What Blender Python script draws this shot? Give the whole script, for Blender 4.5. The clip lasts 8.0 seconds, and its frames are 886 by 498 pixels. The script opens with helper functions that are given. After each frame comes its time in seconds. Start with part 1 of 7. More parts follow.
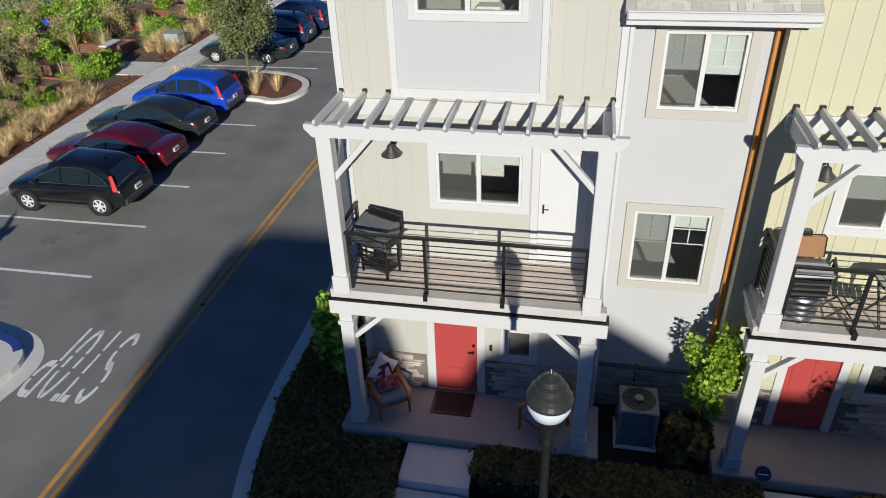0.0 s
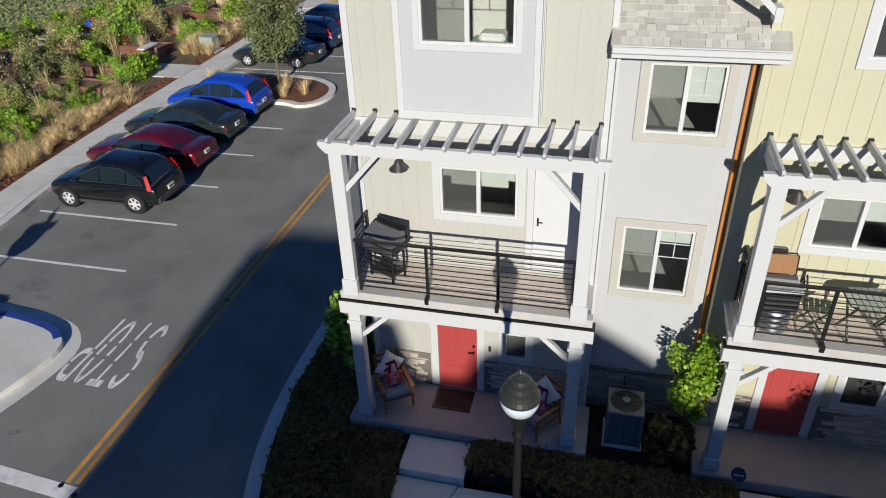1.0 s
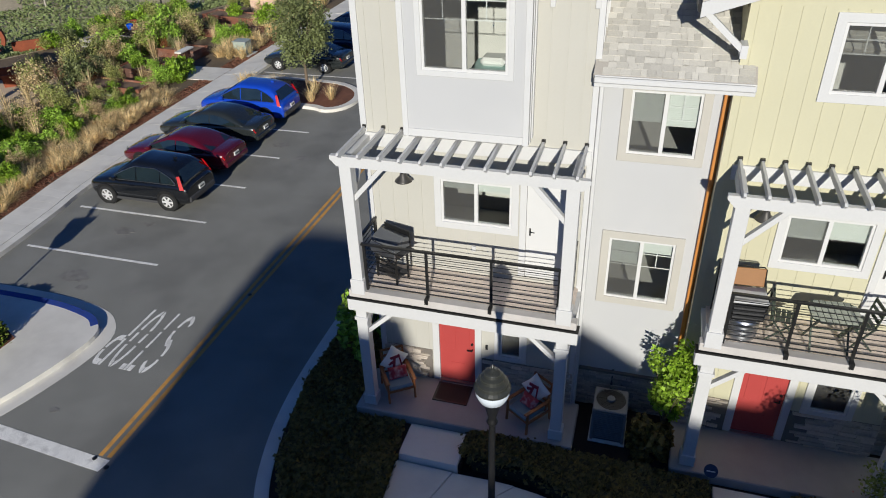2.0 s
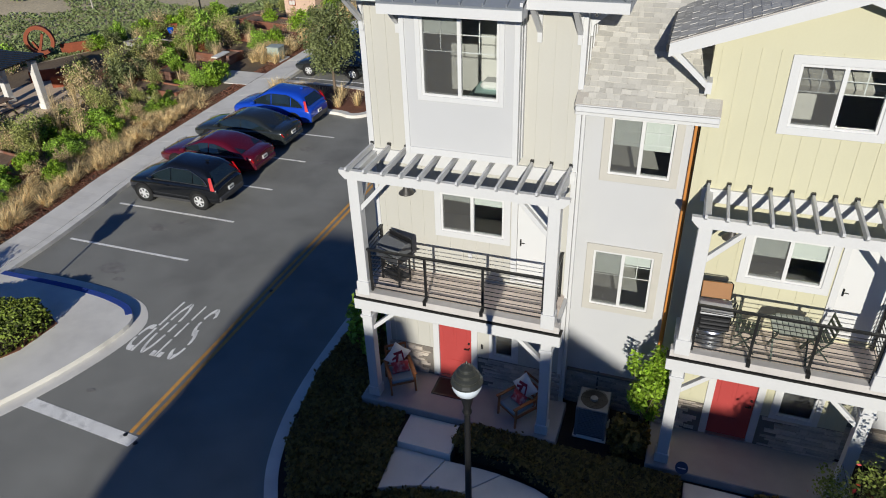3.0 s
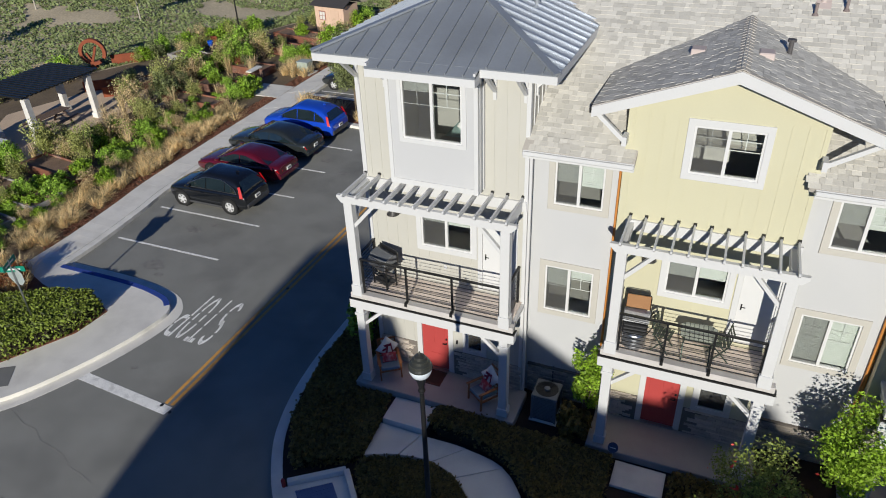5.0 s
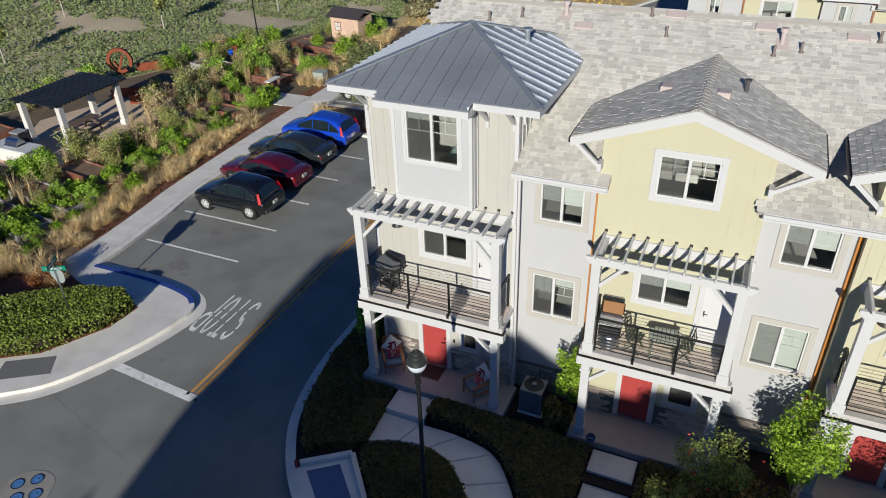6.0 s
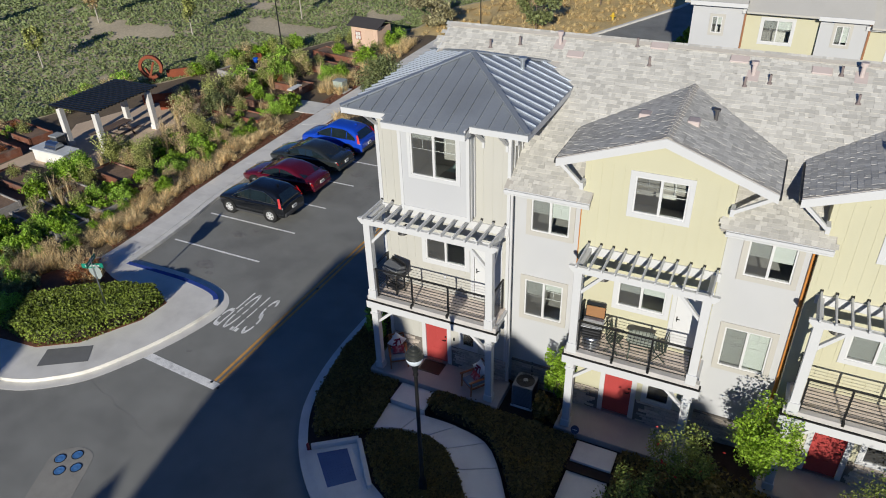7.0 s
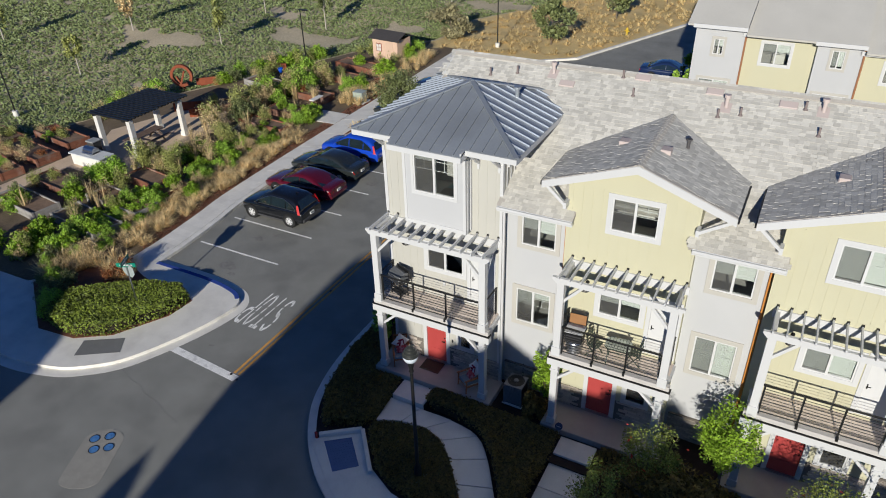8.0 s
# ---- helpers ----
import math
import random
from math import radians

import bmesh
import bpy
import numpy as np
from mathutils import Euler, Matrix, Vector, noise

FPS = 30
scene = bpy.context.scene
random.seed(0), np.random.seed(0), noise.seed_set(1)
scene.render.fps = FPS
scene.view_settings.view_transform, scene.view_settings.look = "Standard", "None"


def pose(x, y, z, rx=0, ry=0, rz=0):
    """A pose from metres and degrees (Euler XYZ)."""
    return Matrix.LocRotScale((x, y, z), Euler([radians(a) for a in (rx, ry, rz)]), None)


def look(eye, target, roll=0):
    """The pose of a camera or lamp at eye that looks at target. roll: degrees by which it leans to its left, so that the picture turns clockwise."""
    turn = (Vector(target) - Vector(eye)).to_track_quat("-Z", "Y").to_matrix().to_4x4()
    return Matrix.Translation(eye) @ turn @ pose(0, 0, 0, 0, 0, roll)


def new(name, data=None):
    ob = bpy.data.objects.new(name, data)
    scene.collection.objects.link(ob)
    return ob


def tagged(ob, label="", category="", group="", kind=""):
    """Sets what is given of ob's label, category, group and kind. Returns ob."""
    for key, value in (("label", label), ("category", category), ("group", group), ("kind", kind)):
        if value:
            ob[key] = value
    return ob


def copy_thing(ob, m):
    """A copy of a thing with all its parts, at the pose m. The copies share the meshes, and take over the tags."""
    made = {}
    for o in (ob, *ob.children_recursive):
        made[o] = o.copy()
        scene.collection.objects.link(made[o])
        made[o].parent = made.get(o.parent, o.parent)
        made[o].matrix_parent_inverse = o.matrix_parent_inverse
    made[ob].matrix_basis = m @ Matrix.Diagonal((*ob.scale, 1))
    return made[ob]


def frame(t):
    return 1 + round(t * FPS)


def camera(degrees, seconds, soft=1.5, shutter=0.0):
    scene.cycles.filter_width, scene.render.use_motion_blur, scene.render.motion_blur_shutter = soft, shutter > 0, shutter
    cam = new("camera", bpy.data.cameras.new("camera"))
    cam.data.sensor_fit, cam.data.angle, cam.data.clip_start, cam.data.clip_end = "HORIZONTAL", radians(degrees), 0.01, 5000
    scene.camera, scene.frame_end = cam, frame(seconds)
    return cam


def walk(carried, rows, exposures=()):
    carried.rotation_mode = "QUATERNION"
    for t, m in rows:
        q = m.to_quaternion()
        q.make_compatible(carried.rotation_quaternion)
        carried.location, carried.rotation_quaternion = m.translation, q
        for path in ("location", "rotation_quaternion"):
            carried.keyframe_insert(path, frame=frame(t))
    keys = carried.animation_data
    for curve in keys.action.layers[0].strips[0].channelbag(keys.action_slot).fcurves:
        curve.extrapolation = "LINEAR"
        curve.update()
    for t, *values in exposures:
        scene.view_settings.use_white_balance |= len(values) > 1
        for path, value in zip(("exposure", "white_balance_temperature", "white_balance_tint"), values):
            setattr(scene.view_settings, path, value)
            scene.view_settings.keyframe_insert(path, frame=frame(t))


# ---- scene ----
cam = camera(64.3, 8.0, soft=1.0)
PATH = [
    (0, (-0.278, 0.288, 10.563), (-0.635, 1.946, 9.503), -2.1),
    (0.5, (-0.01, -0.017, 10.874), (-0.405, 1.633, 9.814), -2.1),
    (1, (0.352, -0.345, 11.218), (-0.082, 1.294, 10.156), -2.1),
    (1.5, (0.721, -0.712, 11.563), (0.25, 0.916, 10.501), -2.1),
    (3, (2.135, -1.894, 12.769), (1.54, -0.306, 11.708), -2.0),
    (3.5, (2.686, -2.257, 13.215), (2.057, -0.684, 12.151), -2.1),
    (4, (3.268, -2.651, 13.66), (2.619, -1.091, 12.59), -2.2),
    (4.5, (3.811, -3.139, 14.16), (3.146, -1.584, 13.093), -2.2),
    (6, (5.369, -5.164, 16.119), (4.658, -3.627, 15.054), -1.9),
    (6.5, (5.947, -5.769, 16.74), (5.213, -4.244, 15.674), -1.9),
    (7, (6.598, -6.387, 17.382), (5.837, -4.875, 16.318), -1.9),
    (7.5, (7.288, -6.979, 18.098), (6.5, -5.479, 17.035), -1.9),
    (8, (8.054, -7.579, 18.734), (7.237, -6.091, 17.677), -1.7),
]
walk(cam, [(t, look(eye, target, roll)) for t, eye, target, roll in PATH])

# ---- world, sun, exposure ----
SUN_EL, SUN_AZ = 18.5, 169.0            # degrees; azimuth clockwise from +y
world = bpy.data.worlds.new("world")
scene.world = world
world.use_nodes = True
wn = world.node_tree
sky = wn.nodes.new("ShaderNodeTexSky")
sky.sky_type, sky.sun_disc = "NISHITA", False
sky.sun_elevation, sky.sun_rotation = radians(SUN_EL), radians(SUN_AZ)
sky.air_density, sky.dust_density, sky.ozone_density = 1.0, 0.0, 6.0
deep = wn.nodes.new("ShaderNodeMix")
deep.data_type, deep.blend_type = "RGBA", "MULTIPLY"
deep.inputs["Factor"].default_value = 1.0
deep.inputs["B"].default_value = (0.74, 0.96, 1.34, 1)      # a clear, deep blue afternoon sky
wn.links.new(sky.outputs[0], deep.inputs["A"])
wn.links.new(deep.outputs["Result"], wn.nodes["Background"].inputs[0])
wn.nodes["Background"].inputs[1].default_value = 0.047
sun_data = bpy.data.lights.new("sun", "SUN")
sun_data.energy, sun_data.angle, sun_data.color = 4.4, radians(0.6), (1.0, 0.965, 0.875)
sun = new("sun", sun_data)
sun_dir = Vector((math.sin(radians(SUN_AZ)) * math.cos(radians(SUN_EL)), math.cos(radians(SUN_AZ)) * math.cos(radians(SUN_EL)), math.sin(radians(SUN_EL))))
sun.matrix_world = look(sun_dir * 60, (0, 0, 0))
scene.view_settings.exposure = 0.14

# ---- materials ----
def mat(name, col, rough=0.7, metal=0.0, var=0.12, scale=3.0, fine=0.08, fscale=60.0, bump=0.15, obj=0.0, isl=0.0, dirt=None, dirt_amt=0.0, dscale=0.7, spec=0.5, coat=0.0, trans=0.0):
    """Principled material with two scales of variation in colour, relief, and per-piece brightness."""
    m = bpy.data.materials.new(name)
    m.use_nodes = True
    nt = m.node_tree
    N, K = nt.nodes, nt.links.new
    p = N["Principled BSDF"]
    p.inputs["Roughness"].default_value, p.inputs["Metallic"].default_value = rough, metal
    p.inputs["Specular IOR Level"].default_value = spec
    p.inputs["Coat Weight"].default_value = coat
    geo = N.new("ShaderNodeNewGeometry")
    def noise_node(s, det):
        n = N.new("ShaderNodeTexNoise")
        n.inputs["Scale"].default_value, n.inputs["Detail"].default_value = s, det
        K(geo.outputs["Position"], n.inputs["Vector"])
        return n.outputs["Fac"]
    def math_node(op, a, b):
        n = N.new("ShaderNodeMath")
        n.operation = op
        for i, v in enumerate((a, b)):
            if isinstance(v, (int, float)):
                n.inputs[i].default_value = v
            else:
                K(v, n.inputs[i])
        return n.outputs[0]
    big, small = noise_node(scale, 4), noise_node(fscale, 3)
    v = math_node("ADD", math_node("MULTIPLY", math_node("SUBTRACT", big, 0.5), 2 * var * 1.6), 1.0)
    v = math_node("ADD", v, math_node("MULTIPLY", math_node("SUBTRACT", small, 0.5), 2 * fine * 1.6))
    if obj:
        oi = N.new("ShaderNodeObjectInfo")
        v = math_node("ADD", v, math_node("MULTIPLY", math_node("SUBTRACT", oi.outputs["Random"], 0.5), 2 * obj))
    if isl:
        v = math_node("ADD", v, math_node("MULTIPLY", math_node("SUBTRACT", geo.outputs["Random Per Island"], 0.5), 2 * isl))
    mul = N.new("ShaderNodeVectorMath")
    mul.operation = "SCALE"
    rgb = N.new("ShaderNodeRGB")
    rgb.outputs[0].default_value = (*col, 1)
    src = rgb.outputs[0]
    if dirt:
        ramp = N.new("ShaderNodeMapRange")
        ramp.inputs[1].default_value, ramp.inputs[2].default_value = 0.48, 0.72
        K(noise_node(dscale, 6), ramp.inputs[0])
        mx = N.new("ShaderNodeMix")
        mx.data_type = "RGBA"
        K(math_node("MULTIPLY", ramp.outputs[0], dirt_amt), mx.inputs["Factor"])
        K(src, mx.inputs["A"])
        mx.inputs["B"].default_value = (*dirt, 1)
        src = mx.outputs["Result"]
    K(src, mul.inputs[0])
    K(v, mul.inputs["Scale"])
    K(mul.outputs[0], p.inputs["Base Color"])
    if rough > 0.25 and metal < 0.5:
        K(math_node("ADD", math_node("MULTIPLY", small, 0.16), rough - 0.08), p.inputs["Roughness"])
    if bump:
        b = N.new("ShaderNodeBump")
        b.inputs["Strength"].default_value, b.inputs["Distance"].default_value = bump, 0.004
        K(small, b.inputs["Height"])
        K(b.outputs[0], p.inputs["Normal"])
    if trans:
        t = N.new("ShaderNodeBsdfTranslucent")
        K(mul.outputs[0], t.inputs[0])
        ms = N.new("ShaderNodeMixShader")
        ms.inputs[0].default_value = trans
        K(p.outputs[0], ms.inputs[1])
        K(t.outputs[0], ms.inputs[2])
        K(ms.outputs[0], N["Material Output"].inputs[0])
    return m


def glass(name, tint, gloss=1.0):
    m = bpy.data.materials.new(name)
    m.use_nodes = True
    nt = m.node_tree
    N, K = nt.nodes, nt.links.new
    tr, gl, fr, mx = N.new("ShaderNodeBsdfTransparent"), N.new("ShaderNodeBsdfGlossy"), N.new("ShaderNodeFresnel"), N.new("ShaderNodeMixShader")
    tr.inputs[0].default_value = (*tint, 1)
    gl.inputs["Roughness"].default_value = 0.02
    fr.inputs[0].default_value = 1.5 * gloss
    K(fr.outputs[0], mx.inputs[0]); K(tr.outputs[0], mx.inputs[1]); K(gl.outputs[0], mx.inputs[2])
    K(mx.outputs[0], N["Material Output"].inputs[0])
    return m


def mesh_screen():
    """Fine grey insect screen: half see-through."""
    sm = bpy.data.materials.new("grey insect screen")
    sm.use_nodes = True
    N, K = sm.node_tree.nodes, sm.node_tree.links.new
    tr, mx = N.new("ShaderNodeBsdfTransparent"), N.new("ShaderNodeMixShader")
    N["Principled BSDF"].inputs["Base Color"].default_value = (0.13, 0.13, 0.125, 1)
    N["Principled BSDF"].inputs["Roughness"].default_value = 0.8
    mx.inputs[0].default_value = 0.22
    K(tr.outputs[0], mx.inputs[1]); K(N["Principled BSDF"].outputs[0], mx.inputs[2])
    K(mx.outputs[0], N["Material Output"].inputs[0])
    return sm


MESHSCREEN = mesh_screen()
ASPHALT = mat("asphalt", (0.243, 0.241, 0.218), 0.85, spec=0.4, var=0.13, scale=0.8, fine=0.3, fscale=45, bump=0.5, dirt=(0.12, 0.117, 0.11), dirt_amt=0.45, dscale=0.45)
CONCRETE = mat("concrete", (0.74, 0.712, 0.65), 0.85, var=0.08, scale=1.5, fine=0.08, bump=0.2, obj=0.05, dirt=(0.45, 0.42, 0.38), dirt_amt=0.35, dscale=1.2)
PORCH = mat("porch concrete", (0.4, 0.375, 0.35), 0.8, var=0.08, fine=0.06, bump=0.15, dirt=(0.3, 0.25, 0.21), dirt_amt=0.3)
ROAD_WHITE = mat("road paint white", (0.87, 0.856, 0.814), 0.75, var=0.14, scale=2, fine=0.25, fscale=50, bump=0.2, dirt=(0.2, 0.19, 0.18), dirt_amt=0.45, dscale=4)
ROAD_YELLOW = mat("road paint yellow", (0.68, 0.34, 0.08), 0.75, var=0.14, fine=0.22, fscale=50, dirt=(0.2, 0.13, 0.07), dirt_amt=0.4, dscale=4)
KERB_BLUE = mat("kerb paint blue", (0.022, 0.06, 0.3), 0.7, var=0.15, fine=0.12, dirt=(0.06, 0.08, 0.2), dirt_amt=0.5, dscale=5)
DETECT = mat("tactile paving blue", (0.09, 0.15, 0.3), 0.8, var=0.1, fine=0.1)
GREYPANEL = mat("tactile paving grey", (0.17, 0.17, 0.165), 0.85, var=0.1, fine=0.1)
SOIL = mat("soil and scrub", (0.27, 0.225, 0.15), 0.95, var=0.35, scale=0.3, fine=0.3, fscale=12, bump=0.8)
GARDENSOIL = mat("dark garden earth", (0.15, 0.11, 0.07), 0.95, var=0.35, scale=0.5, fine=0.35, fscale=14, bump=0.8)
MULCH = mat("bark mulch", (0.179, 0.073, 0.041), 0.95, var=0.3, scale=4, fine=0.5, fscale=45, bump=0.9)
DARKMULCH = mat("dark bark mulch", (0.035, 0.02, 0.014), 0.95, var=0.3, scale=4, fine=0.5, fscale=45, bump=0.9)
GRAVEL = mat("decomposed granite", (0.62, 0.47, 0.33), 0.95, var=0.12, scale=0.8, fine=0.2, fscale=70, bump=0.4)
DRYGRASS = mat("dry grass", (0.62, 0.46, 0.21), 0.95, var=0.25, scale=0.4, fine=0.3, fscale=10, bump=0.6)
TANWALL = mat("greige siding", (0.462, 0.45, 0.402), 0.75, var=0.025, scale=0.8, fine=0.02, fscale=25, bump=0.05, dirt=(0.49, 0.465, 0.41), dirt_amt=0.18)
WHITEWALL = mat("white stucco", (0.47, 0.474, 0.479), 0.9, var=0.02, scale=0.8, fine=0.05, fscale=120, bump=0.2, dirt=(0.6, 0.59, 0.58), dirt_amt=0.2)
YELLOWWALL = mat("pale yellow siding", (0.512, 0.489, 0.343), 0.75, var=0.025, scale=0.8, fine=0.02, fscale=25, bump=0.05, dirt=(0.51, 0.465, 0.3), dirt_amt=0.2)
TRIM = mat("white trim paint", (0.56, 0.562, 0.56), 0.55, var=0.02, fine=0.03, fscale=30, bump=0.05, obj=0.015)
TAUPE = mat("taupe window trim", (0.46, 0.44, 0.395), 0.7, var=0.03, fine=0.03, bump=0.05)
VINYL = mat("white vinyl", (0.612, 0.612, 0.604), 0.35, var=0.015, fine=0.01, bump=0)
BLIND = mat("white blind", (0.5, 0.52, 0.49), 0.8, var=0.02, fine=0.02, bump=0)
DARKROOM = mat("room surface", (0.6, 0.58, 0.54), 0.85, var=0.1, fine=0.03, bump=0)
SCREEN = mat("insect screen", (0.13, 0.13, 0.13), 0.8, var=0.02, fine=0.1, fscale=300, bump=0)
REDDOOR = mat("red door paint", (0.4, 0.055, 0.05), 0.5, var=0.04, fine=0.03, bump=0.05)
BLACKMETAL = mat("black powder-coated metal", (0.012, 0.012, 0.012), 0.4, var=0.1, fine=0.05, bump=0.03)
DARKGREY = mat("charcoal plastic", (0.05, 0.05, 0.052), 0.5, var=0.1, fine=0.05, bump=0.03)
STEEL = mat("brushed steel", (0.55, 0.56, 0.58), 0.3, metal=1.0, var=0.05, fine=0.05, bump=0)
DECKING = mat("composite deck boards", (0.68, 0.58, 0.5), 0.75, var=0.1, scale=2, fine=0.12, fscale=40, bump=0.15, obj=0.08, isl=0.08)
SHINGLE = mat("asphalt shingles", (0.54, 0.52, 0.47), 0.92, var=0.07, scale=0.6, fine=0.15, fscale=60, bump=0.2, isl=0.17, spec=0.2)
SHINGLEBASE = mat("roof underlay", (0.42, 0.39, 0.35), 0.95, var=0.08, fine=0.2, fscale=130, bump=0.4)
RIDGECAP = mat("ridge cap shingles", (0.5, 0.46, 0.4), 0.92, var=0.06, fine=0.15, fscale=130, bump=0.3, isl=0.1)
# Lighter than METALROOF: sunlight on the side-face ribs is put into this colour.
SUNLIT_SEAM = mat("seam steel", (0.4, 0.44, 0.5), 0.35, metal=0.3, var=0.05, fine=0.03, bump=0)
METALROOF = mat("standing seam steel", (0.3, 0.325, 0.355), 0.38, metal=0.35, var=0.1, scale=0.9, fine=0.05, fscale=18, bump=0.02, isl=0.05, dirt=(0.2, 0.21, 0.22), dirt_amt=0.25)
STONE = mat("ledger stone", (0.46, 0.4, 0.335), 0.9, var=0.16, scale=5, fine=0.2, fscale=40, bump=0.7, obj=0.25, isl=0.25)
MORTAR = mat("mortar", (0.16, 0.14, 0.12), 0.95, fine=0.2)
TEAK = mat("oiled wood", (0.33, 0.12, 0.04), 0.45, var=0.15, scale=6, fine=0.15, fscale=40, bump=0.1)
CORTEN = mat("weathered redwood boards", (0.21, 0.08, 0.045), 0.85, var=0.25, scale=2, fine=0.25, fscale=30, bump=0.4, obj=0.15, dirt=(0.28, 0.25, 0.22), dirt_amt=0.5, dscale=1.5)
GREYWOOD = mat("weathered grey boards", (0.3, 0.28, 0.26), 0.9, var=0.2, fine=0.25, fscale=30, bump=0.4, obj=0.12)
# Shade on the yellow wall returns, put into a colour for the corner strips.
SHADE_OCHRE = mat("shaded return orange-brown", (0.5, 0.2, 0.045), 0.45, var=0.06, fine=0.05, bump=0.03)
RUST = mat("rusted steel", (0.24, 0.06, 0.025), 0.85, var=0.25, fine=0.25, fscale=25, bump=0.3)
CUSHION = mat("blue-grey cushion", (0.2, 0.26, 0.31), 0.95, var=0.05, fine=0.1, fscale=150, bump=0.2)
PILLOWWHITE = mat("white cotton", (0.75, 0.74, 0.72), 0.95, var=0.03, fine=0.05, fscale=150, bump=0.15)
PILLOWRED = mat("red print cotton", (0.4, 0.05, 0.06), 0.95, var=0.1, fine=0.08, fscale=120, bump=0.15, dirt=(0.6, 0.42, 0.42), dirt_amt=0.8, dscale=9)
PRINTRED = mat("dark red print", (0.25, 0.03, 0.05), 0.95, var=0.05, fine=0.05, bump=0)
BARK = mat("bark", (0.16, 0.12, 0.085), 0.95, var=0.2, scale=6, fine=0.3, fscale=40, bump=0.7)
PALEBARK = mat("pale bark", (0.42, 0.38, 0.32), 0.95, var=0.2, scale=6, fine=0.2, fscale=40, bump=0.5)
def leafmat(name, col, isl=0.55, trans=0.25):
    return mat(name, col, 0.55, var=0.3, scale=0.9, fine=0.1, fscale=20, bump=0, isl=isl, trans=trans, spec=0.4)
LEAFDARK = leafmat("dark hedge leaves", (0.2, 0.14, 0.035))
LEAFGREEN = leafmat("green leaves", (0.297, 0.462, 0.061))
LEAFBRIGHT = leafmat("bright yellow-green leaves", (0.235, 0.37, 0.03))
LEAFOLIVE = leafmat("olive leaves", (0.36, 0.38, 0.12))
LEAFDRY = leafmat("tan dry stems", (0.6, 0.46, 0.25))
LEAFGREY = leafmat("grey-green groundcover", (0.21, 0.255, 0.1), 0.5)
LEAFTREE = leafmat("oak leaves", (0.2, 0.23, 0.09))
LEAFRUST = leafmat("rust-coloured leaves", (0.28, 0.105, 0.035))
FLOWER = leafmat("red blossoms", (0.55, 0.04, 0.03), trans=0.1)
GRASSBLADE = leafmat("ornamental grass blades", (0.8, 0.62, 0.33))
BUSHLEAF = leafmat("thin olive bush leaves", (0.2, 0.245, 0.05))
GLASS = glass("window glass", (0.9, 0.93, 0.92))
CARGLASS = mat("tinted car glass", (0.012, 0.02, 0.023), 0.04, var=0.3, scale=2.5, fine=0.02, bump=0, spec=0.8, coat=0.8)
LAMPGLASS = mat("frosted lamp glass", (0.62, 0.68, 0.74), 0.25, var=0.05, fine=0.03, bump=0)
TYRE = mat("tyre rubber", (0.02, 0.02, 0.02), 0.85, fine=0.1)
ALLOY = mat("alloy wheel", (0.72, 0.72, 0.72), 0.4, metal=0.25, var=0.05, fine=0.03, bump=0)
TAIL = mat("red lamp lens", (0.5, 0.006, 0.01), 0.5, var=0.1, fine=0.03, bump=0, spec=0.2)
HEADL = mat("clear lamp lens", (0.3, 0.31, 0.32), 0.15, var=0.05, fine=0.02, bump=0)
PLATE = mat("pale plate", (0.65, 0.65, 0.63), 0.5, bump=0)
SIGNGREEN = mat("green sign enamel", (0.0, 0.2, 0.13), 0.4, var=0.04, fine=0.03, bump=0)
def carpaint(name, col):
    return mat(name, col, 0.24, var=0.02, fine=0.02, fscale=200, bump=0, spec=0.35, coat=1.0)
PAINT_BLACK, PAINT_RED, PAINT_GREY, PAINT_BLUE = carpaint("black car paint", (0.006, 0.007, 0.009)), carpaint("burgundy car paint", (0.085, 0.004, 0.012)), carpaint("charcoal car paint", (0.02, 0.024, 0.024)), carpaint("blue car paint", (0.008, 0.055, 0.45))
PAINT_NAVY = carpaint("navy car paint", (0.012, 0.025, 0.075))
SHEDWOOD = mat("blush painted boards", (0.6, 0.42, 0.31), 0.8, var=0.06, fine=0.06, bump=0.1, obj=0.05)
PINKCAP = mat("flashing", (0.5, 0.42, 0.39), 0.7, var=0.05, fine=0.05)

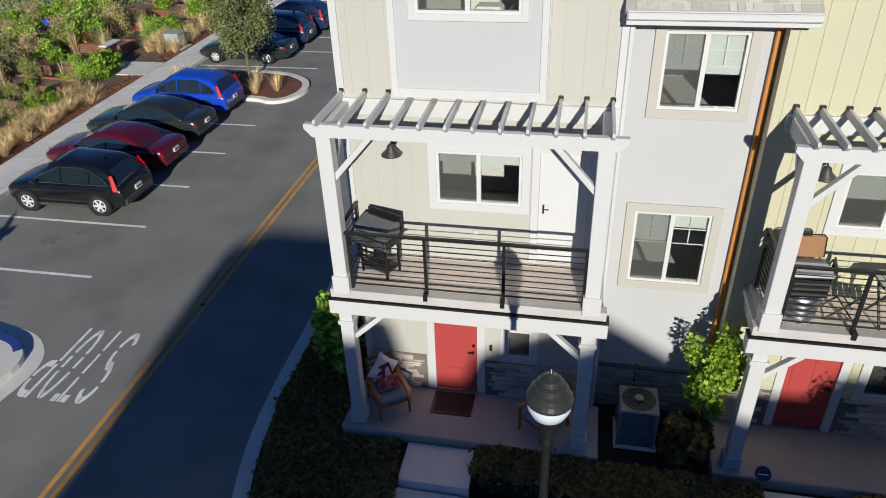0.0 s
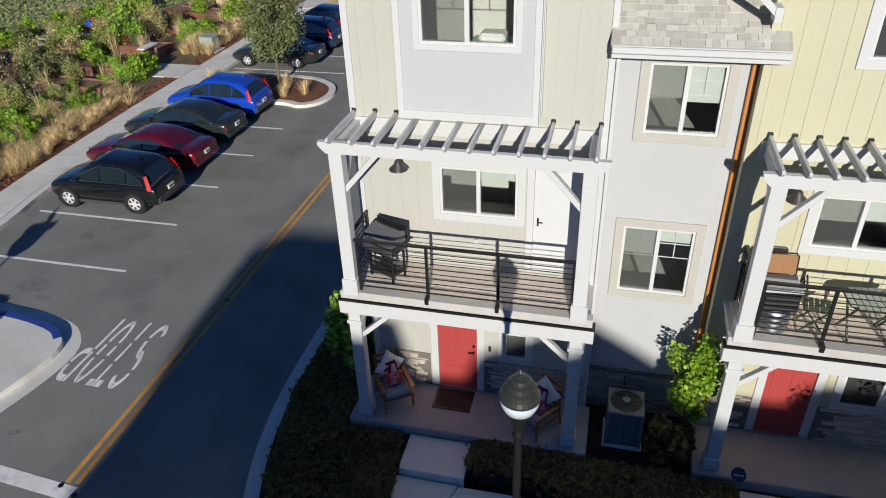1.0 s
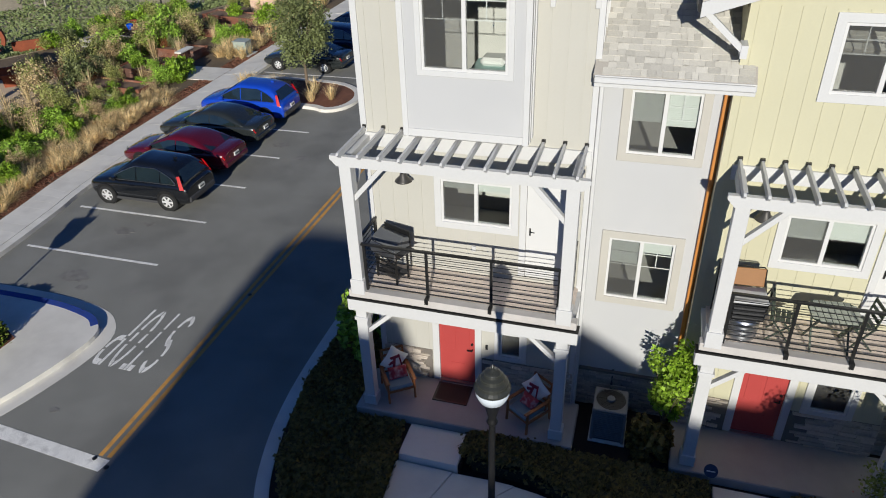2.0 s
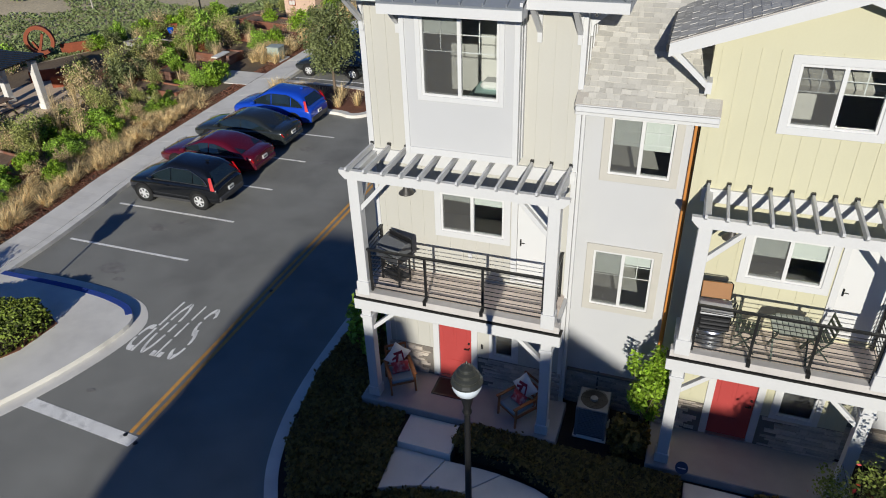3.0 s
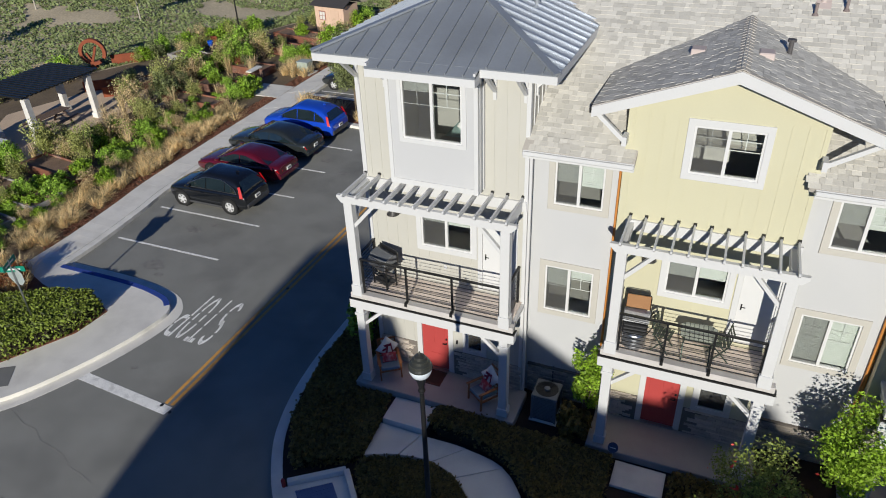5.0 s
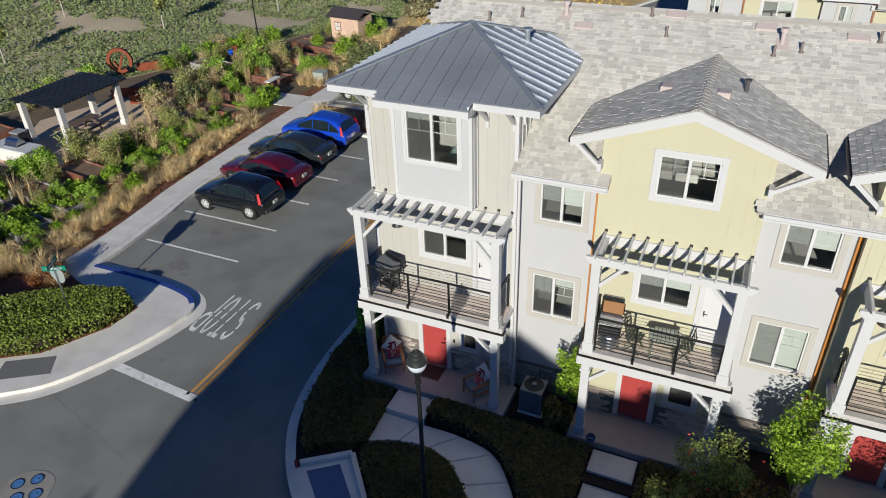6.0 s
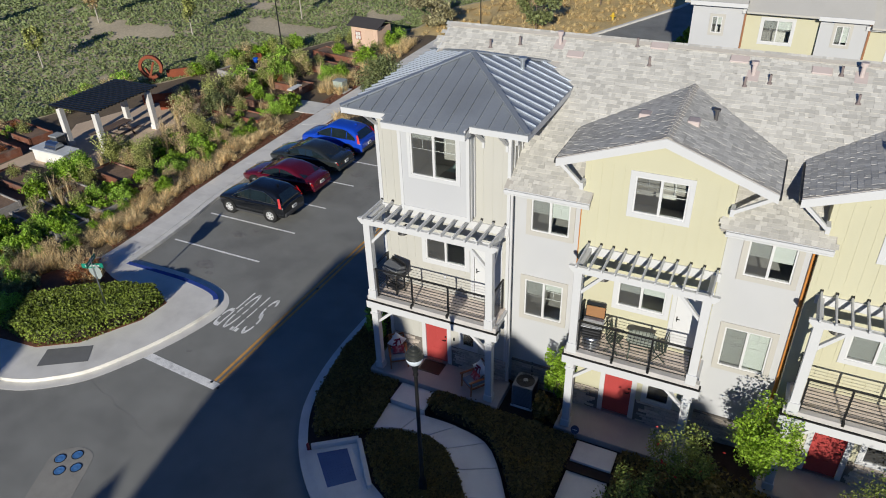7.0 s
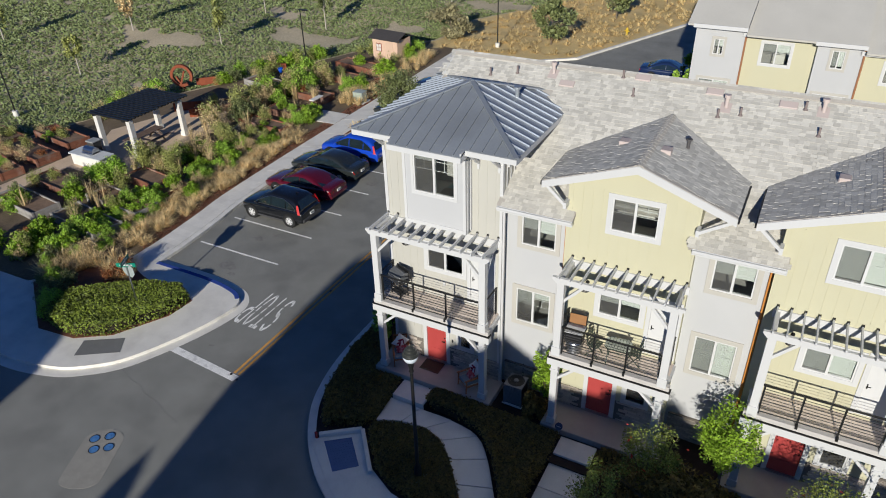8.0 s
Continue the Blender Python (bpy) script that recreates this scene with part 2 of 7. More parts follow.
# ---- geometry helpers ----
class Geo:
    """Lists of vertices and faces that become one mesh."""
    def __init__(self):
        self.v, self.f = [], []

    def add(self, vs, fs):
        n = len(self.v)
        self.v.extend(tuple(p) for p in vs)
        self.f.extend(tuple(i + n for i in q) for q in fs)
        return self

    def box(self, x0, x1, y0, y1, z0, z1, m=None):
        vs = [Vector((x, y, z)) for z in (z0, z1) for y in (y0, y1) for x in (x0, x1)]
        if m is not None:
            vs = [m @ p for p in vs]
        return self.add(vs, [(0, 2, 3, 1), (4, 5, 7, 6), (0, 1, 5, 4), (2, 6, 7, 3), (0, 4, 6, 2), (1, 3, 7, 5)])

    def beam(self, p, q, w, h, up=(0, 0, 1)):
        """A bar of section w x h from p to q."""
        p, q = Vector(p), Vector(q)
        d = (q - p).normalized()
        s = d.cross(Vector(up))
        s = s.normalized() if s.length > 1e-4 else Vector((1, 0, 0))
        u = s.cross(d)
        vs = [a + s * (i * w / 2) + u * (j * h / 2) for a in (p, q) for i, j in ((-1, -1), (1, -1), (1, 1), (-1, 1))]
        return self.add(vs, [(3, 2, 1, 0), (4, 5, 6, 7), (0, 1, 5, 4), (1, 2, 6, 5), (2, 3, 7, 6), (3, 0, 4, 7)])

    def cyl(self, p, q, r0, r1=None, n=10):
        p, q, r1 = Vector(p), Vector(q), r0 if r1 is None else r1
        d = (q - p).normalized()
        s = d.orthogonal().normalized()
        u = d.cross(s)
        ring = lambda c, r: [c + (s * math.cos(2 * math.pi * k / n) + u * math.sin(2 * math.pi * k / n)) * r for k in range(n)]
        return self.add(ring(p, r0) + ring(q, r1), [(k, (k + 1) % n, n + (k + 1) % n, n + k) for k in range(n)] + [tuple(range(n))[::-1], tuple(range(n, 2 * n))])

    def lathe(self, prof, n=20, at=(0, 0, 0)):
        vs, fs = [], []
        for r, z in prof:
            vs += [Vector(at) + Vector((r * math.cos(2 * math.pi * k / n), r * math.sin(2 * math.pi * k / n), z)) for k in range(n)]
        for i in range(len(prof) - 1):
            fs += [(i * n + k, i * n + (k + 1) % n, (i + 1) * n + (k + 1) % n, (i + 1) * n + k) for k in range(n)]
        fs += [tuple(range(n))[::-1], tuple(range((len(prof) - 1) * n, len(prof) * n))]
        return self.add(vs, fs)

    def prism(self, poly, z0, z1):
        """Upright prism over a polygon (counter-clockwise)."""
        n = len(poly)
        vs = [(x, y, z0) for x, y in poly] + [(x, y, z1) for x, y in poly]
        return self.add(vs, [tuple(range(n))[::-1], tuple(range(n, 2 * n))] + [(k, (k + 1) % n, n + (k + 1) % n, n + k) for k in range(n)])

    def slab(self, quad, t):
        """A flat piece of thickness t under a quad or polygon of 3D points."""
        vs = [Vector(p) for p in quad]
        nrm = (vs[1] - vs[0]).cross(vs[2] - vs[0]).normalized()
        k = len(vs)
        return self.add(vs + [p - nrm * t for p in vs], [tuple(range(k)), tuple(range(k, 2 * k))[::-1]] + [(i, i + k, (i + 1) % k + k, (i + 1) % k) for i in range(k)])

    def tube(self, pts, r, n=8):
        """One swept tube with shared rings and closed ends."""
        p = [Vector(q) for q in pts]
        m, vs, u = len(p), [], None
        for i in range(m):
            d = (p[min(i + 1, m - 1)] - p[max(i - 1, 0)]).normalized()
            if u is None:
                u = d.orthogonal()
            u = (u - d * u.dot(d)).normalized()
            w = d.cross(u)
            vs += [tuple(p[i] + (u * math.cos(2 * math.pi * k / n) + w * math.sin(2 * math.pi * k / n)) * r) for k in range(n)]
        fs = [(i * n + k, i * n + (k + 1) % n, (i + 1) * n + (k + 1) % n, (i + 1) * n + k) for i in range(m - 1) for k in range(n)]
        self.add(vs, fs + [tuple(range(n))[::-1], tuple(range((m - 1) * n, m * n))])
        return self

    def mesh(self, name, smooth=False, bevel=0.0):
        me = bpy.data.meshes.new(name)
        me.from_pydata(self.v, [], self.f)
        if bevel:
            bm = bmesh.new()
            bm.from_mesh(me)
            bmesh.ops.bevel(bm, geom=[e for e in bm.edges if len(e.link_faces) == 2 and e.calc_face_angle() > 0.5], offset=bevel, segments=1, affect="EDGES", clamp_overlap=True)
            bm.to_mesh(me)
            bm.free()
        if smooth:
            me.polygons.foreach_set("use_smooth", [True] * len(me.polygons))
            me.update()
        return me


def part(name, g, material, parent=None, label="", smooth=False, bevel=0.0):
    """One mesh object under a thing or a part."""
    ob = new(name, g.mesh(name, smooth, bevel))
    ob.data.materials.append(material)
    ob.parent = parent
    return tagged(ob, label) if label else ob


def piece(name, me, m, parent):
    """An object of its own on shared mesh data."""
    ob = new(name, me)
    ob.parent = parent
    ob.matrix_local = m
    return ob


def thing(name, label, category, group="", kind="", at=None):
    ob = new(name)
    if at is not None:
        ob.matrix_basis = at
    return tagged(ob, label, category, group, kind)


def solid(name, g, material, label, category, group="", kind="", smooth=False, bevel=0.0):
    """A top-level thing that is one mesh."""
    return tagged(part(name, g, material, None, "", smooth, bevel), label, category, group, kind)


def wall_panels(g, x0, x1, z0, z1, y0, y1, holes):
    """A wall along x with rectangular openings (x0, x1, z0, z1) that go through it, as one connected solid."""
    xs = sorted({x0, x1, *[v for h in holes for v in h[:2] if x0 < v < x1]})
    zs = sorted({z0, z1, *[v for h in holes for v in h[2:4] if z0 < v < z1]})
    full = lambda i, j: 0 <= i < len(xs) - 1 and 0 <= j < len(zs) - 1 and not any(h[0] < (xs[i] + xs[i + 1]) / 2 < h[1] and h[2] < (zs[j] + zs[j + 1]) / 2 < h[3] for h in holes)
    ids = {}
    def vid(i, j, k):
        if (i, j, k) not in ids:
            ids[i, j, k] = len(g.v)
            g.v.append((xs[i], (y0, y1)[k], zs[j]))
        return ids[i, j, k]
    for i in range(len(xs) - 1):
        for j in range(len(zs) - 1):
            if full(i, j):
                g.f.append((vid(i, j, 0), vid(i + 1, j, 0), vid(i + 1, j + 1, 0), vid(i, j + 1, 0)))
                g.f.append((vid(i, j, 1), vid(i, j + 1, 1), vid(i + 1, j + 1, 1), vid(i + 1, j, 1)))
                if not full(i - 1, j):
                    g.f.append((vid(i, j, 0), vid(i, j + 1, 0), vid(i, j + 1, 1), vid(i, j, 1)))
                if not full(i + 1, j):
                    g.f.append((vid(i + 1, j, 0), vid(i + 1, j, 1), vid(i + 1, j + 1, 1), vid(i + 1, j + 1, 0)))
                if not full(i, j - 1):
                    g.f.append((vid(i, j, 0), vid(i, j, 1), vid(i + 1, j, 1), vid(i + 1, j, 0)))
                if not full(i, j + 1):
                    g.f.append((vid(i, j + 1, 0), vid(i + 1, j + 1, 0), vid(i + 1, j + 1, 1), vid(i, j + 1, 1)))
    return g


def leaf_cloud(g, rng, centre, radii, n, size, clumps=12, shell=0.55, stretch=1.6):
    """Small leaves in clumps inside an uneven ellipsoid."""
    c, (rx, ry, rz) = Vector(centre), radii
    heads = []
    for _ in range(clumps):
        u = Vector((rng.gauss(0, 1), rng.gauss(0, 1), rng.gauss(0, 1))).normalized() * (shell + (1 - shell) * rng.random())
        heads.append((Vector((u.x * rx, u.y * ry, u.z * rz)), rng.uniform(0.25, 0.5)))
    for _ in range(n):
        h, s = rng.choice(heads)
        d = Vector((rng.gauss(0, 1), rng.gauss(0, 1), rng.gauss(0, 1))).normalized() * (rng.random() ** 0.5) * s
        p = c + h + Vector((d.x * rx, d.y * ry, d.z * rz))
        a = Vector((rng.gauss(0, 1), rng.gauss(0, 1), rng.gauss(0, 0.7))).normalized()
        b = a.orthogonal().normalized()
        b = (b * math.cos(rng.random() * 6.28) + a.cross(b) * math.sin(rng.random() * 6.28))
        k = size * rng.uniform(0.6, 1.3)
        e = a.cross(b)
        i = len(g.v)
        g.v.extend((tuple(p - a * k * stretch * 0.5), tuple(p + b * k * 0.5 + e * k * 0.08), tuple(p + a * k * stretch * 0.5), tuple(p - b * k * 0.5 + e * k * 0.08)))
        g.f.append((i, i + 1, i + 2, i + 3))
    return g


def blades(g, rng, x, y, z, n, height, spread, w=0.02):
    """A tuft of arching grass blades."""
    for _ in range(n):
        a = rng.random() * 6.283
        s = spread * rng.random() ** 0.6
        h = height * rng.uniform(0.6, 1.1)
        dx, dy = math.cos(a), math.sin(a)
        bx, by = x + dx * s * 0.25, y + dy * s * 0.25
        ww = w * rng.uniform(0.6, 1.3)
        i = len(g.v)
        g.v.extend(((bx - dy * ww, by + dx * ww, z), (bx + dy * ww, by - dx * ww, z), (bx + dx * s * 0.4 + dy * ww * 0.8, by + dy * s * 0.4 - dx * ww * 0.8, z + h * 0.65), (bx + dx * s * 0.4 - dy * ww * 0.8, by + dy * s * 0.4 + dx * ww * 0.8, z + h * 0.65), (bx + dx * s, by + dy * s, z + h)))
        g.f.extend(((i, i + 1, i + 2, i + 3), (i + 3, i + 2, i + 4)))
    return g


def inside(p, poly):
    x, y = p
    r = False
    for (xa, ya), (xb, yb) in zip(poly, poly[1:] + poly[:1]):
        if (ya > y) != (yb > y) and x < (xb - xa) * (y - ya) / (yb - ya) + xa:
            r = not r
    return r


def scatter(rng, poly, n):
    xs, ys = [p[0] for p in poly], [p[1] for p in poly]
    out = []
    while len(out) < n:
        p = (rng.uniform(min(xs), max(xs)), rng.uniform(min(ys), max(ys)))
        if inside(p, poly):
            out.append(p)
    return out


def smooth_line(pts, k=6):
    """Catmull-Rom points through a polyline."""
    P = [Vector((*p, 0)) for p in pts]
    P = [P[0] * 2 - P[1]] + P + [P[-1] * 2 - P[-2]]
    out = []
    for a, b, c, d in zip(P, P[1:], P[2:], P[3:]):
        for i in range(k):
            t = i / k
            q = 0.5 * ((2 * b) + (c - a) * t + (2 * a - 5 * b + 4 * c - d) * t * t + (3 * b - a - 3 * c + d) * t ** 3)
            out.append((q.x, q.y))
    return out + [tuple(P[-2][:2])]


def offset_line(line, d):
    """The polyline moved d to its left."""
    out = []
    for i, p in enumerate(line):
        a, b = line[max(i - 1, 0)], line[min(i + 1, len(line) - 1)]
        t = Vector((b[0] - a[0], b[1] - a[1])).normalized()
        out.append((p[0] - t.y * d, p[1] + t.x * d))
    return out


def strip(g, la, lb, z0, z1):
    """A kerb-like band between two polylines of equal length."""
    n = len(la)
    vs = [(*p, z) for z in (z0, z1) for l in (la, lb) for p in l]
    fs = []
    for i in range(n - 1):
        fs += [(2 * n + i, 3 * n + i, 3 * n + i + 1, 2 * n + i + 1), (i, 2 * n + i, 2 * n + i + 1, i + 1), (n + i, n + i + 1, 3 * n + i + 1, 3 * n + i)]
    fs += [(0, n, 3 * n, 2 * n), (n - 1, 3 * n - 1, 4 * n - 1, 2 * n - 1)]
    return g.add(vs, fs)

# ---- ground, road and paving ----
rng = random.Random(7)
solid("ground", Geo().box(-700, 700, -700, 900, -0.5, -0.06), SOIL, "bare brown soil and scrub reaching far away", "ground", kind="structure")
ROAD = [(-90, -40), (60, -40), (60, 90), (3, 90), (-3.9, 67.2), (-10.6, 51.5), (-20.5, 44), (-20.5, 4), (-90, 4)]
solid("road", Geo().prism(ROAD, -0.4, 0.0), ASPHALT, "grey asphalt street with parking bays", "road", kind="structure")

def paint(name, label, polys, material, z=0.004):
    g = Geo()
    for p in polys:
        g.slab([(x, y, z) for x, y in p], 0.003)
    return solid(name, g, material, label, "road marking", kind="structure")

def rect(x0, x1, y0, y1):
    return [(x0, y0), (x1, y0), (x1, y1), (x0, y1)]

for yb in (14.02, 16.76, 19.46, 22.18, 24.9, 32.2, 34.9, 37.6, 40.3):
    paint("parking_line", "white painted parking bay line on asphalt", [rect(-18.15 - max(0, yb - 14) * 0.06, -13.08, yb - 0.05, yb + 0.05)], ROAD_WHITE)
paint("stop_line", "broad white stop bar painted on asphalt", [[(-13.34, 6.9), (-9.3, 6.6), (-9.25, 6.93), (-13.26, 7.24)]], ROAD_WHITE)
for xo in (-9.55, -9.33):
    paint("centre_line", "yellow painted centre line on asphalt", [[(xo - 0.055, 7.0), (xo + 0.055, 7.0), (xo + 0.055, 46), (xo - 0.055, 46)]], ROAD_YELLOW)

def letter_strokes(ch):
    """Stencil strokes of a letter in a 1 x 1 box, as polygons."""
    w = 0.2
    def arc(cx, cy, rx, ry, a0, a1, n=6):
        out = []
        for i in range(n):
            a, b = radians(a0 + (a1 - a0) * i / n), radians(a0 + (a1 - a0) * (i + 1) / n)
            q = [(cx + (rx - d) * math.cos(t), cy + (ry - d * 0.45) * math.sin(t)) for t, d in ((a, 0), (b, 0), (b, w), (a, w))]
            out.append(q if a1 > a0 else q[::-1])
        return out
    bar = lambda x0, x1, y0, y1: [[(x0, y0), (x1, y0), (x1, y1), (x0, y1)]]
    if ch == "O":
        return arc(0.5, 0.6, 0.5, 0.4, 95, 175) + arc(0.5, 0.6, 0.5, 0.4, 5, 85) + bar(0, w, 0.42, 0.58) + bar(1 - w, 1, 0.42, 0.58) + arc(0.5, 0.4, 0.5, 0.4, 185, 265) + arc(0.5, 0.4, 0.5, 0.4, 275, 355)
    if ch == "T":
        return bar(0, 0.36, 0.91, 1) + bar(0.42, 0.6, 0.68, 1) + bar(0.66, 1, 0.91, 1) + bar(0.42, 0.6, 0.35, 0.63) + bar(0.42, 0.6, 0, 0.3)
    if ch == "P":
        return bar(0, w, 0.55, 1) + bar(0, w, 0, 0.5) + bar(0.25, 0.55, 0.91, 1) + arc(0.55, 0.75, 0.45, 0.25, 5, 88) + arc(0.55, 0.75, 0.45, 0.25, 272, 355) + bar(0.25, 0.55, 0.5, 0.59)
    return arc(0.5, 0.75, 0.5, 0.25, 20, 88) + arc(0.5, 0.75, 0.5, 0.25, 95, 175) + arc(0.5, 0.73, 0.5, 0.27, 185, 255) + arc(0.5, 0.27, 0.5, 0.27, 5, 75) + arc(0.5, 0.25, 0.5, 0.25, 272, 355) + arc(0.5, 0.25, 0.5, 0.25, 200, 265) + bar(0.36, 0.64, 0.44, 0.55)

stop = thing("road_lettering", "white stencilled word STOP painted on asphalt", "road marking", kind="structure")
for i, ch in enumerate("STOP"):
    g = Geo()
    x1 = -10.24 - i * 0.47
    for poly in letter_strokes(ch):
        q = [(x1 - u * 0.36, 11.97 - v * 2.42, 0.004) for u, v in poly]
        g.slab(q, 0.003)
    part("letter", g, ROAD_WHITE, stop)

# near street kerb and the planted block in front of the houses
kerb_line = smooth_line([(-6.4, 23.5), (-6.4, 20), (-6.38, 13.7), (-6.3, 9.8), (-5.85, 7.45), (-5.1, 5.95), (-4.1, 4.75), (-2.75, 3.72), (-0.6, 2.75), (3, 2.2), (10, 2.0), (40, 2.0)])
kerb_in = offset_line(kerb_line, 0.3)
solid("kerb", strip(Geo(), kerb_line, kerb_in, -0.1, 0.15), CONCRETE, "pale concrete kerb curving round the corner", "kerb", kind="structure")
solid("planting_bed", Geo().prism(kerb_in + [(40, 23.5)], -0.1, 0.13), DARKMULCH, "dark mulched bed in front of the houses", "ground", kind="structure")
solid("pavement", Geo().prism([(-4.62, 5.45), (-2.72, 3.95), (-0.5, 3.0), (3, 2.48), (40, 2.28), (40, 4.1), (3.2, 4.3), (0.6, 4.5), (-0.9, 4.75), (-2.35, 5.5), (-3.15, 6.5)], -0.1, 0.16), CONCRETE, "pale concrete pavement at the street corner", "pavement", kind="structure")
ramp = thing("kerb_ramp", "concrete kerb ramp with blue tactile panel", "kerb ramp", kind="structure")
part("tactile_panel", Geo().prism([(-4.12, 5.57), (-3.08, 4.6), (-2.42, 5.2), (-3.36, 6.15)], 0.1, 0.166), DETECT, ramp, "dark blue tactile panel")
domes = Geo()
for i in range(12):
    for j in range(10):
        a, b = (i + 0.5) / 12, (j + 0.5) / 10
        x, y = -4.12 + a * 1.04 + b * 0.72, 5.57 - a * 0.97 + b * 0.59
        domes.lathe([(0.022, 0.166), (0.016, 0.174), (0.004, 0.176)], 6, (x, y, 0))
part("dome", domes, DETECT, ramp)
part("border", Geo().beam((-4.42, 5.7, 0.2), (-3.2, 6.6, 0.2), 0.16, 0.2).beam((-3.18, 6.58, 0.2), (-1.9, 5.1, 0.2), 0.16, 0.2), CONCRETE, ramp, bevel=0.02)

def walk_slab(poly, z, t=0.25):
    return part("slab", Geo().prism(poly, z - t, z), CONCRETE, footpath, bevel=0.01)

footpath = thing("footpath", "pale concrete garden path of curved slabs", "path", kind="structure")
walk_slab([(-3.0, 8.35), (-1.72, 8.35), (-1.72, 9.24), (-3.0, 9.24)], 0.5, 0.45)
edge_a = smooth_line([(-3.05, 8.32), (-1.8, 8.3), (-0.5, 8.3), (0.62, 8.05), (1.35, 7.3), (2.0, 6.3), (2.9, 4.9), (3.6, 4.2)], 3)
edge_b = smooth_line([(-2.95, 7.1), (-2.1, 7.45), (-1.2, 7.55), (-0.45, 7.3), (0.2, 6.7), (0.85, 5.9), (1.6, 4.9), (2.2, 4.32)], 3)
for i in range(0, len(edge_a) - 1, 3):
    j = min(i + 3, len(edge_a) - 1)
    q = edge_b[i:j + 1] + edge_a[i:j + 1][::-1]
    c = (sum(p[0] for p in q) / len(q), sum(p[1] for p in q) / len(q))
    walk_slab([(c[0] + (x - c[0]) * 0.985, c[1] + (y - c[1]) * 0.985) for x, y in q], 0.35 - 0.006 * i)
for dx in (0.0, 5.95):
    walk_slab([(3.25 + dx, 8.35), (4.5 + dx, 8.35), (4.5 + dx, 9.16), (3.25 + dx, 9.16)], 0.5, 0.45)
    for k in range(3):
        walk_slab([(3.25 + dx, 4.2 + k * 1.38), (4.5 + dx, 4.2 + k * 1.38), (4.5 + dx, 5.56 + k * 1.38), (3.25 + dx, 5.56 + k * 1.38)], 0.36)

# parking-side pavement, corner island
k1 = smooth_line([(-18.4, 11.5), (-18.45, 13.4), (-18.7, 16), (-19.05, 19), (-19.35, 29), (-19.6, 44), (-19.7, 50)], 5)
k2 = smooth_line([(-20.0, 11.2), (-20.05, 13.4), (-20.3, 16), (-20.65, 19.2), (-20.95, 28), (-21.2, 44), (-21.3, 50)], 5)
pave = thing("sidewalk", "pale concrete sidewalk along the parking bays", "pavement", kind="structure")
for i in range(len(k1) - 1):
    n = max(1, round(math.dist(k1[i], k1[i + 1]) / 3.2))
    for j in range(n):
        lerp = lambda a, b, t: (a[0] + (b[0] - a[0]) * t, a[1] + (b[1] - a[1]) * t)
        t0, t1 = j / n, (j + 1) / n - 0.008
        a0, a1, b0, b1 = lerp(k1[i], k1[i + 1], t0), lerp(k1[i], k1[i + 1], t1), lerp(k2[i], k2[i + 1], t0), lerp(k2[i], k2[i + 1], t1)
        m0, m1 = lerp(a0, b0, 0.2), lerp(a1, b1, 0.2)
        part("slab", Geo().prism([m0, m1, b1, b0][::-1], -0.1, 0.155), CONCRETE, pave)
        part("kerb", Geo().prism([a0, a1, lerp(a1, b1, 0.19), lerp(a0, b0, 0.19)][::-1], -0.1, 0.15), CONCRETE, pave)
outer = smooth_line([(-18.45, 11.5), (-15.2, 11.5), (-13.6, 11.3), (-12.8, 10.95), (-12.45, 10.15), (-12.9, 8.1), (-13.95, 5.75), (-15.0, 4.65), (-16.4, 3.9), (-19.2, 3.5), (-26, 3.9), (-60, 5)], 5)
isle = outer + [(-60, 8.8), (-26, 7.4), (-22.9, 7.5), (-20.9, 9.6), (-20.15, 11.2)]
solid("corner_pavement", Geo().prism(isle[::-1], -0.1, 0.15), CONCRETE, "pale concrete corner pavement with rounded kerb", "pavement", kind="structure")
n_blue = 17
solid("blue_kerb", strip(Geo(), outer[:n_blue], offset_line(outer, -0.2)[:n_blue], -0.05, 0.158), KERB_BLUE, "kerb edge painted dark blue", "kerb", kind="structure")
solid("gutter", strip(Geo(), offset_line(outer, 0.42), outer, -0.1, 0.006), CONCRETE, "pale concrete gutter along the kerb", "kerb", kind="structure")
paint("tactile_panel", "dark grey tactile panel in the pavement", [[(-16.1, 4.75), (-14.55, 5.75), (-15.1, 6.5), (-16.55, 5.6)]], GREYPANEL, 0.157)
bed_poly = [(-22.5, 7.5), (-19.1, 5.3), (-17.1, 5.5), (-15.75, 6.4), (-14.6, 8.45), (-14.5, 9.75), (-15.3, 10.15), (-16.9, 9.95), (-18.1, 10.2), (-20.3, 11.0), (-20.95, 9.6)]
solid("mulch_bed", Geo().prism(bed_poly, 0.0, 0.17), MULCH, "red-brown mulch bed in the corner pavement", "ground", kind="structure")
# tree island between the parking bays
tree_island = smooth_line([(-19.6, 27.75), (-14.6, 27.85), (-13.4, 27.6), (-12.8, 28.2), (-12.75, 29.3), (-13.4, 30.3), (-15, 30.9), (-19.7, 31.0)], 5)
solid("tree_island", Geo().prism(tree_island, -0.1, 0.13), MULCH, "red-brown mulch in a kerbed tree island", "ground", kind="structure")
solid("kerb", strip(Geo(), offset_line(tree_island, -0.32), tree_island, -0.1, 0.15), CONCRETE, "pale concrete kerb round the tree island", "kerb", kind="structure")

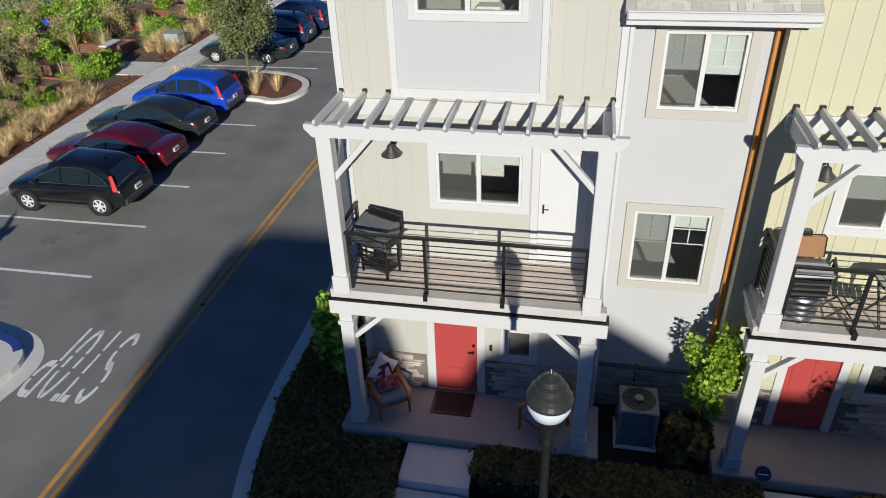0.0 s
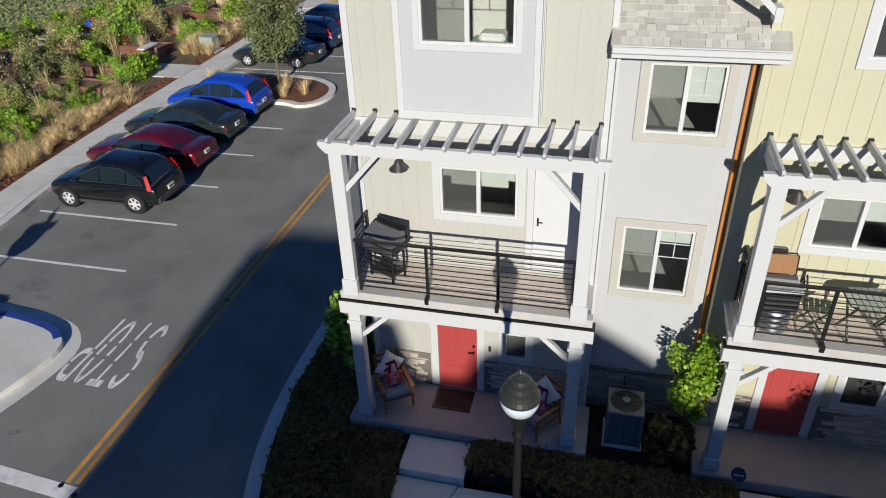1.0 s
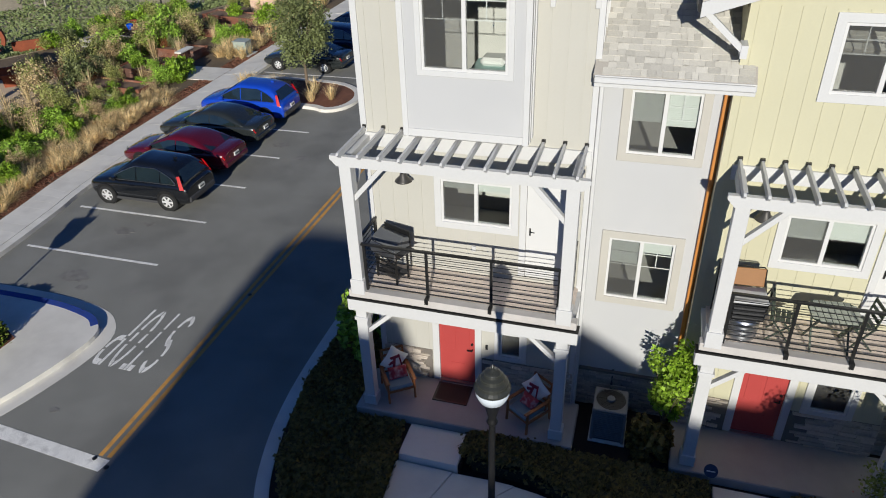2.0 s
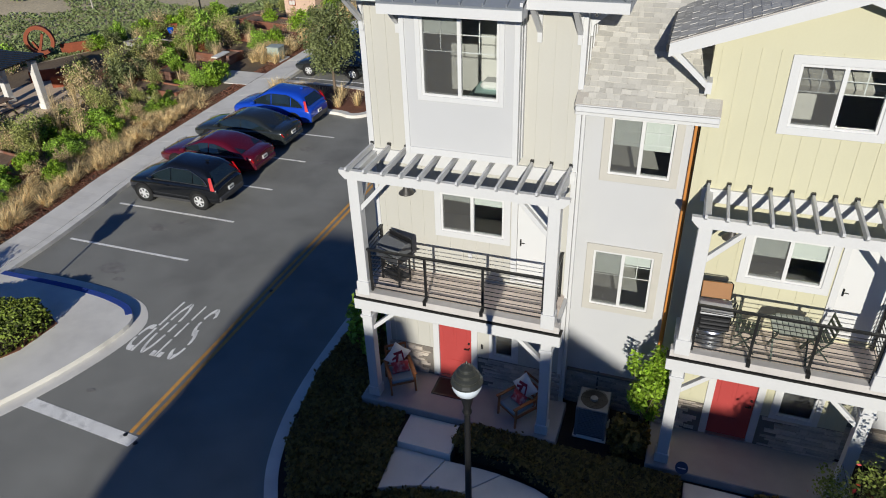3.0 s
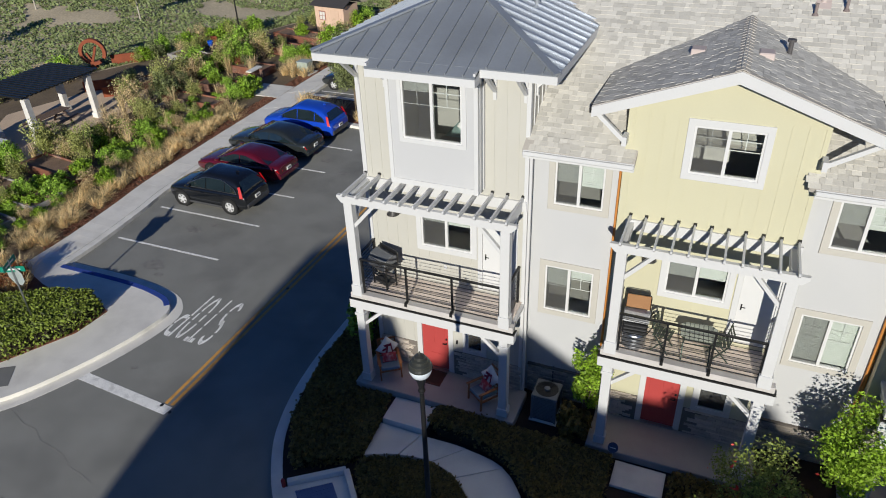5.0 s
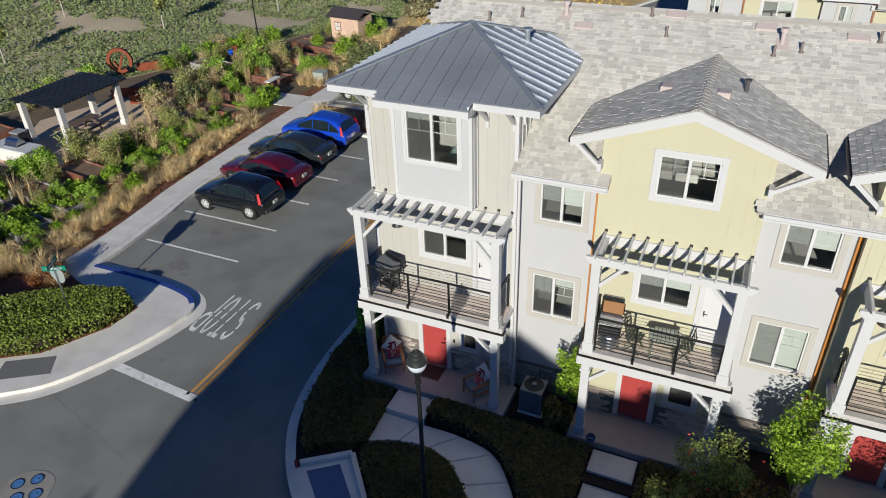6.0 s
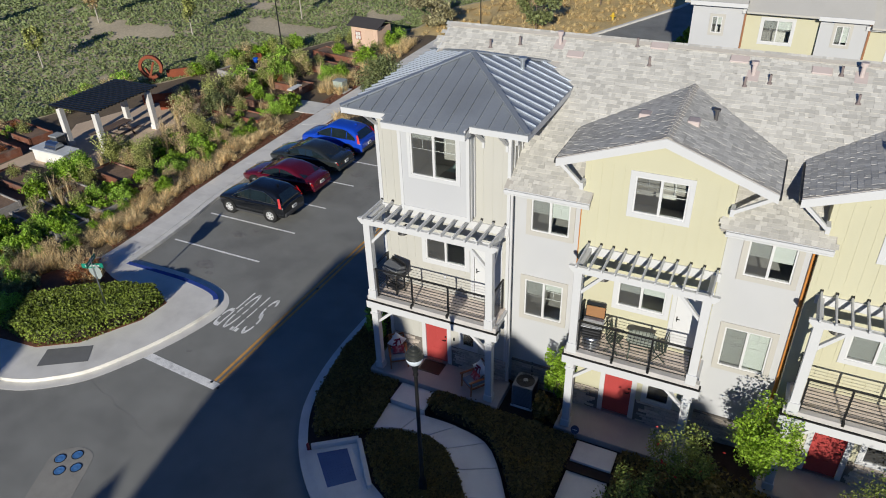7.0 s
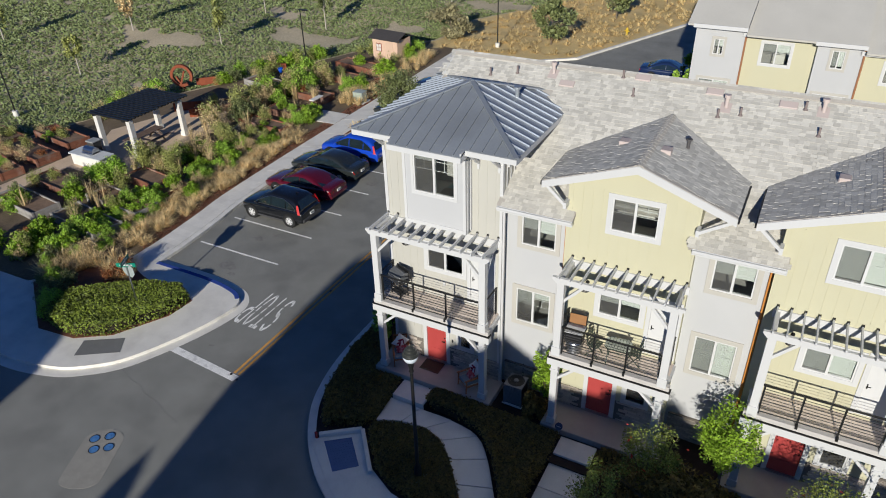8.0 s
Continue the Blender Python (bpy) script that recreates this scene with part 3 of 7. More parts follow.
# oil stains in the bays
def stain(x, y, r, seed):
    rr = random.Random(seed)
    pts = []
    for k in range(22):
        a = 2 * math.pi * k / 22
        q = r * (0.7 + 0.5 * rr.random())
        pts.append((x + q * math.cos(a) * 1.3, y + q * math.sin(a) * 0.8))
    paint("oil_stain", "dark oil stain on the asphalt", [pts], STAIN, 0.002)
STAIN = mat("oil stained asphalt", (0.205, 0.197, 0.182), 0.8, var=0.3, scale=4, fine=0.3, fscale=60, bump=0.4)
for k, (x, y, r) in enumerate(((-15.3, 12.9, 0.42), (-14.6, 12.4, 0.16), (-15.6, 15.6, 0.3), (-15.0, 16.2, 0.18), (-12.9, 12.6, 0.13), (-13.6, 23.4, 0.3), (-12.2, 22.4, 0.25), (-11.6, 7.9, 0.1))):
    stain(x, y, r, 300 + k)
for x, y, k in ((-9.62, 6.9, 0), (-9.2, 6.75, 1), (-9.4, 13.3, 2)):
    solid("road_stud", Geo().lathe([(0.06, 0.0), (0.055, 0.015), (0.01, 0.02)], 10, (x, y, 0)), BLACKMETAL, "small dark road stud by the centre line", "road stud", kind="structure")
# a sealed crack across the road
g = Geo()
rr = random.Random(9)
pt = [(-13.9 + 0.5 * k, 5.2 - 0.14 * k + rr.uniform(-0.08, 0.08)) for k in range(10)]
for a, b in zip(pt, pt[1:]):
    g.beam((*a, 0.001), (*b, 0.001), 0.014, 0.004)
solid("sealed_crack", g, STAIN, "thin sealed crack across the asphalt", "road marking", kind="structure")

# manhole pad
pad = thing("utility_pad", "round-ended concrete pad with four round covers", "utility cover", kind="structure")
pc, pd = Vector((-10.95, 1.4)), Vector((-0.42, 0.9)).normalized()
pn = Vector((-pd.y, pd.x))
pp = [pc + pd * (0.85 + 0.55 * math.sin(a)) + pn * 0.72 * math.cos(a) for a in [math.pi * k / 12 for k in range(13)]] + [pc - pd * (0.85 + 0.4 * math.sin(a)) - pn * 0.72 * math.cos(a) for a in [math.pi * k / 12 for k in range(13)]]
part("pad", Geo().prism([tuple(p) for p in pp][::-1], -0.1, 0.006), mat("grey concrete", (0.3, 0.285, 0.25), 0.9, fine=0.2, fscale=70), pad)
COVER = mat("blue-grey steel cover", (0.09, 0.24, 0.5), 0.45, metal=0.2, fine=0.15)
for x, y in ((-11.66, 2.1), (-11.27, 2.44), (-11.27, 1.74), (-10.88, 2.05)):
    cover = part("cover", Geo().lathe([(0.16, 0.0), (0.16, 0.012), (0.13, 0.016), (0.13, 0.01), (0.06, 0.01), (0.05, 0.016), (0.002, 0.018)], 20, (x, y, 0)), COVER, pad)
    part("rim", Geo().lathe([(0.19, 0.0), (0.19, 0.014), (0.165, 0.014), (0.165, 0.0)], 20, (x, y, 0)), BLACKMETAL, cover)

# garden ground, far slope, far verge
garden_poly = [(-20.15, 11.2), *k2[1:], (-22.6, 50), (-29.5, 45.5), (-33.0, 37.0), (-36.3, 30), (-38.8, 21), (-40.5, 14), (-60, 9), (-26, 7.4), (-22.9, 7.5), (-20.9, 9.6)]
solid("garden_ground", Geo().prism(garden_poly[::-1], -0.1, 0.1), GARDENSOIL, "brown earth of the community garden", "ground", kind="structure")
solid("gravel_path", Geo().prism([(-34.1, 9.0), (-32.7, 9.0), (-32.4, 17.0), (-28.2, 17.1), (-27.8, 22), (-28.3, 27.5), (-29, 31), (-31.5, 31), (-33.3, 27.5), (-35.0, 22.6), (-33.8, 20.8)], 0.0, 0.115), GRAVEL, "tan gravel path and court in the garden", "path", kind="structure")
solid("dry_verge", Geo().prism([(-10.7, 51.6), (-4.0, 67.3), (2.9, 90), (-40, 110), (-24, 48), (-20.8, 45)], -0.1, 0.05), DRYGRASS, "dry golden grass verge beside the far street", "grass", kind="structure")
solid("kerb", Geo().beam((-10.5, 51.4, 0.05), (-3.8, 67.1, 0.05), 0.25, 0.24).beam((-3.8, 67.1, 0.05), (3.2, 90, 0.05), 0.25, 0.24).beam((-20.6, 44.2, 0.05), (-10.5, 51.4, 0.05), 0.25, 0.24), CONCRETE, "pale kerb along the far street", "kerb", kind="structure")
BORDER = [(-110, -20), (-75, 4), (-60, 9), (-40.5, 14), (-38.8, 21), (-36.3, 30), (-33, 37), (-29.5, 45.5), (-24.5, 52), (-24.5, 60), (-18, 72), (-10, 95), (10, 140)]
def slope_z(x, y, d):
    """Height of the planted slope behind the garden, d metres from its edge."""
    return 0.05 + d * 0.03 + 0.45 * math.sin(x * 0.13 + y * 0.05) * math.sin(y * 0.17) * min(1, d / 10)
edge = smooth_line(BORDER, 4)
g = Geo()
cols = [0, 1.5, 4, 7, 11, 16, 22, 30, 40, 52, 68, 90, 120, 170, 260, 420]
for x, y in edge:
    for d in cols:
        X, Y = x - 0.86 * d, y + 0.5 * d
        g.v.append((X, Y, slope_z(X, Y, d)))
for i in range(len(edge) - 1):
    for j in range(len(cols) - 1):
        a = i * len(cols) + j
        g.f.append((a, a + len(cols), a + len(cols) + 1, a + 1))
g.f = [q[::-1] for q in g.f]
solid("slope", g, mat("scrub slope", (0.5, 0.42, 0.28), 0.95, var=0.25, scale=0.25, fine=0.3, fscale=6, bump=0.8, dirt=(0.55, 0.45, 0.31), dirt_amt=0.6, dscale=0.12), "grey-green planted slope behind the garden", "hillside", kind="structure", smooth=True)

# ---- houses ----
MY, WY, BY = 10.6, 10.95, 10.15       # front planes: main walls, white set-back walls, upper bay
PORCH_Z, DECK_Z = 0.667, 3.75
EAVE_Y, EAVE_Z, PITCH = 10.28, 8.2, 0.547
roof_z = lambda y: EAVE_Z + PITCH * (y - EAVE_Y)
RIDGE_Y = 15.6

def window(parent, x0, x1, z0, z1, y, trim=0.14, trim_mat=TRIM, grid=True, blind=(0.4, 0.4), proud=0.03, sill=True, single=False):
    """A sliding window in an opening: trim boards, vinyl frame, muntins, panes, roller blinds behind."""
    w = part("window", wall_panels(Geo(), x0 - trim, x1 + trim, z0 - trim, z1 + trim, y - proud, y + 0.05, [(x0, x1, z0, z1)]), trim_mat, parent, bevel=0.006)
    f, mid = 0.045, (x0 + x1) / 2
    fr = Geo().box(x0, x0 + f, y - 0.01, y + 0.08, z0, z1).box(x1 - f, x1, y - 0.01, y + 0.08, z0, z1).box(x0 + f, x1 - f, y - 0.01, y + 0.08, z0, z0 + f).box(x0 + f, x1 - f, y - 0.01, y + 0.08, z1 - f, z1)
    if not single:
        fr.box(mid - 0.035, mid + 0.035, y - 0.015, y + 0.07, z0 + f, z1 - f)
    part("frame", fr, VINYL, w)
    sashes = [(x0 + f, x1 - f)] if single else [(x0 + f, mid - 0.035), (mid + 0.035, x1 - f)]
    h = z1 - z0 - 2 * f
    for (a, b), bl in zip(sashes, blind):
        pane = part("pane", Geo().box(a, b, y + 0.03, y + 0.036, z0 + f, z1 - f), GLASS, w)
        pane.visible_shadow = False
        if grid:
            zt = z1 - f
            part("muntin", Geo().box((a + b) / 2 - 0.009, (a + b) / 2 + 0.009, y + 0.04, y + 0.05, zt - h * 0.43, zt).box(a, b, y + 0.041, y + 0.049, zt - h * 0.22, zt - h * 0.22 + 0.018).box(a, b, y + 0.041, y + 0.049, zt - h * 0.44, zt - h * 0.44 + 0.018), VINYL, w)
        if (a, b) == sashes[0] and not single:
            part("insect_screen", Geo().box(a, b, y + 0.002, y + 0.006, z0 + f, z1 - f), MESHSCREEN, w)
        if single:
            part("insect_screen", Geo().box(a, b, y + 0.012, y + 0.016, z0 + f, z1 - f), MESHSCREEN, w)
            part("blind", Geo().box(a + 0.005, b - 0.005, y + 0.075, y + 0.083, z0 + f, z1 - f), SCREEN, w, "grey drawn blind")
        if bl:
            part("blind", Geo().box(a + 0.005, b - 0.005, y + 0.075, y + 0.083, z1 - f - h * bl, z1 - f), BLIND, w)
    return w

def battens(parent, x0, x1, z0, z1, y, material, holes, step=0.3):
    x = x0 + 0.08
    while x < x1:
        spans, z = [], z0
        for h in sorted((h for h in holes if h[0] - 0.02 < x < h[1] + 0.02), key=lambda h: h[2]):
            if h[2] > z:
                spans.append((z, h[2]))
            z = max(z, h[3])
        if z < z1:
            spans.append((z, z1))
        for a, b in spans:
            part("batten", Geo().box(x - 0.016, x + 0.016, y - 0.009, y, a, b), material, parent)
        x += step

def stones(parent, x0, x1, z0, z1, y, seed, holes=(), joined=False):
    """Ledger stone veneer: rows of long thin stones of uneven depth."""
    r = random.Random(seed)
    edges = [x0] + [e for h in holes for e in h[:2]] + [x1]
    for xa, xb in zip(edges[::2], edges[1::2]):
        part("stone_backing", Geo().box(xa, xb, y - 0.012, y - 0.002, z0, z1), MORTAR, parent)
    z, all_g = z0, Geo()
    while z < z1 - 0.03:
        h = min(r.choice((0.05, 0.075, 0.1)), z1 - z)
        x = x0 - r.random() * 0.2
        while x < x1:
            l = r.uniform(0.16, 0.5)
            a, b = max(x, x0), min(x + l - 0.008, x1)
            x += l
            if b - a < 0.03 or any(hh[0] < b and hh[1] > a and hh[2] < z + h and hh[3] > z for hh in holes):
                continue
            d = r.uniform(0.025, 0.06)
            if joined:
                all_g.box(a, b, y - d, y - 0.012, z + 0.004, z + h - 0.004)
            else:
                part("stone", Geo().box(a, b, y - d, y - 0.012, z + 0.004, z + h - 0.004), STONE, parent)
        z += h
    if joined:
        tagged(part("stone_facing", all_g, STONE, parent), kind="stuff")
    part("stone_cap", Geo().box(x0, x1, y - 0.075, y, z1, z1 + 0.05), MORTAR, parent) if not holes else None

def shingles(g, o, u, v, lu, lv, keep, seed):
    """Overlapping shingle tabs on the plane o + a*u + b*v; keep(a, b) says where the roof is."""
    r = random.Random(seed)
    o, u, v = Vector(o), Vector(u).normalized(), Vector(v).normalized()
    n = u.cross(v).normalized()
    b = 0.0
    while b < lv:
        a = -r.random() * 0.3
        while a < lu:
            l = r.choice((0.1, 0.14, 0.18, 0.24))
            if keep(a + l / 2, b + 0.07):
                t = r.choice((0.004, 0.013, 0.013))
                p, q, s = o + u * a + v * b, o + u * (a + l - 0.004) + v * b, v * 0.16
                i = len(g.v)
                g.v.extend(tuple(w) for w in (p + n * t, q + n * t, q + s + n * 0.004, p + s + n * 0.004, p, q))
                g.f.extend(((i, i + 1, i + 2, i + 3), (i + 4, i + 5, i + 1, i), (i + 1, i + 5, i + 2), (i + 4, i, i + 3)))
            a += l
        b += 0.14
    return g

def front_door(parent, x0, x1, z0, z1, y, kick=False):
    d = part("front_door", Geo().box(x0 + 0.02, x1 - 0.02, y + 0.02, y + 0.07, z0 + 0.03, z1), REDDOOR, parent, "flush red front door", bevel=0.004)
    for a, b in ((0.14, 0.4), (0.52, 0.78)):
        w = x1 - x0
        part("door_panel", Geo().box(x0 + a * w, x0 + (a + 0.08) * w + 0.2, y + 0.012, y + 0.02, z0 + 0.95, z1 - 0.2), REDDOOR, d, bevel=0.005)
    part("mail_slot", Geo().box(x0 + 0.28, x0 + 0.6, y + 0.008, y + 0.02, z0 + 0.52, z0 + 0.56), REDDOOR, d)
    part("handle", Geo().cyl((x1 - 0.09, y + 0.02, z0 + 1.0), (x1 - 0.09, y - 0.04, z0 + 1.0), 0.018).beam((x1 - 0.09, y - 0.04, z0 + 1.0), (x1 - 0.2, y - 0.04, z0 + 1.0), 0.02, 0.02).cyl((x1 - 0.09, y + 0.02, z0 + 1.16), (x1 - 0.09, y - 0.015, z0 + 1.16), 0.028), BLACKMETAL, d, "black lever handle and lock")
    part("threshold", Geo().box(x0, x1, y - 0.06, y + 0.1, z0 - 0.01, z0 + 0.03), STEEL, d)
    part("door_casing", Geo().box(x0 - 0.13, x0 + 0.02, y - 0.03, y + 0.08, z0, z1 + 0.13).box(x1 - 0.02, x1 + 0.13, y - 0.03, y + 0.08, z0, z1 + 0.13).box(x0 + 0.02, x1 - 0.02, y - 0.03, y + 0.08, z1, z1 + 0.13), TRIM, parent, bevel=0.005)

def balcony_door(parent, x0, x1, z0, z1, y):
    d = part("balcony_door", Geo().box(x0, x1, y + 0.01, y + 0.06, z0, z1), VINYL, parent, "plain white balcony door", bevel=0.004)
    part("handle", Geo().box(x0 + 0.065, x0 + 0.095, y - 0.01, y + 0.01, z0 + 0.96, z0 + 1.12).beam((x0 + 0.08, y - 0.02, z0 + 1.04), (x0 + 0.17, y - 0.02, z0 + 1.04), 0.014, 0.014), BLACKMETAL, d, "dark lever handle")
    part("door_casing", Geo().box(x0 - 0.13, x0, y - 0.03, y + 0.06, z0, z1 + 0.13).box(x1, x1 + 0.13, y - 0.03, y + 0.06, z0, z1 + 0.13).box(x0, x1, y - 0.03, y + 0.06, z1, z1 + 0.13), TRIM, parent, bevel=0.005)

def wall_lamp(at):
    t = thing("wall_lamp", "dark metal gooseneck barn lamp on the wall", "lamp", "barn lamps by the balcony doors")
    x, y, z = at
    part("backplate", Geo().cyl((x, y, z + 0.1), (x, y - 0.03, z + 0.1), 0.06, n=14), BLACKMETAL, t)
    part("arm", Geo().tube([(x, y - 0.03, z + 0.1), (x, y - 0.14, z + 0.2), (x, y - 0.24, z + 0.14)], 0.013), BLACKMETAL, t)
    part("shade", Geo().lathe([(0.015, 0.14), (0.06, 0.11), (0.075, 0.05), (0.16, -0.03), (0.17, -0.05), (0.15, -0.04), (0.05, 0.03), (0.005, 0.04)], 20, (x, y - 0.24, z)), mat("pewter metal", (0.1, 0.095, 0.09), 0.4, metal=0.6), t, smooth=True)

def pergola_balcony(x0, x1, n_rafters, pcol=TRIM):
    """Porch posts, beams, deck, railing and the rafters over it, between x0 and x1."""
    t = thing("pergola", "white painted timber pergola over a balcony and porch", "pergola", "pergolas along the house row")
    y0, y1 = 9.42, 9.64
    for xa, side in ((x0 + 0.12, -1), (x1 - 0.38, 1)):
        xb = xa + 0.23
        up = part("post", Geo().box(xa, xb, y0, y1, DECK_Z - 0.05, 6.525), pcol, t, bevel=0.008)
        part("plinth", Geo().box(xa - 0.03, xb + 0.03, y0 - 0.03, y1 + 0.03, DECK_Z - 0.06, DECK_Z + 0.28), pcol, up, bevel=0.01)
        lo = part("post", Geo().box(xa, xb, y0, y1, PORCH_Z, 3.3), pcol, t, bevel=0.008)
        part("plinth", Geo().box(xa - 0.03, xb + 0.03, y0 - 0.03, y1 + 0.03, PORCH_Z, PORCH_Z + 0.26), pcol, lo, bevel=0.01)
        part("cap", Geo().box(xa - 0.03, xb + 0.03, y0 - 0.03, y1 + 0.03, 3.02, 3.1), pcol, lo, bevel=0.01)
        ix = xb if side < 0 else xa
        for zt, zl in ((6.55, 5.8), (3.32, 2.68)):
            part("brace", Geo().beam((ix - side * 0.62, 9.54, zt), (ix + side * 0.04, 9.54, zl), 0.09, 0.11, (0, 1, 0)), pcol, t, bevel=0.006)
            part("brace", Geo().beam((xa + 0.13, 10.22, zt), (xa + 0.13, 9.62, zl), 0.09, 0.11, (1, 0, 0)), pcol, t, bevel=0.006)
        part("side_beam", Geo().box(xa + 0.05, xb - 0.05, y1, MY, 6.46, 6.66), pcol, t, bevel=0.006)
        part("side_beam", Geo().box(xa + 0.02, xb - 0.02, y1, MY, 3.28, DECK_Z - 0.22), pcol, t, bevel=0.006)
    # front beam with notched ends
    prof = [(x0 - 0.02, 6.72), (x0 - 0.02, 6.65), (x0 + 0.1, 6.52), (x1 - 0.1, 6.52), (x1 + 0.02, 6.65), (x1 + 0.02, 6.72)]
    for ya in (9.38,):
        part("beam", Geo().add([(x, ya, z) for x, z in prof] + [(x, ya + 0.1, z) for x, z in prof], [tuple(range(6)), tuple(range(6, 12))[::-1]] + [(i, i + 6, (i + 1) % 6 + 6, (i + 1) % 6) for i in range(6)]), pcol, t)
    for k in range(n_rafters):
        x = x0 + 0.2 + (x1 - x0 - 0.4) * k / (n_rafters - 1)
        pr = [(MY, 6.83), (9.28, 6.83), (9.24, 6.79), (9.34, 6.71), (MY, 6.71)]
        part("rafter", Geo().add([(x - 0.022, y, z) for y, z in pr] + [(x + 0.022, y, z) for y, z in pr], [tuple(range(5))[::-1], tuple(range(5, 10))] + [(i, (i + 1) % 5, (i + 1) % 5 + 5, i + 5) for i in range(5)]), pcol, t)
        part("rafter_hanger", Geo().box(x - 0.035, x + 0.035, MY - 0.06, MY - 0.001, 6.8, 6.86), BLACKMETAL, t)
    part("ledger", Geo().box(x0 + 0.1, x1 - 0.1, MY - 0.06, MY - 0.002, 6.44, 6.71), pcol, t, bevel=0.005)
    # balcony
    b = thing("balcony", "timber balcony with composite boards and black railing", "balcony", "balconies along the house row")
    xs0, xs1 = x0 + 0.02, x1 - 0.02
    yy = 9.62
    while yy < MY - 0.02:
        part("deck_board", Geo().box(xs0 + 0.12, xs1 - 0.12, yy, min(yy + 0.134, MY), DECK_Z - 0.03, DECK_Z), DECKING, b)
        yy += 0.14
    part("edge_band", Geo().box(xs0, xs1, 9.42, 9.61, DECK_Z - 0.16, DECK_Z + 0.005), mat("grey edge paint", (0.5, 0.475, 0.45), 0.7, fine=0.06), b, bevel=0.008)
    part("drip_edge", Geo().box(xs0 - 0.05, xs1 + 0.05, 9.372, 9.62, DECK_Z - 0.195, DECK_Z - 0.178), BLACKMETAL, b)
    part("fascia", Geo().box(xs0 - 0.04, xs1 + 0.04, 9.38, 9.62, 3.27, DECK_Z - 0.2), TRIM, b, bevel=0.01)
    part("soffit", Geo().box(xs0 + 0.05, xs1 - 0.05, 9.62, MY, DECK_Z - 0.16, DECK_Z - 0.06), TRIM, b)
    rail = part("railing", Geo().box(xs0 + 0.3, xs1 - 0.3, 9.5, 9.56, DECK_Z + 1.05, DECK_Z + 1.09), BLACKMETAL, b, "black metal railing with thin horizontal bars")
    npost = 4
    for k in range(npost):
        x = xs0 + 0.38 + (xs1 - xs0 - 0.76) * k / (npost - 1)
        part("railing_post", Geo().box(x - 0.025, x + 0.025, 9.505, 9.555, DECK_Z - 0.02, DECK_Z + 1.05), BLACKMETAL, rail)
        if 0 < k < npost - 1:
            part("bracket", Geo().box(x - 0.035, x + 0.035, 9.39, 9.52, DECK_Z - 0.06, DECK_Z + 0.06), BLACKMETAL, rail)
    for k in range(9):
        z = DECK_Z + 0.1 + k * 0.105
        r = 0.016 if k == 0 else 0.009
        part("bar", Geo().cyl((xs0 + 0.35, 9.53, z), (xs1 - 0.35, 9.53, z), r, n=6), BLACKMETAL, rail)
    for x in (xs0 + 0.22, xs1 - 0.22):
        side = part("side_railing", Geo().box(x - 0.03, x + 0.03, 9.66, MY - 0.02, DECK_Z + 1.05, DECK_Z + 1.09), BLACKMETAL, b)
        for ya in (9.68, MY - 0.1):
            part("railing_post", Geo().box(x - 0.025, x + 0.025, ya, ya + 0.05, DECK_Z, DECK_Z + 1.05), BLACKMETAL, side)
        for k in range(9):
            z = DECK_Z + 0.1 + k * 0.105
            part("bar", Geo().cyl((x, 9.69, z), (x, MY - 0.06, z), 0.009, n=6), BLACKMETAL, side)
    pz = thing("porch", "raised concrete porch slab with a rounded front edge", "porch", kind="structure")
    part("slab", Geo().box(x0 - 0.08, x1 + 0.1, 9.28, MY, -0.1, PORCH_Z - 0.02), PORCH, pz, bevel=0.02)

# --- end house: greige tower with an upper bay ---
TX0, TX1 = -4.1, 0.27
tower = thing("townhouse", "greige end townhouse with white bay and metal hip roof", "house", "townhouse row")
holes_a = [(-2.74, -1.88, PORCH_Z, 2.52), (-1.34, -0.87, 1.66, 2.3), (-2.56, -1.15, 4.92, 5.86), (-0.86, -0.06, 3.86, 5.92)]
part("front_wall", wall_panels(Geo(), TX0, TX1, 0, 9.95, MY, MY + 0.2, holes_a + [(-2.85, -0.85, 7.3, 9.9)]), TANWALL, tower)
part("side_wall", Geo().box(TX0, TX0 + 0.2, MY + 0.2, 20.5, 0, 8.3).box(TX0, TX0 + 0.2, MY + 0.2, 15.4, 8.3, 9.95), TANWALL, tower)
part("side_wall", Geo().box(TX1 - 0.2, TX1, MY + 0.2, 15.4, 0, 9.95), TANWALL, tower)
part("back_wall", Geo().box(TX0 + 0.2, TX1 - 0.2, 15.2, 15.4, 0, 9.95), TANWALL, tower)
part("corner_board", Geo().box(TX0 - 0.02, TX0 + 0.1, MY - 0.03, MY + 0.1, 0, 9.9), TRIM, tower, bevel=0.004)
part("corner_board", Geo().box(TX1 - 0.08, TX1 + 0.02, MY - 0.03, MY + 0.1, 0, 9.9), TRIM, tower, bevel=0.004)
battens(tower, TX0 + 0.14, TX1 - 0.1, PORCH_Z + 0.85, 9.9, MY, TANWALL, [(a - 0.15, b + 0.15, c - 0.15, d + 0.15) for a, b, c, d in holes_a] + [(TX0, TX1, 3.27, DECK_Z), (-3.12, -0.72, 6.85, 9.9)])
stones(tower, TX0 + 0.05, TX1, PORCH_Z - 0.3, 1.5, MY, 3, [(-2.9, -1.74, PORCH_Z - 0.3, 1.5)])
front_door(tower, -2.74, -1.88, PORCH_Z, 2.52, MY)
window(tower, -1.34, -0.87, 1.66, 2.3, MY, 0.12, TRIM, False, (0,), single=True)
window(tower, -2.56, -1.15, 4.92, 5.86, MY, 0.14, TRIM, False, (0.2, 0.22))
balcony_door(tower, -0.86, -0.06, 3.86, 5.92, MY)
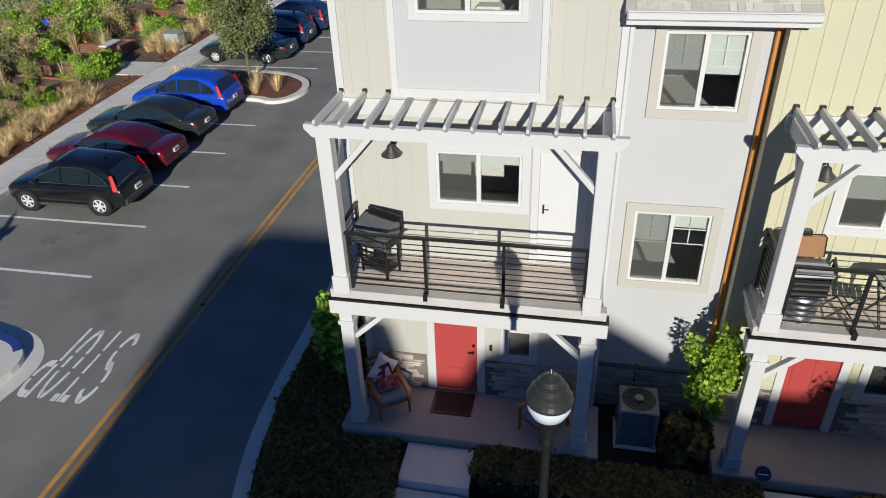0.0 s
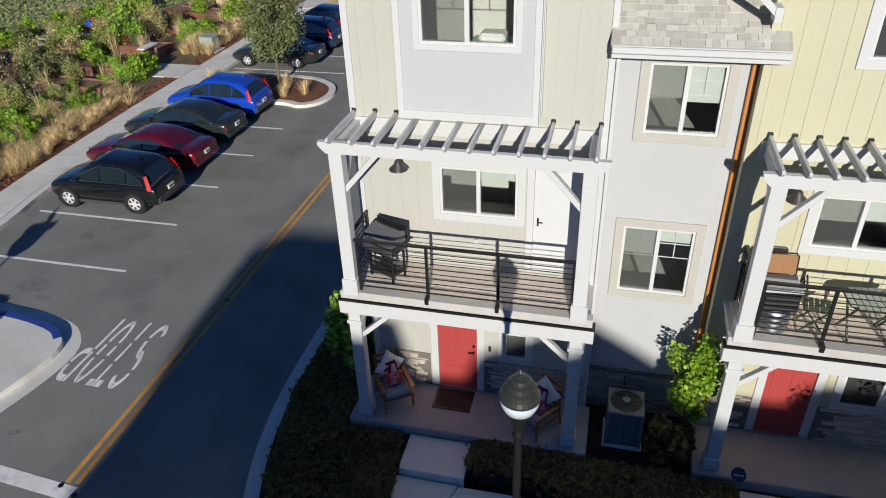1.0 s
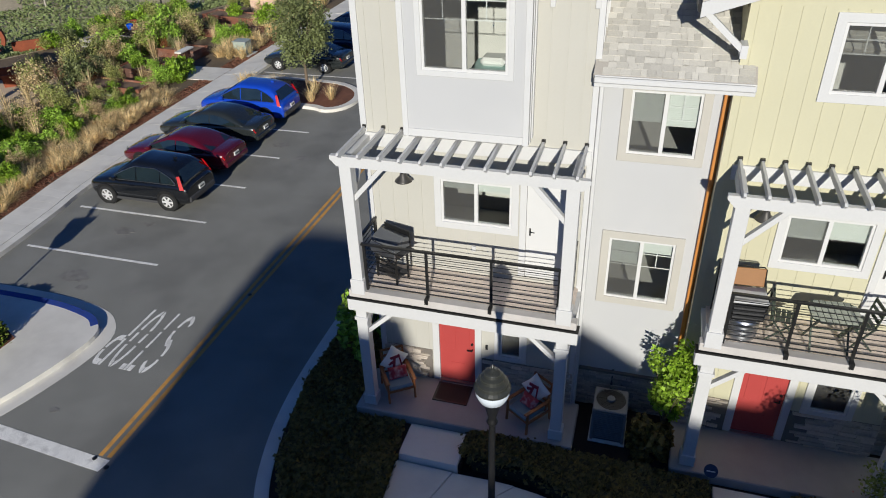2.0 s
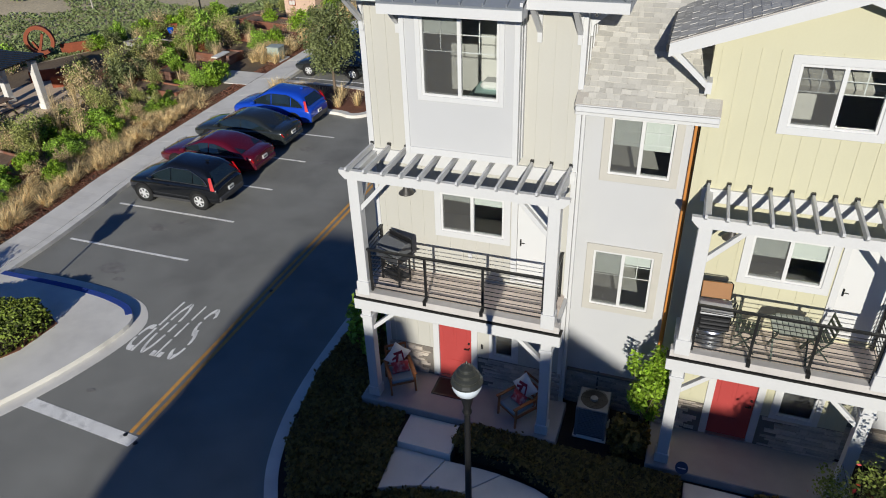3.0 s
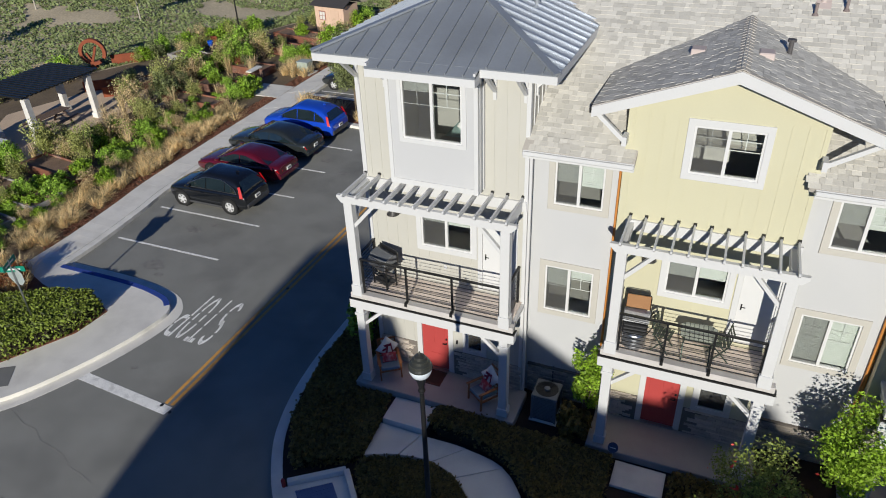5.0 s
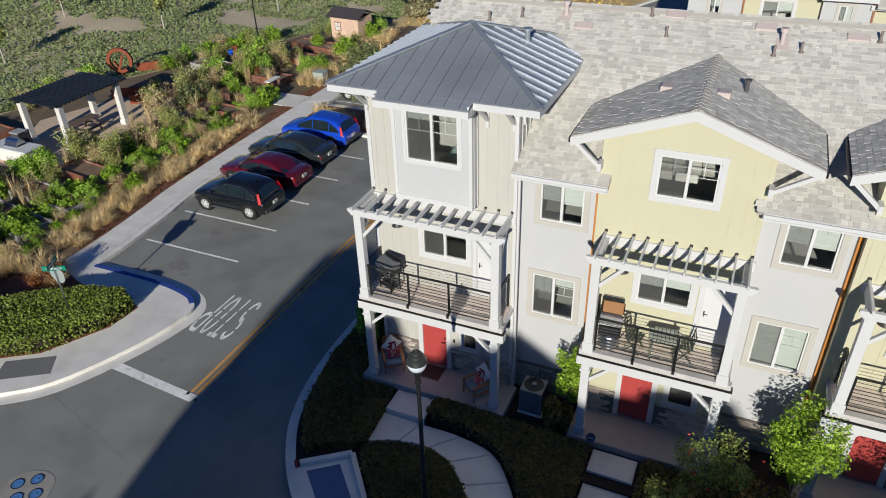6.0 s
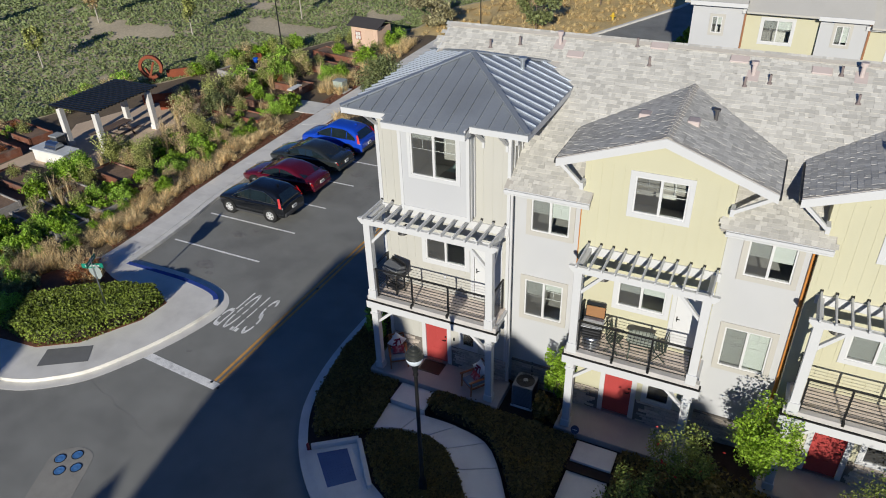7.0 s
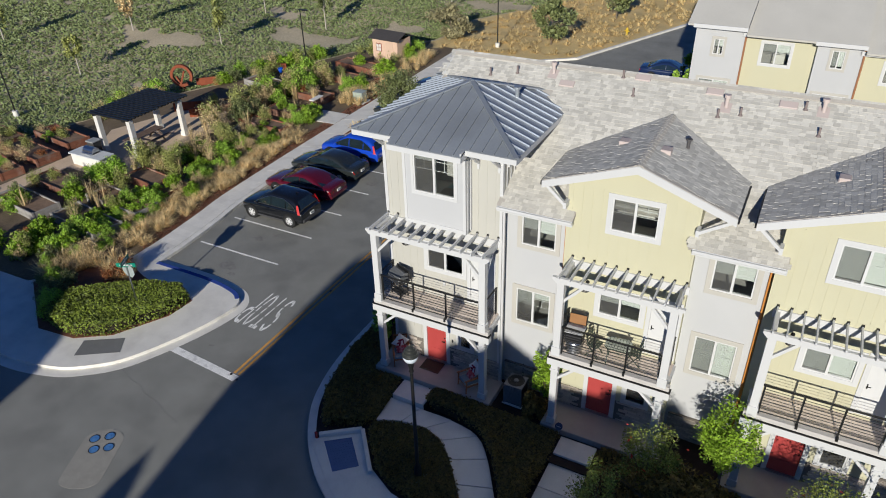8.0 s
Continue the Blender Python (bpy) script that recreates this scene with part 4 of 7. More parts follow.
bay = part("bay", wall_panels(Geo(), -3.06, -0.82, 6.93, 9.95, BY, BY + 0.12, [(-2.68, -1.18, 8.14, 9.66)]), WHITEWALL, tower, "white panelled projecting bay")
for q in ((-3.06, -2.94, BY + 0.12, MY, 6.93, 9.95), (-0.94, -0.82, BY + 0.12, MY, 6.93, 9.95), (-2.94, -0.94, BY + 0.12, MY, 6.93, 7.05)):
    part("bay_side", Geo().box(*q), WHITEWALL, bay)
for xa in (-3.09, -0.9):
    part("corner_board", Geo().box(xa, xa + 0.1, BY - 0.025, BY + 0.1, 6.9, 9.95), TRIM, bay, bevel=0.004)
part("corner_board", Geo().box(-0.82, -0.79, BY + 0.1, BY + 0.2, 6.9, 9.95).box(-0.82, -0.79, MY - 0.12, MY - 0.02, 6.9, 9.95), TRIM, bay)
part("skirt_board", Geo().box(-3.0, -0.88, BY - 0.02, BY, 6.91, 7.05), TRIM, bay)
window(tower, -2.68, -1.18, 8.14, 9.66, BY, 0.1, TRIM, True, (0.22, 0.0))
part("downspout", Geo().box(0.3, 0.37, MY - 0.02, MY + 0.06, 0.5, 8.1), TRIM, tower, bevel=0.01)
part("doorbell", Geo().box(-1.66, -1.61, MY - 0.03, MY, 1.78, 1.9), BLACKMETAL, tower)
part("outlet_cover", Geo().box(-1.95, -1.86, MY - 0.04, MY, 4.3, 4.42), TRIM, tower, bevel=0.01)
# tower hip roof with a stepped-out eave over the bay
ex0, ex1, ey0, ey1, ez = -4.7, 1.04, 9.76, 15.7, 10.12
apex = Vector(((ex0 + ex1) / 2, 12.72, 11.16))
faces = {"front": [(ex0, ey0, ez), (ex1, ey0, ez), apex], "right": [(ex1, ey0, ez), (ex1, ey1, ez), apex], "back": [(ex1, ey1, ez), (ex0, ey1, ez), apex], "left": [(ex0, ey1, ez), (ex0, ey0, ez), apex]}
troof = part("metal_roof", Geo().slab(faces["front"], 0.05), METALROOF, tower, "dark blue-grey standing seam metal hip roof")
for side_name in ("right", "back", "left"):
    part("roof_face", Geo().slab(faces[side_name], 0.05), METALROOF, troof)
slope_f = (apex.z - ez) / (apex.y - ey0)
bx0, bx1, by0 = -3.2, -0.62, 9.45
part("bay_roof", Geo().slab([(bx0, by0, ez - 0.01 - slope_f * (ey0 - by0)), (bx1, by0, ez - 0.01 - slope_f * (ey0 - by0)), (bx1, ey0 + 0.3, ez + 0.003 + slope_f * 0.3), (bx0, ey0 + 0.3, ez + 0.003 + slope_f * 0.3)], 0.05), METALROOF, troof)
# Side faces get the sun-brightened seam colour, the front plain METALROOF.
def seam(p, q, up, material=SUNLIT_SEAM):
    part("seam", Geo().beam(p, q, 0.03, 0.06, up), material, troof)
for k in range(14):
    x = ex0 + 0.22 + k * 0.4
    if x < ex1:
        t = 1 - abs(x - apex.x) / (apex.x - ex0)
        ys = by0 if bx0 < x < bx1 else ey0
        seam((x, ys, ez + 0.02 - slope_f * (ey0 - ys)), (x, ey0 + (apex.y - ey0) * t, ez + 0.02 + (apex.z - ez) * t), (0, 0, 1), METALROOF)
for side, xe in ((1, ex1), (-1, ex0)):
    for k in range(17):
        y = ey0 + 0.2 + k * 0.4
        if y < ey1:
            t = (y - ey0) / (apex.y - ey0) if y < apex.y else (ey1 - y) / (ey1 - apex.y)
            seam((xe, y, ez + 0.02), (xe + (apex.x - xe) * t, y, ez + 0.02 + (apex.z - ez) * t), (0, 0, 1))
for c in ((ex0, ey0), (ex1, ey0), (ex0, ey1), (ex1, ey1)):
    part("hip_cap", Geo().beam((c[0], c[1], ez + 0.03), tuple(apex + Vector((0, 0, 0.03))), 0.16, 0.05), METALROOF, troof)
part("soffit", Geo().box(ex0 + 0.06, ex1 - 0.06, ey0 + 0.06, ey1 - 0.06, ez - 0.16, ez - 0.1), TRIM, tower)
for q in ((ex0, bx0, ey0, ey0 + 0.05), (bx1, ex1, ey0, ey0 + 0.05), (ex0, ex0 + 0.05, ey0 + 0.05, ey1), (ex1 - 0.05, ex1, ey0 + 0.05, ey1)):
    part("fascia", Geo().box(*q, ez - 0.2, ez - 0.03), TRIM, tower)
zb = ez - slope_f * (ey0 - by0)
for q in ((bx0, bx1, by0, by0 + 0.05, zb - 0.22, zb - 0.05), (bx0, bx0 + 0.05, by0 + 0.05, ey0 + 0.1, zb - 0.22, ez - 0.04), (bx1 - 0.05, bx1, by0 + 0.05, ey0 + 0.1, zb - 0.22, ez - 0.04)):
    part("fascia", Geo().box(*q), TRIM, tower)
part("bay_soffit", Geo().box(bx0 + 0.05, bx1 - 0.05, by0 + 0.05, MY, zb - 0.2, zb - 0.14), TRIM, tower)
for x, yw in ((TX0 + 0.05, MY), (-3.3, MY), (-0.55, MY), (TX1 - 0.1, MY)):
    part("eave_bracket", Geo().beam((x, yw - 0.03, ez - 0.75), (x, ey0 + 0.1, ez - 0.16), 0.08, 0.09, (1, 0, 0)).box(x - 0.04, x + 0.04, yw - 0.06, yw, ez - 0.95, ez - 0.2), TRIM, tower)
for y in (11.0, 12.8):
    part("eave_bracket", Geo().beam((TX1, y, ez - 0.7), (ex1 - 0.1, y, ez - 0.16), 0.08, 0.09, (0, 1, 0)).box(TX1, TX1 + 0.06, y - 0.04, y + 0.04, ez - 0.9, ez - 0.2), TRIM, tower)
part("roof_vent", Geo().cyl((-0.4, 13.2, 10.5), (-0.4, 13.2, 10.95), 0.07).cyl((-0.4, 13.2, 10.95), (-0.4, 13.2, 11.02), 0.13), METALROOF, tower)
for x in range(4):
    part("side_batten", Geo().box(TX1, TX1 + 0.02, MY + 0.3 + x * 0.3, MY + 0.34 + x * 0.3, 8.3, 9.9), TRIM, tower)
# rooms behind the glass
for z in (0.6, 3.6, 6.8, 9.8):
    part("room_floor", Geo().box(TX0 + 0.2, TX1 - 0.2, MY + 0.2, 15.2, z - 0.12, z), DARKROOM, tower)
part("room_floor", Geo().box(-2.9, -0.96, BY + 0.13, MY + 0.19, 6.85 + 0.25, 7.2), DARKROOM, tower)
part("room_wall", Geo().box(TX0 + 0.2, TX1 - 0.2, 13.6, 13.7, 0.6, 9.7), DARKROOM, tower)
pergola_balcony(-4.24, 0.37, 12)
wall_lamp((-3.24, MY, 5.9))

# --- white set-back walls, and pale yellow houses with gables ---
def white_section(dx):
    h = thing("townhouse_link", "white stucco set-back bay of the townhouse row", "house", "townhouse row")
    x0, x1 = 0.27 + dx, 2.4 + dx
    ho = [(0.72 + dx, 1.95 + dx, 3.42, 4.8), (0.83 + dx, 2.0 + dx, 6.58, 7.76)]
    part("front_wall", wall_panels(Geo(), x0, x1, 0, 8.25, WY, WY + 0.2, ho), WHITEWALL, h)
    window(h, *ho[0], WY, 0.15, TAUPE, True, (0.42, 0.2) if dx < 3 else (0.97, 0.97), 0.035)
    window(h, *ho[1], WY, 0.15, TAUPE, True, (0.5, 0.55), 0.035)
    stones(h, x0 + 0.1, x1, 0.3, 1.42, WY, 11 + int(dx), joined=True)
    part("eave_fascia", Geo().box(x0 - 0.05, x1 + 0.28, EAVE_Y - 0.02, EAVE_Y + 0.06, EAVE_Z - 0.2, EAVE_Z - 0.01), TRIM, h, bevel=0.005)
    part("gutter", Geo().box(x0 - 0.05, x1 + 0.28, EAVE_Y - 0.1, EAVE_Y - 0.02, EAVE_Z - 0.12, EAVE_Z - 0.02), TRIM, h, bevel=0.02)
    part("eave_soffit", Geo().box(x0 - 0.05, x1 + 0.2, EAVE_Y + 0.06, WY, EAVE_Z - 0.14, EAVE_Z - 0.06), TRIM, h)
    # Added strip: its orange-brown stands for the shaded side of the yellow wall.
    part("downspout", Geo().box(x1 - 0.1, x1 - 0.01, WY - 0.09, WY - 0.005, 0.45, 7.9).beam((x1 - 0.055, WY - 0.05, 7.86), (x1 - 0.055, EAVE_Y + 0.05, 8.06), 0.08, 0.08), SHADE_OCHRE, h, "orange-brown corner strip in place of the shaded wall return", bevel=0.012)
    part("frieze_board", Geo().box(x0 + 0.1, x1 - 0.11, WY - 0.03, WY, 7.95, 8.1), TRIM, h)
    part("room_floor", Geo().box(x0 + 0.02, x1 - 0.02, WY + 0.2, 14, 3.0, 3.1).box(x0 + 0.02, x1 - 0.02, WY + 0.2, 14, 6.2, 6.3), DARKROOM, h)
    part("room_wall", Geo().box(x0 + 0.02, x1 - 0.02, 13.4, 13.5, 0.6, 8.2), DARKROOM, h)
    part("wall_return", Geo().box(x1 - 0.01, x1 + 0.01, WY + 0.2, 14, 0.6, 8.2), DARKROOM, h)
    return h

def yellow_house(dx):
    h = thing("townhouse", "pale yellow gabled townhouse with red front door", "house", "townhouse row")
    x0, x1 = 2.4 + dx, 6.22 + dx
    gx, ge, gz, ga, gy = 4.43 + dx, 2.74, 9.42, 10.42, 10.2
    ho = [(3.58 + dx, 4.46 + dx, PORCH_Z, 2.52), (4.88 + dx, 5.58 + dx, 1.6, 2.34), (3.66 + dx, 5.0 + dx, 4.92, 5.86), (5.3 + dx, 6.08 + dx, 3.86, 5.92), (3.75 + dx, 5.12 + dx, 8.02, 9.1)]
    slope = (ga - gz) / ge
    part("front_wall", wall_panels(Geo(), x0, x1, 0, 9.12, MY, MY + 0.2, ho), YELLOWWALL, h)
    tri = [(x0, 9.12), (x1, 9.12), (x1, ga - slope * (x1 - gx) - 0.1), (gx, ga - 0.1), (x0, ga - slope * (gx - x0) - 0.1)]
    part("gable_wall", Geo().add([(x, MY, z) for x, z in tri] + [(x, MY + 0.2, z) for x, z in tri], [tuple(range(5)), tuple(range(5, 10))[::-1]] + [(i, i + 5, (i + 1) % 5 + 5, (i + 1) % 5) for i in range(5)]), YELLOWWALL, h)
    part("side_wall", Geo().box(x1 - 0.2, x1, MY + 0.2, 13.8, 0, 9.2), YELLOWWALL, h)
    part("side_wall", Geo().box(x0, x0 + 0.2, MY + 0.2, 13.8, 0, 9.2), YELLOWWALL, h)
    battens(h, x0 + 0.06, x1, PORCH_Z + 0.85, 9.3, MY, YELLOWWALL, [(a - 0.15, b + 0.15, c - 0.15, d + 0.15) for a, b, c, d in ho] + [(x0, x1, 3.27, DECK_Z)])
    stones(h, x0 + 0.02, x1, PORCH_Z - 0.3, 1.5, MY, 21 + int(dx), [(3.45 + dx, 4.6 + dx, PORCH_Z - 0.3, 1.5)], joined=dx > 3)
    front_door(h, *ho[0], MY)
    window(h, *ho[1], MY, 0.12, TRIM, False, (0,), single=True)
    window(h, *ho[2], MY, 0.14, TRIM, False, (0.5, 0.45) if dx < 3 else (0.98, 0.98))
    balcony_door(h, *ho[3], MY)
    window(h, *ho[4], MY, 0.14, TRIM, True, (0, 0) if dx < 3 else (0.97, 0.97))
    # gable roof
    roof = part("gable_roof", Geo().slab([(gx - ge, gy, gz), (gx, gy, ga), (gx, 14.5, ga), (gx - ge, 12.7, gz)], 0.12).slab([(gx, gy, ga), (gx + ge, gy, gz), (gx + ge, 12.7, gz), (gx, 14.5, ga)], 0.12), SHINGLEBASE, h, "grey shingled front gable roof")
    sl = math.hypot(ge, ga - gz)
    sg = Geo()
    shingles(sg, (gx - ge, 14.5, gz + 0.005), (0, -1, 0), (ge, 0, ga - gz), 4.3, sl, lambda a, b: a < 4.2 and 14.5 - a < 12.6 + 1.8 * b / sl, 31)
    shingles(sg, (gx + ge, gy, gz + 0.005), (0, 1, 0), (-ge, 0, ga - gz), 4.3, sl, lambda a, b: a > 0.1 and gy + a < 12.6 + 1.8 * b / sl, 32)
    tagged(part("shingle", sg, SHINGLE, roof), kind="stuff")
    for k in range(20):
        y = gy + k * 0.21
        part("ridge_cap", Geo().slab([(gx - 0.13, y, ga - 0.025), (gx, y, ga + 0.03), (gx, y + 0.24, ga + 0.018), (gx - 0.13, y + 0.24, ga - 0.035)], 0.012).slab([(gx, y, ga + 0.03), (gx + 0.13, y, ga - 0.025), (gx + 0.13, y + 0.24, ga - 0.035), (gx, y + 0.24, ga + 0.018)], 0.012), RIDGECAP, roof)
    bg = Geo()
    for s in (-1, 1):
        q = [(gx, ga - 0.02), (gx + s * ge, gz - 0.02), (gx + s * ge, gz - 0.24), (gx, ga - 0.26)]
        q = q if s < 0 else q[::-1]
        bg.add([(x, gy - 0.03, z) for x, z in q] + [(x, gy + 0.03, z) for x, z in q], [(0, 1, 2, 3), (7, 6, 5, 4), (0, 4, 5, 1), (1, 5, 6, 2), (2, 6, 7, 3), (3, 7, 4, 0)])
    part("bargeboard", bg, TRIM, h)
    part("gable_soffit", Geo().slab([(gx - ge, gy, gz - 0.15), (gx, gy, ga - 0.15), (gx, MY, ga - 0.15), (gx - ge, MY, gz - 0.15)], 0.02).slab([(gx, gy, ga - 0.15), (gx + ge, gy, gz - 0.15), (gx + ge, MY, gz - 0.15), (gx, MY, ga - 0.15)], 0.02), TRIM, h)
    for s in (-1, 1):
        xe = gx + s * ge
        part("gutter", Geo().box(xe - 0.05, xe + 0.05, gy, 12.5, gz - 0.16, gz - 0.04), BLACKMETAL, h)
        xw = x0 if s < 0 else x1
        part("eave_bracket", Geo().beam((xw, MY - 0.25, gz - 0.75), (xe - s * 0.1, MY - 0.25, gz - 0.2), 0.09, 0.1, (0, 1, 0)).box(xw - 0.05, xw + 0.05, MY - 0.32, MY, gz - 0.85, gz - 0.65), TRIM, h)
    for s in (-1, 1):
        part("valley_flashing", Geo().beam((gx + s * (ge - 0.02), 12.72, gz + 0.03), (gx, 14.5, ga + 0.02), 0.1, 0.03), PINKCAP, roof, "pinkish valley flashing")
    part("roof_vent", Geo().box(gx - 1.1, gx - 0.8, 12.2, 12.55, gz + 0.52, gz + 0.74), PINKCAP, roof, bevel=0.02)
    part("roof_vent", Geo().box(gx + 0.25, gx + 0.55, 11.6, 11.95, gz + 0.78, gz + 0.95), PINKCAP, roof, bevel=0.02)
    part("vent_pipe", Geo().cyl((gx + 0.85, 12.6, ga - 0.45), (gx + 0.85, 12.6, ga - 0.05), 0.05).cyl((gx + 0.85, 12.6, ga - 0.05), (gx + 0.85, 12.6, ga), 0.09), mat("dark pipe", (0.07, 0.065, 0.065), 0.6), roof)
    for z in (0.6, 3.6, 6.8):
        part("room_floor", Geo().box(x0 + 0.2, x1 - 0.2, MY + 0.2, 15.5, z - 0.12, z), DARKROOM, h)
    part("room_wall", Geo().box(x0 + 0.2, x1 - 0.2, 13.4, 13.5, 0.6, 9.3), DARKROOM, h)
    pergola_balcony(2.5 + dx, 6.38 + dx, 11)
    wall_lamp((3.25 + dx, MY, 5.9))
    return h

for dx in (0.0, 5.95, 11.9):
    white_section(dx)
for dx in (0.0, 5.95):
    yellow_house(dx)
part("closing_wall", Geo().box(14.3, 30, WY, WY + 0.2, 0, 8.25), YELLOWWALL, tagged(new("townhouse_end"), "pale yellow far end of the townhouse row", "house", "townhouse row"))

# --- main roof of the row ---
mr = thing("row_roof", "long grey shingled roof with vents over the townhouse row", "roof", "townhouse row")
RX0, RX1 = -3.85, 30.0
rz = roof_z(RIDGE_Y)
roof_g = Geo().slab([(RX0, 14.4, roof_z(14.4)), (0.2, 14.4, roof_z(14.4)), (0.2, RIDGE_Y, rz), (RX0, RIDGE_Y, rz)], 0.12)
roof_g.slab([(RX0, RIDGE_Y, rz), (RX1, RIDGE_Y, rz), (RX1, 20.9, roof_z(2 * RIDGE_Y - 20.9)), (RX0, 20.9, roof_z(2 * RIDGE_Y - 20.9))], 0.12)
for xa, xb, ys in ((0.2, 2.68, EAVE_Y), (2.68, 6.05, 11.0), (6.05, 8.63, EAVE_Y), (8.63, 12.0, 11.0), (12.0, RX1, EAVE_Y)):
    roof_g.slab([(xa, ys, roof_z(ys)), (xb, ys, roof_z(ys)), (xb, RIDGE_Y, rz), (xa, RIDGE_Y, rz)], 0.12)
body = part("roof_body", roof_g, SHINGLEBASE, mr)
lvm = math.hypot(RIDGE_Y - EAVE_Y, rz - EAVE_Z)
sg = Geo()
cosp = (RIDGE_Y - EAVE_Y) / lvm
shingles(sg, (RX0, EAVE_Y, EAVE_Z + 0.004), (1, 0, 0), (0, RIDGE_Y - EAVE_Y, rz - EAVE_Z), 18.2, lvm, lambda a, b: (RX0 + a > 0.3 or EAVE_Y + b * cosp > 14.6) and (not any(c - 1.65 < RX0 + a < c + 1.68 for c in (4.35, 10.3)) or EAVE_Y + b * cosp > 11), 41)
tagged(part("shingle", sg, SHINGLE, mr), kind="stuff")
for k in range(90):
    x = RX0 + k * 0.21
    part("ridge_cap", Geo().slab([(x, RIDGE_Y - 0.14, rz - 0.03), (x + 0.24, RIDGE_Y - 0.14, rz - 0.04), (x + 0.24, RIDGE_Y, rz + 0.02), (x, RIDGE_Y, rz + 0.032)], 0.012), RIDGECAP, mr)
part("back_wall", Geo().box(RX0, RX1, 20.4, 20.6, 0, 8.2), TANWALL, mr)
part("rake_board", Geo().beam((RX0 - 0.02, 14.4, roof_z(14.4) - 0.1), (RX0 - 0.02, RIDGE_Y, rz - 0.1), 0.04, 0.2).beam((RX0 - 0.02, RIDGE_Y, rz - 0.1), (RX0 - 0.02, 20.9, roof_z(2 * RIDGE_Y - 20.9) - 0.1), 0.04, 0.2), TRIM, mr)
PIPE = mat("grey pipe", (0.2, 0.16, 0.15), 0.7)
for x, y, k in ((-2.11, 14.83, 0), (-1.17, 15.05, 0), (0.10, 15.24, 1), (0.71, 14.87, 2), (2.47, 15.42, 0), (3.00, 14.79, 0), (3.11, 15.48, 2), (5.73, 14.46, 0), (5.88, 14.86, 1), (6.35, 14.63, 0), (5.43, 15.30, 2), (7.59, 15.19, 2), (8.07, 15.13, 0), (8.56, 15.16, 1), (8.58, 14.31, 0), (11.2, 14.6, 2), (12.0, 14.2, 0)):
    z = roof_z(y)
    if k == 0:
        part("vent_pipe", Geo().cyl((x, y, z - 0.05), (x, y, z + 0.27), 0.035, n=10).cyl((x, y, z), (x, y, z + 0.05), 0.08, 0.045, n=10), PIPE, mr)
    elif k == 1:
        part("flue", Geo().cyl((x, y, z - 0.05), (x, y, z + 0.3), 0.06, n=12).cyl((x, y, z + 0.3), (x, y, z + 0.4), 0.1, n=12), PINKCAP, mr)
        part("flashing", Geo().slab([(x - 0.16, y - 0.22, roof_z(y - 0.22) + 0.02), (x + 0.16, y - 0.22, roof_z(y - 0.22) + 0.02), (x + 0.16, y + 0.14, roof_z(y + 0.14) + 0.02), (x - 0.16, y + 0.14, roof_z(y + 0.14) + 0.02)], 0.015), PINKCAP, mr)
    else:
        q = [(x - 0.26, y - 0.12), (x + 0.26, y - 0.12), (x + 0.26, y + 0.12), (x - 0.26, y + 0.12)]
        part("flat_vent", Geo().slab([(a, b, roof_z(b) + 0.06) for a, b in q], 0.07), PINKCAP, mr, bevel=0.02)

# --- unseen buildings across the street behind the camera, outlined to shade the road ---
opp = thing("house_across", "townhouse across the street with gabled roofline", "house")
def oppblock(pts, y0=-34, y1=-26, skew=1.56):
    """A long house front, skewed along the sun so its back corner adds no shadow."""
    n = len(pts)
    part("block", Geo().add([(x, y1, z) for x, z in pts] + [(x + skew, y0, z) for x, z in pts], [tuple(range(n)), tuple(range(n, 2 * n))[::-1]] + [(i, i + n, (i + 1) % n + n, (i + 1) % n) for i in range(n)]), WHITEWALL, opp)
# The step at x 11.6 to 13.8 is added to shade the porch bushes.
oppblock([(-2.5, 0), (40, 0), (40, 13.9), (14.2, 13.9), (13.8, 14.5), (11.6, 14.5), (11.2, 13.9), (9.6, 13.9), (7.3, 15.25), (5.2, 14.1), (4.9, 13.35), (3.9, 13.35), (3.5, 14.74), (-0.8, 14.74), (-1.8, 14.33), (-2.4, 12.94), (-2.6, 11.8), (-2.95, 11.2), (-3.0, 10.8), (-2.6, 10.3), (-2.5, 9.6)][::-1])
opp = thing("house_across", "townhouse across the side street", "house")
oppblock([(-60, 0), (-11.05, 0), (-11.05, 10.2), (-11.4, 10.8), (-13.2, 12.4), (-60, 12.4)][::-1])
# Added blocker: its pointed outline only throws the thin shadow on the road.
opp = thing("house_across", "unseen added block that casts a narrow spike of shade", "house")
oppblock([(-4.5, 0), (-2.9, 0), (-3.2, 8.9), (-3.44, 9.38), (-3.88, 9.83), (-4.14, 9.44), (-4.3, 8.9)][::-1], -27.5, -26.05, 0.28)

# ---- far row of houses beyond the alley ----
far = thing("townhouse_far", "white and pale yellow townhouse row beyond the alley", "house")
FY = 36.4
def far_block(x0, x1, top, y, material, wins):
    part("front_wall", wall_panels(Geo(), x0, x1, 0, top, y, y + 0.25, [w[:4] for w in wins]), material, far)
    part("room", Geo().box(x0 + 0.05, x1 - 0.05, y + 1.2, y + 1.3, 0, top), DARKROOM, far)
    part("side_wall", Geo().box(x0, x0 + 0.2, y + 0.25, y + 9, 0, top), material, far)
    for a, b, c, d, tm, bl in wins:
        window(far, a, b, c, d, y, 0.14, tm, True, (bl, bl))
    part("fascia", Geo().box(x0 - 0.12, x1 + 0.12, y - 0.5, y - 0.42, top - 0.1, top + 0.12), TRIM, far)
    part("soffit", Geo().box(x0 - 0.1, x1 + 0.1, y - 0.42, y, top - 0.02, top + 0.04), TRIM, far)
